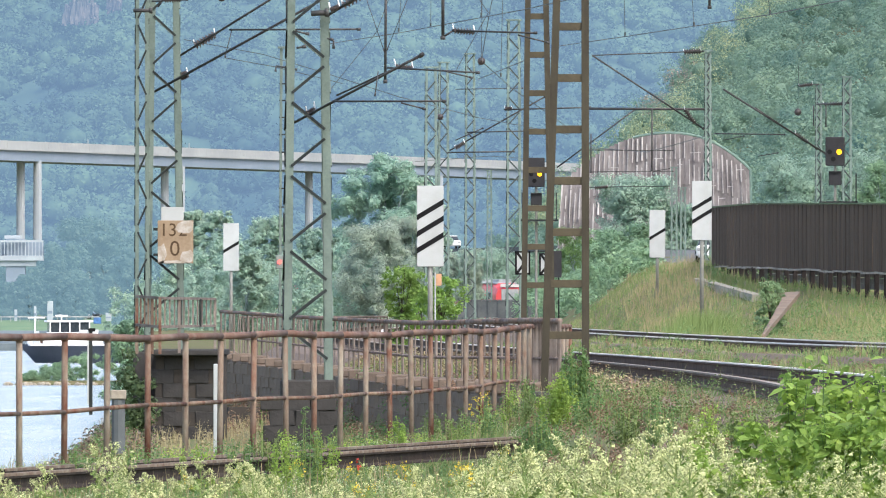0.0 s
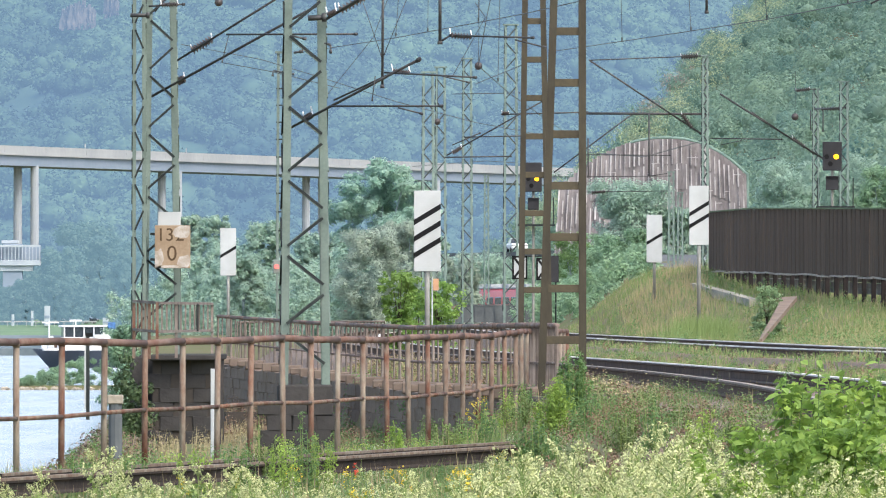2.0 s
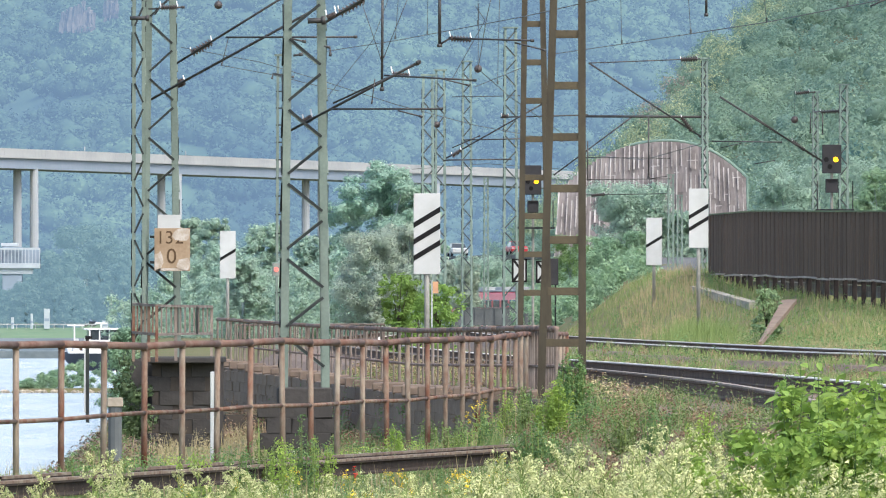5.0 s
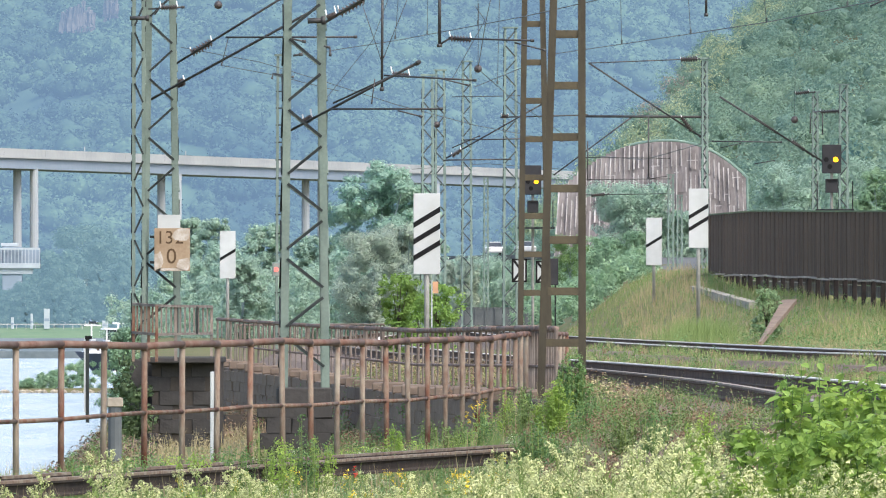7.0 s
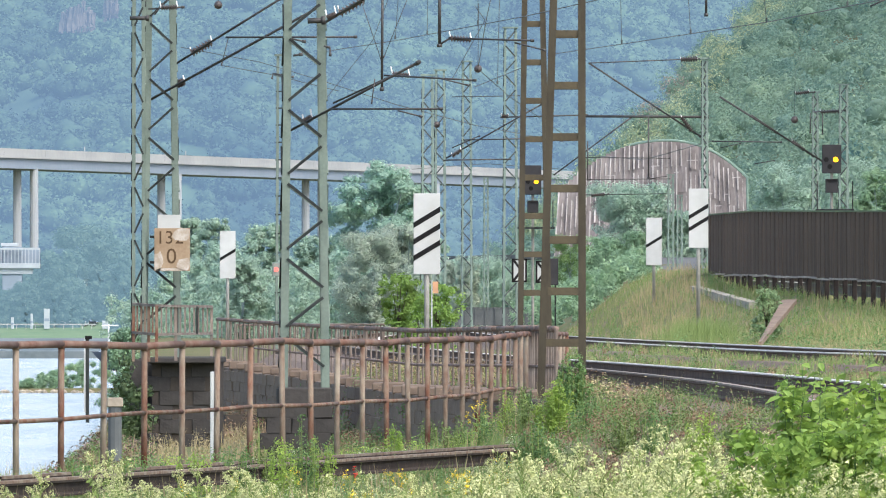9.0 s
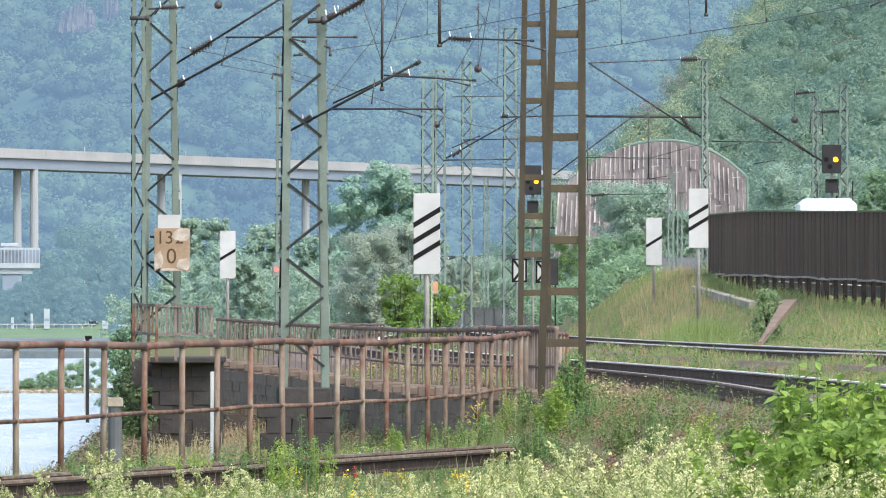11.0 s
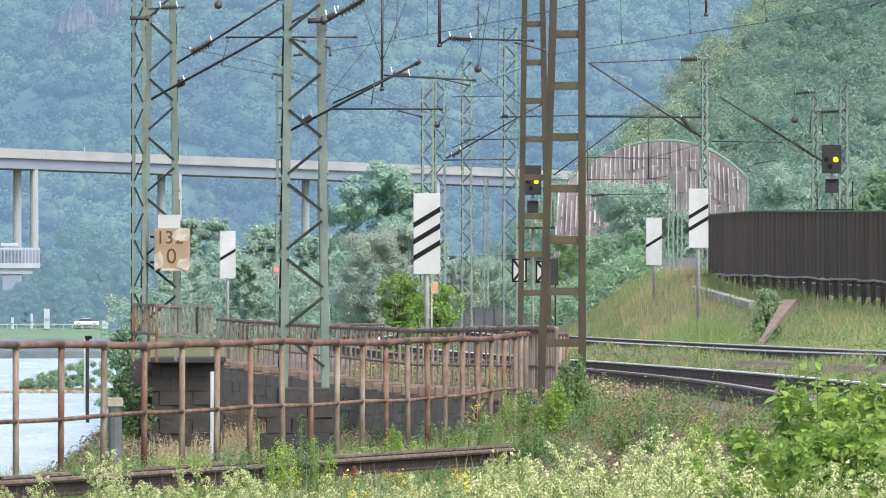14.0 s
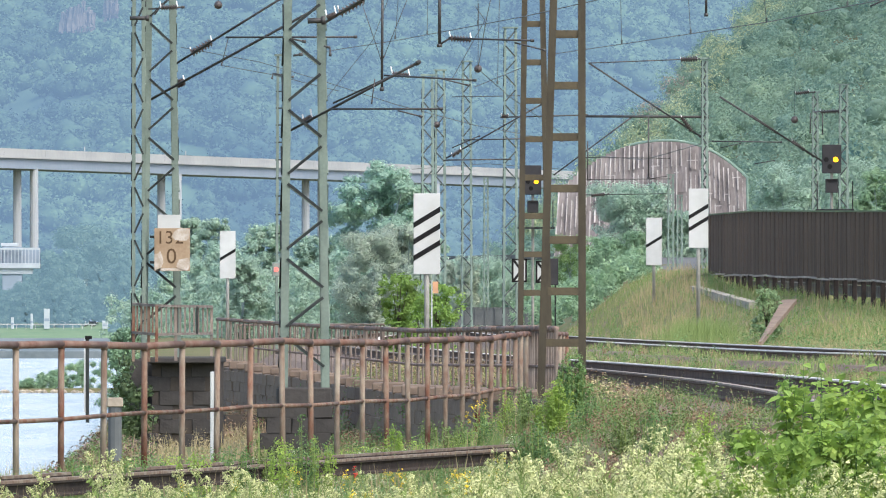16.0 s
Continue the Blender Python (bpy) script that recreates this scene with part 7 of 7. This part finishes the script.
def van():
    root = thing("delivery_van", (0, 460, 2.7), "tall white delivery van on the road behind the fence", "van")
    w, l, h = 1.95, 5.8, 2.95
    bm = B()
    prof = [(-0.86, 0.35), (0.86, 0.35), (0.99, 0.8), (0.97, 1.6), (0.80, h - 0.16), (0.62, h), (-0.62, h), (-0.80, h - 0.16), (-0.97, 1.6), (-0.99, 0.8)]
    rings = []
    for y, s, hz in ((-l / 2, 0.92, 0.42), (-l / 2 + 0.5, 1, 0.50), (-l / 2 + 1.5, 0.98, 0.97), (-l / 2 + 2.0, 1, 1.0), (l / 2 - 0.25, 1, 1.0), (l / 2, 0.96, 0.97)):
        rings.append([bm.verts.new((x * s, y, 0.35 + (z - 0.35) * hz)) for x, z in prof])
    for a, b in zip(rings, rings[1:]):
        for k in range(10):
            bm.faces.new((a[k], a[(k + 1) % 10], b[(k + 1) % 10], b[k]))
    bm.faces.new(rings[0])
    bm.faces.new(rings[-1])
    bmesh.ops.recalc_face_normals(bm, faces=bm.faces[:])
    part("body", bm, M_CARWHITE, root)
    bm = B()
    box(bm, (0, -l / 2 + 0.98, 1.62), (1.62, 0.05, 0.62), Matrix.Rotation(radians(-42), 4, "X"))
    part("windscreen", bm, M_GLASS, root)
    bm = B()
    box(bm, (0.25, -l / 2 + 2.2, h + 0.02), (0.05, 0.05, 0.12))
    part("aerial", bm, M_BLACK, root)
    bm = B()
    box(bm, (0.3, -l / 2 + 1.78, h - 0.12), (0.09, 0.06, 0.12))
    part("marker_lamp", bm, M_BLACK, root)
    for k in range(4):
        bm = B()
        box(bm, (-0.985 + 0.05 * (k > 1), 1.2, 1.3 + 0.3 * k), (0.02, 2.0, 0.02))
        part("side_crease", bm, M_CARSILVER, root)
    for x in (-0.85, 0.85):
        for y in (-1.75, 1.75):
            bm = B()
            tube(bm, (x - 0.11, y, 0.35), (x + 0.11, y, 0.35), 0.35, 14)
            part("wheel", bm, M_TYRE, root)
    return root


SHIP = boat()
CARS = [car("small white car on the riverside road", M_CARWHITE), car("silver car on the riverside road", M_CARSILVER), car("white hatchback following another car", M_CARWHITE), car("red car on the riverside road", M_CARRED), car("white car passing behind the fence posts", M_CARWHITE)]
UNITS = [rail_car("regional_train", 75.0, True, "red double-deck regional train with pale front"), rail_car("regional_train", 45.0, True, "second coupled red regional train unit")]
VAN = van()
for _k, _x in enumerate((108, 124, 137, 150)):
    _c = car("parked car under the far shore trees", (M_CARSILVER, M_GLASS, M_CARSILVER, M_GLASS)[_k])
    _c.matrix_basis = pose((-65.72, -64.36, -62.90, -61.54)[_k], 2975, 0.35, 0, 0, 80)
SHORE_CAR = car("white car on the far shore road", M_CARWHITE)


def along(table, ztable, y):
    """Pose on a line, facing down it towards -y."""
    x0, x1 = lerp(table, y - 8), lerp(table, y + 8)
    turn = -math.degrees(math.atan2(x1 - x0, 16.0))
    return pose(lerp(table, y), y, lerp(ztable, y) + 0.07, 0, 0, turn)


def sway(ob, seed, degrees):
    """A plant nodding in the light wind about its foot."""
    rng = np.random.default_rng(seed)
    m = ob.matrix_basis.copy()
    a, b = rng.uniform(0, 6.28, 2)
    rate = rng.uniform(1.3, 2.0)
    walk(ob, [(t, Matrix.Translation(m.translation) @ pose(0, 0, 0, 0.4 * degrees * math.sin(rate * 0.8 * t + b), degrees * (math.sin(rate * t + a) + 0.5 * math.sin(2.3 * rate * t + b)), 0) @ m.to_quaternion().to_matrix().to_4x4()) for t in np.arange(0.0, 16.01, 0.5).tolist()])


def motions():
    # shrub shoots and tall blossom stir in the wind
    for k, shrub in enumerate(SHRUBS):
        sway(shrub, 400 + k, 0.45)
    for k, plant in enumerate(BLOSSOM):
        sway(plant, 500 + k, 0.3)
    # the ship glides slowly downstream
    walk(SHIP, [(t, pose(-47.8 + 1.06 * t, 2140, WATER, 0, 0, 6)) for t in (0.0, 4.0, 8.0, 12.0, 16.0)])
    # train: 20 m/s along its line
    heading = math.degrees(math.atan2(0.237, 0.97))
    for unit, lag in zip(UNITS, (0.0, 76.5)):
        rows = []
        for t in (0.0, 4.0, 8.0, 12.0, 16.0):
            s = 20.0 * t - lag
            rows.append((t, pose(6.1 + 0.237 * s, 1660 - 0.97 * s, RAIL_B - 0.8, 0, 0, heading)))
        walk(unit, rows)
    # cars on the road: passing times at y = 1840 m
    for c, (t0, v) in zip(CARS[:4], ((2.2, 26.0), (6.95, 26.0), (7.8, 26.0), (5.2, 24.0))):
        walk(c, [(t, along(ROAD, ROAD_Z, 1840 - v * (t - t0))) for t in (0.0, 2.0, 4.0, 6.0, 8.0, 10.0, 12.0, 14.0, 16.0)])
    walk(CARS[4], [(t, along(ROAD, ROAD_Z, 500 - 26.0 * (t - 13.8))) for t in (0.0, 4.0, 8.0, 10.0, 12.0, 13.0, 14.0, 15.0, 16.0)])
    walk(VAN, [(0.0, pose(11.1, 655, 2.1, 0, 0, 0)), (6.0, pose(11.1, 640, 2.1, 0, 0, 0)), (9.0, pose(11.1, 580, 2.1, 0, 0, 0)), (10.4, pose(10.9, 510, 2.1, 0, 0, 0)),
               (11.3, pose(10.68, 478, 2.1, 0, 0, 1)), (11.9, pose(10.26, 463, 2.1, 0, 0, 3)), (12.5, pose(10.20, 447, 2.1, 0, 0, 6)),
               (13.1, pose(10.73, 436, 2.1, 0, 0, 11)), (13.4, pose(11.24, 432, 2.08, 0, 0, 14)), (13.8, pose(12.15, 427, 2.06, 0, 0, 17)),
               (16.0, pose(17.63, 395, 1.95, 0, 0, 20))])
    walk(SHORE_CAR, [(t, pose(-72.9 + 7.93 * (t - 12.5), 2960, 0.35, 0, 0, 90)) for t in (0.0, 4.0, 8.0, 12.0, 16.0)])


motions()
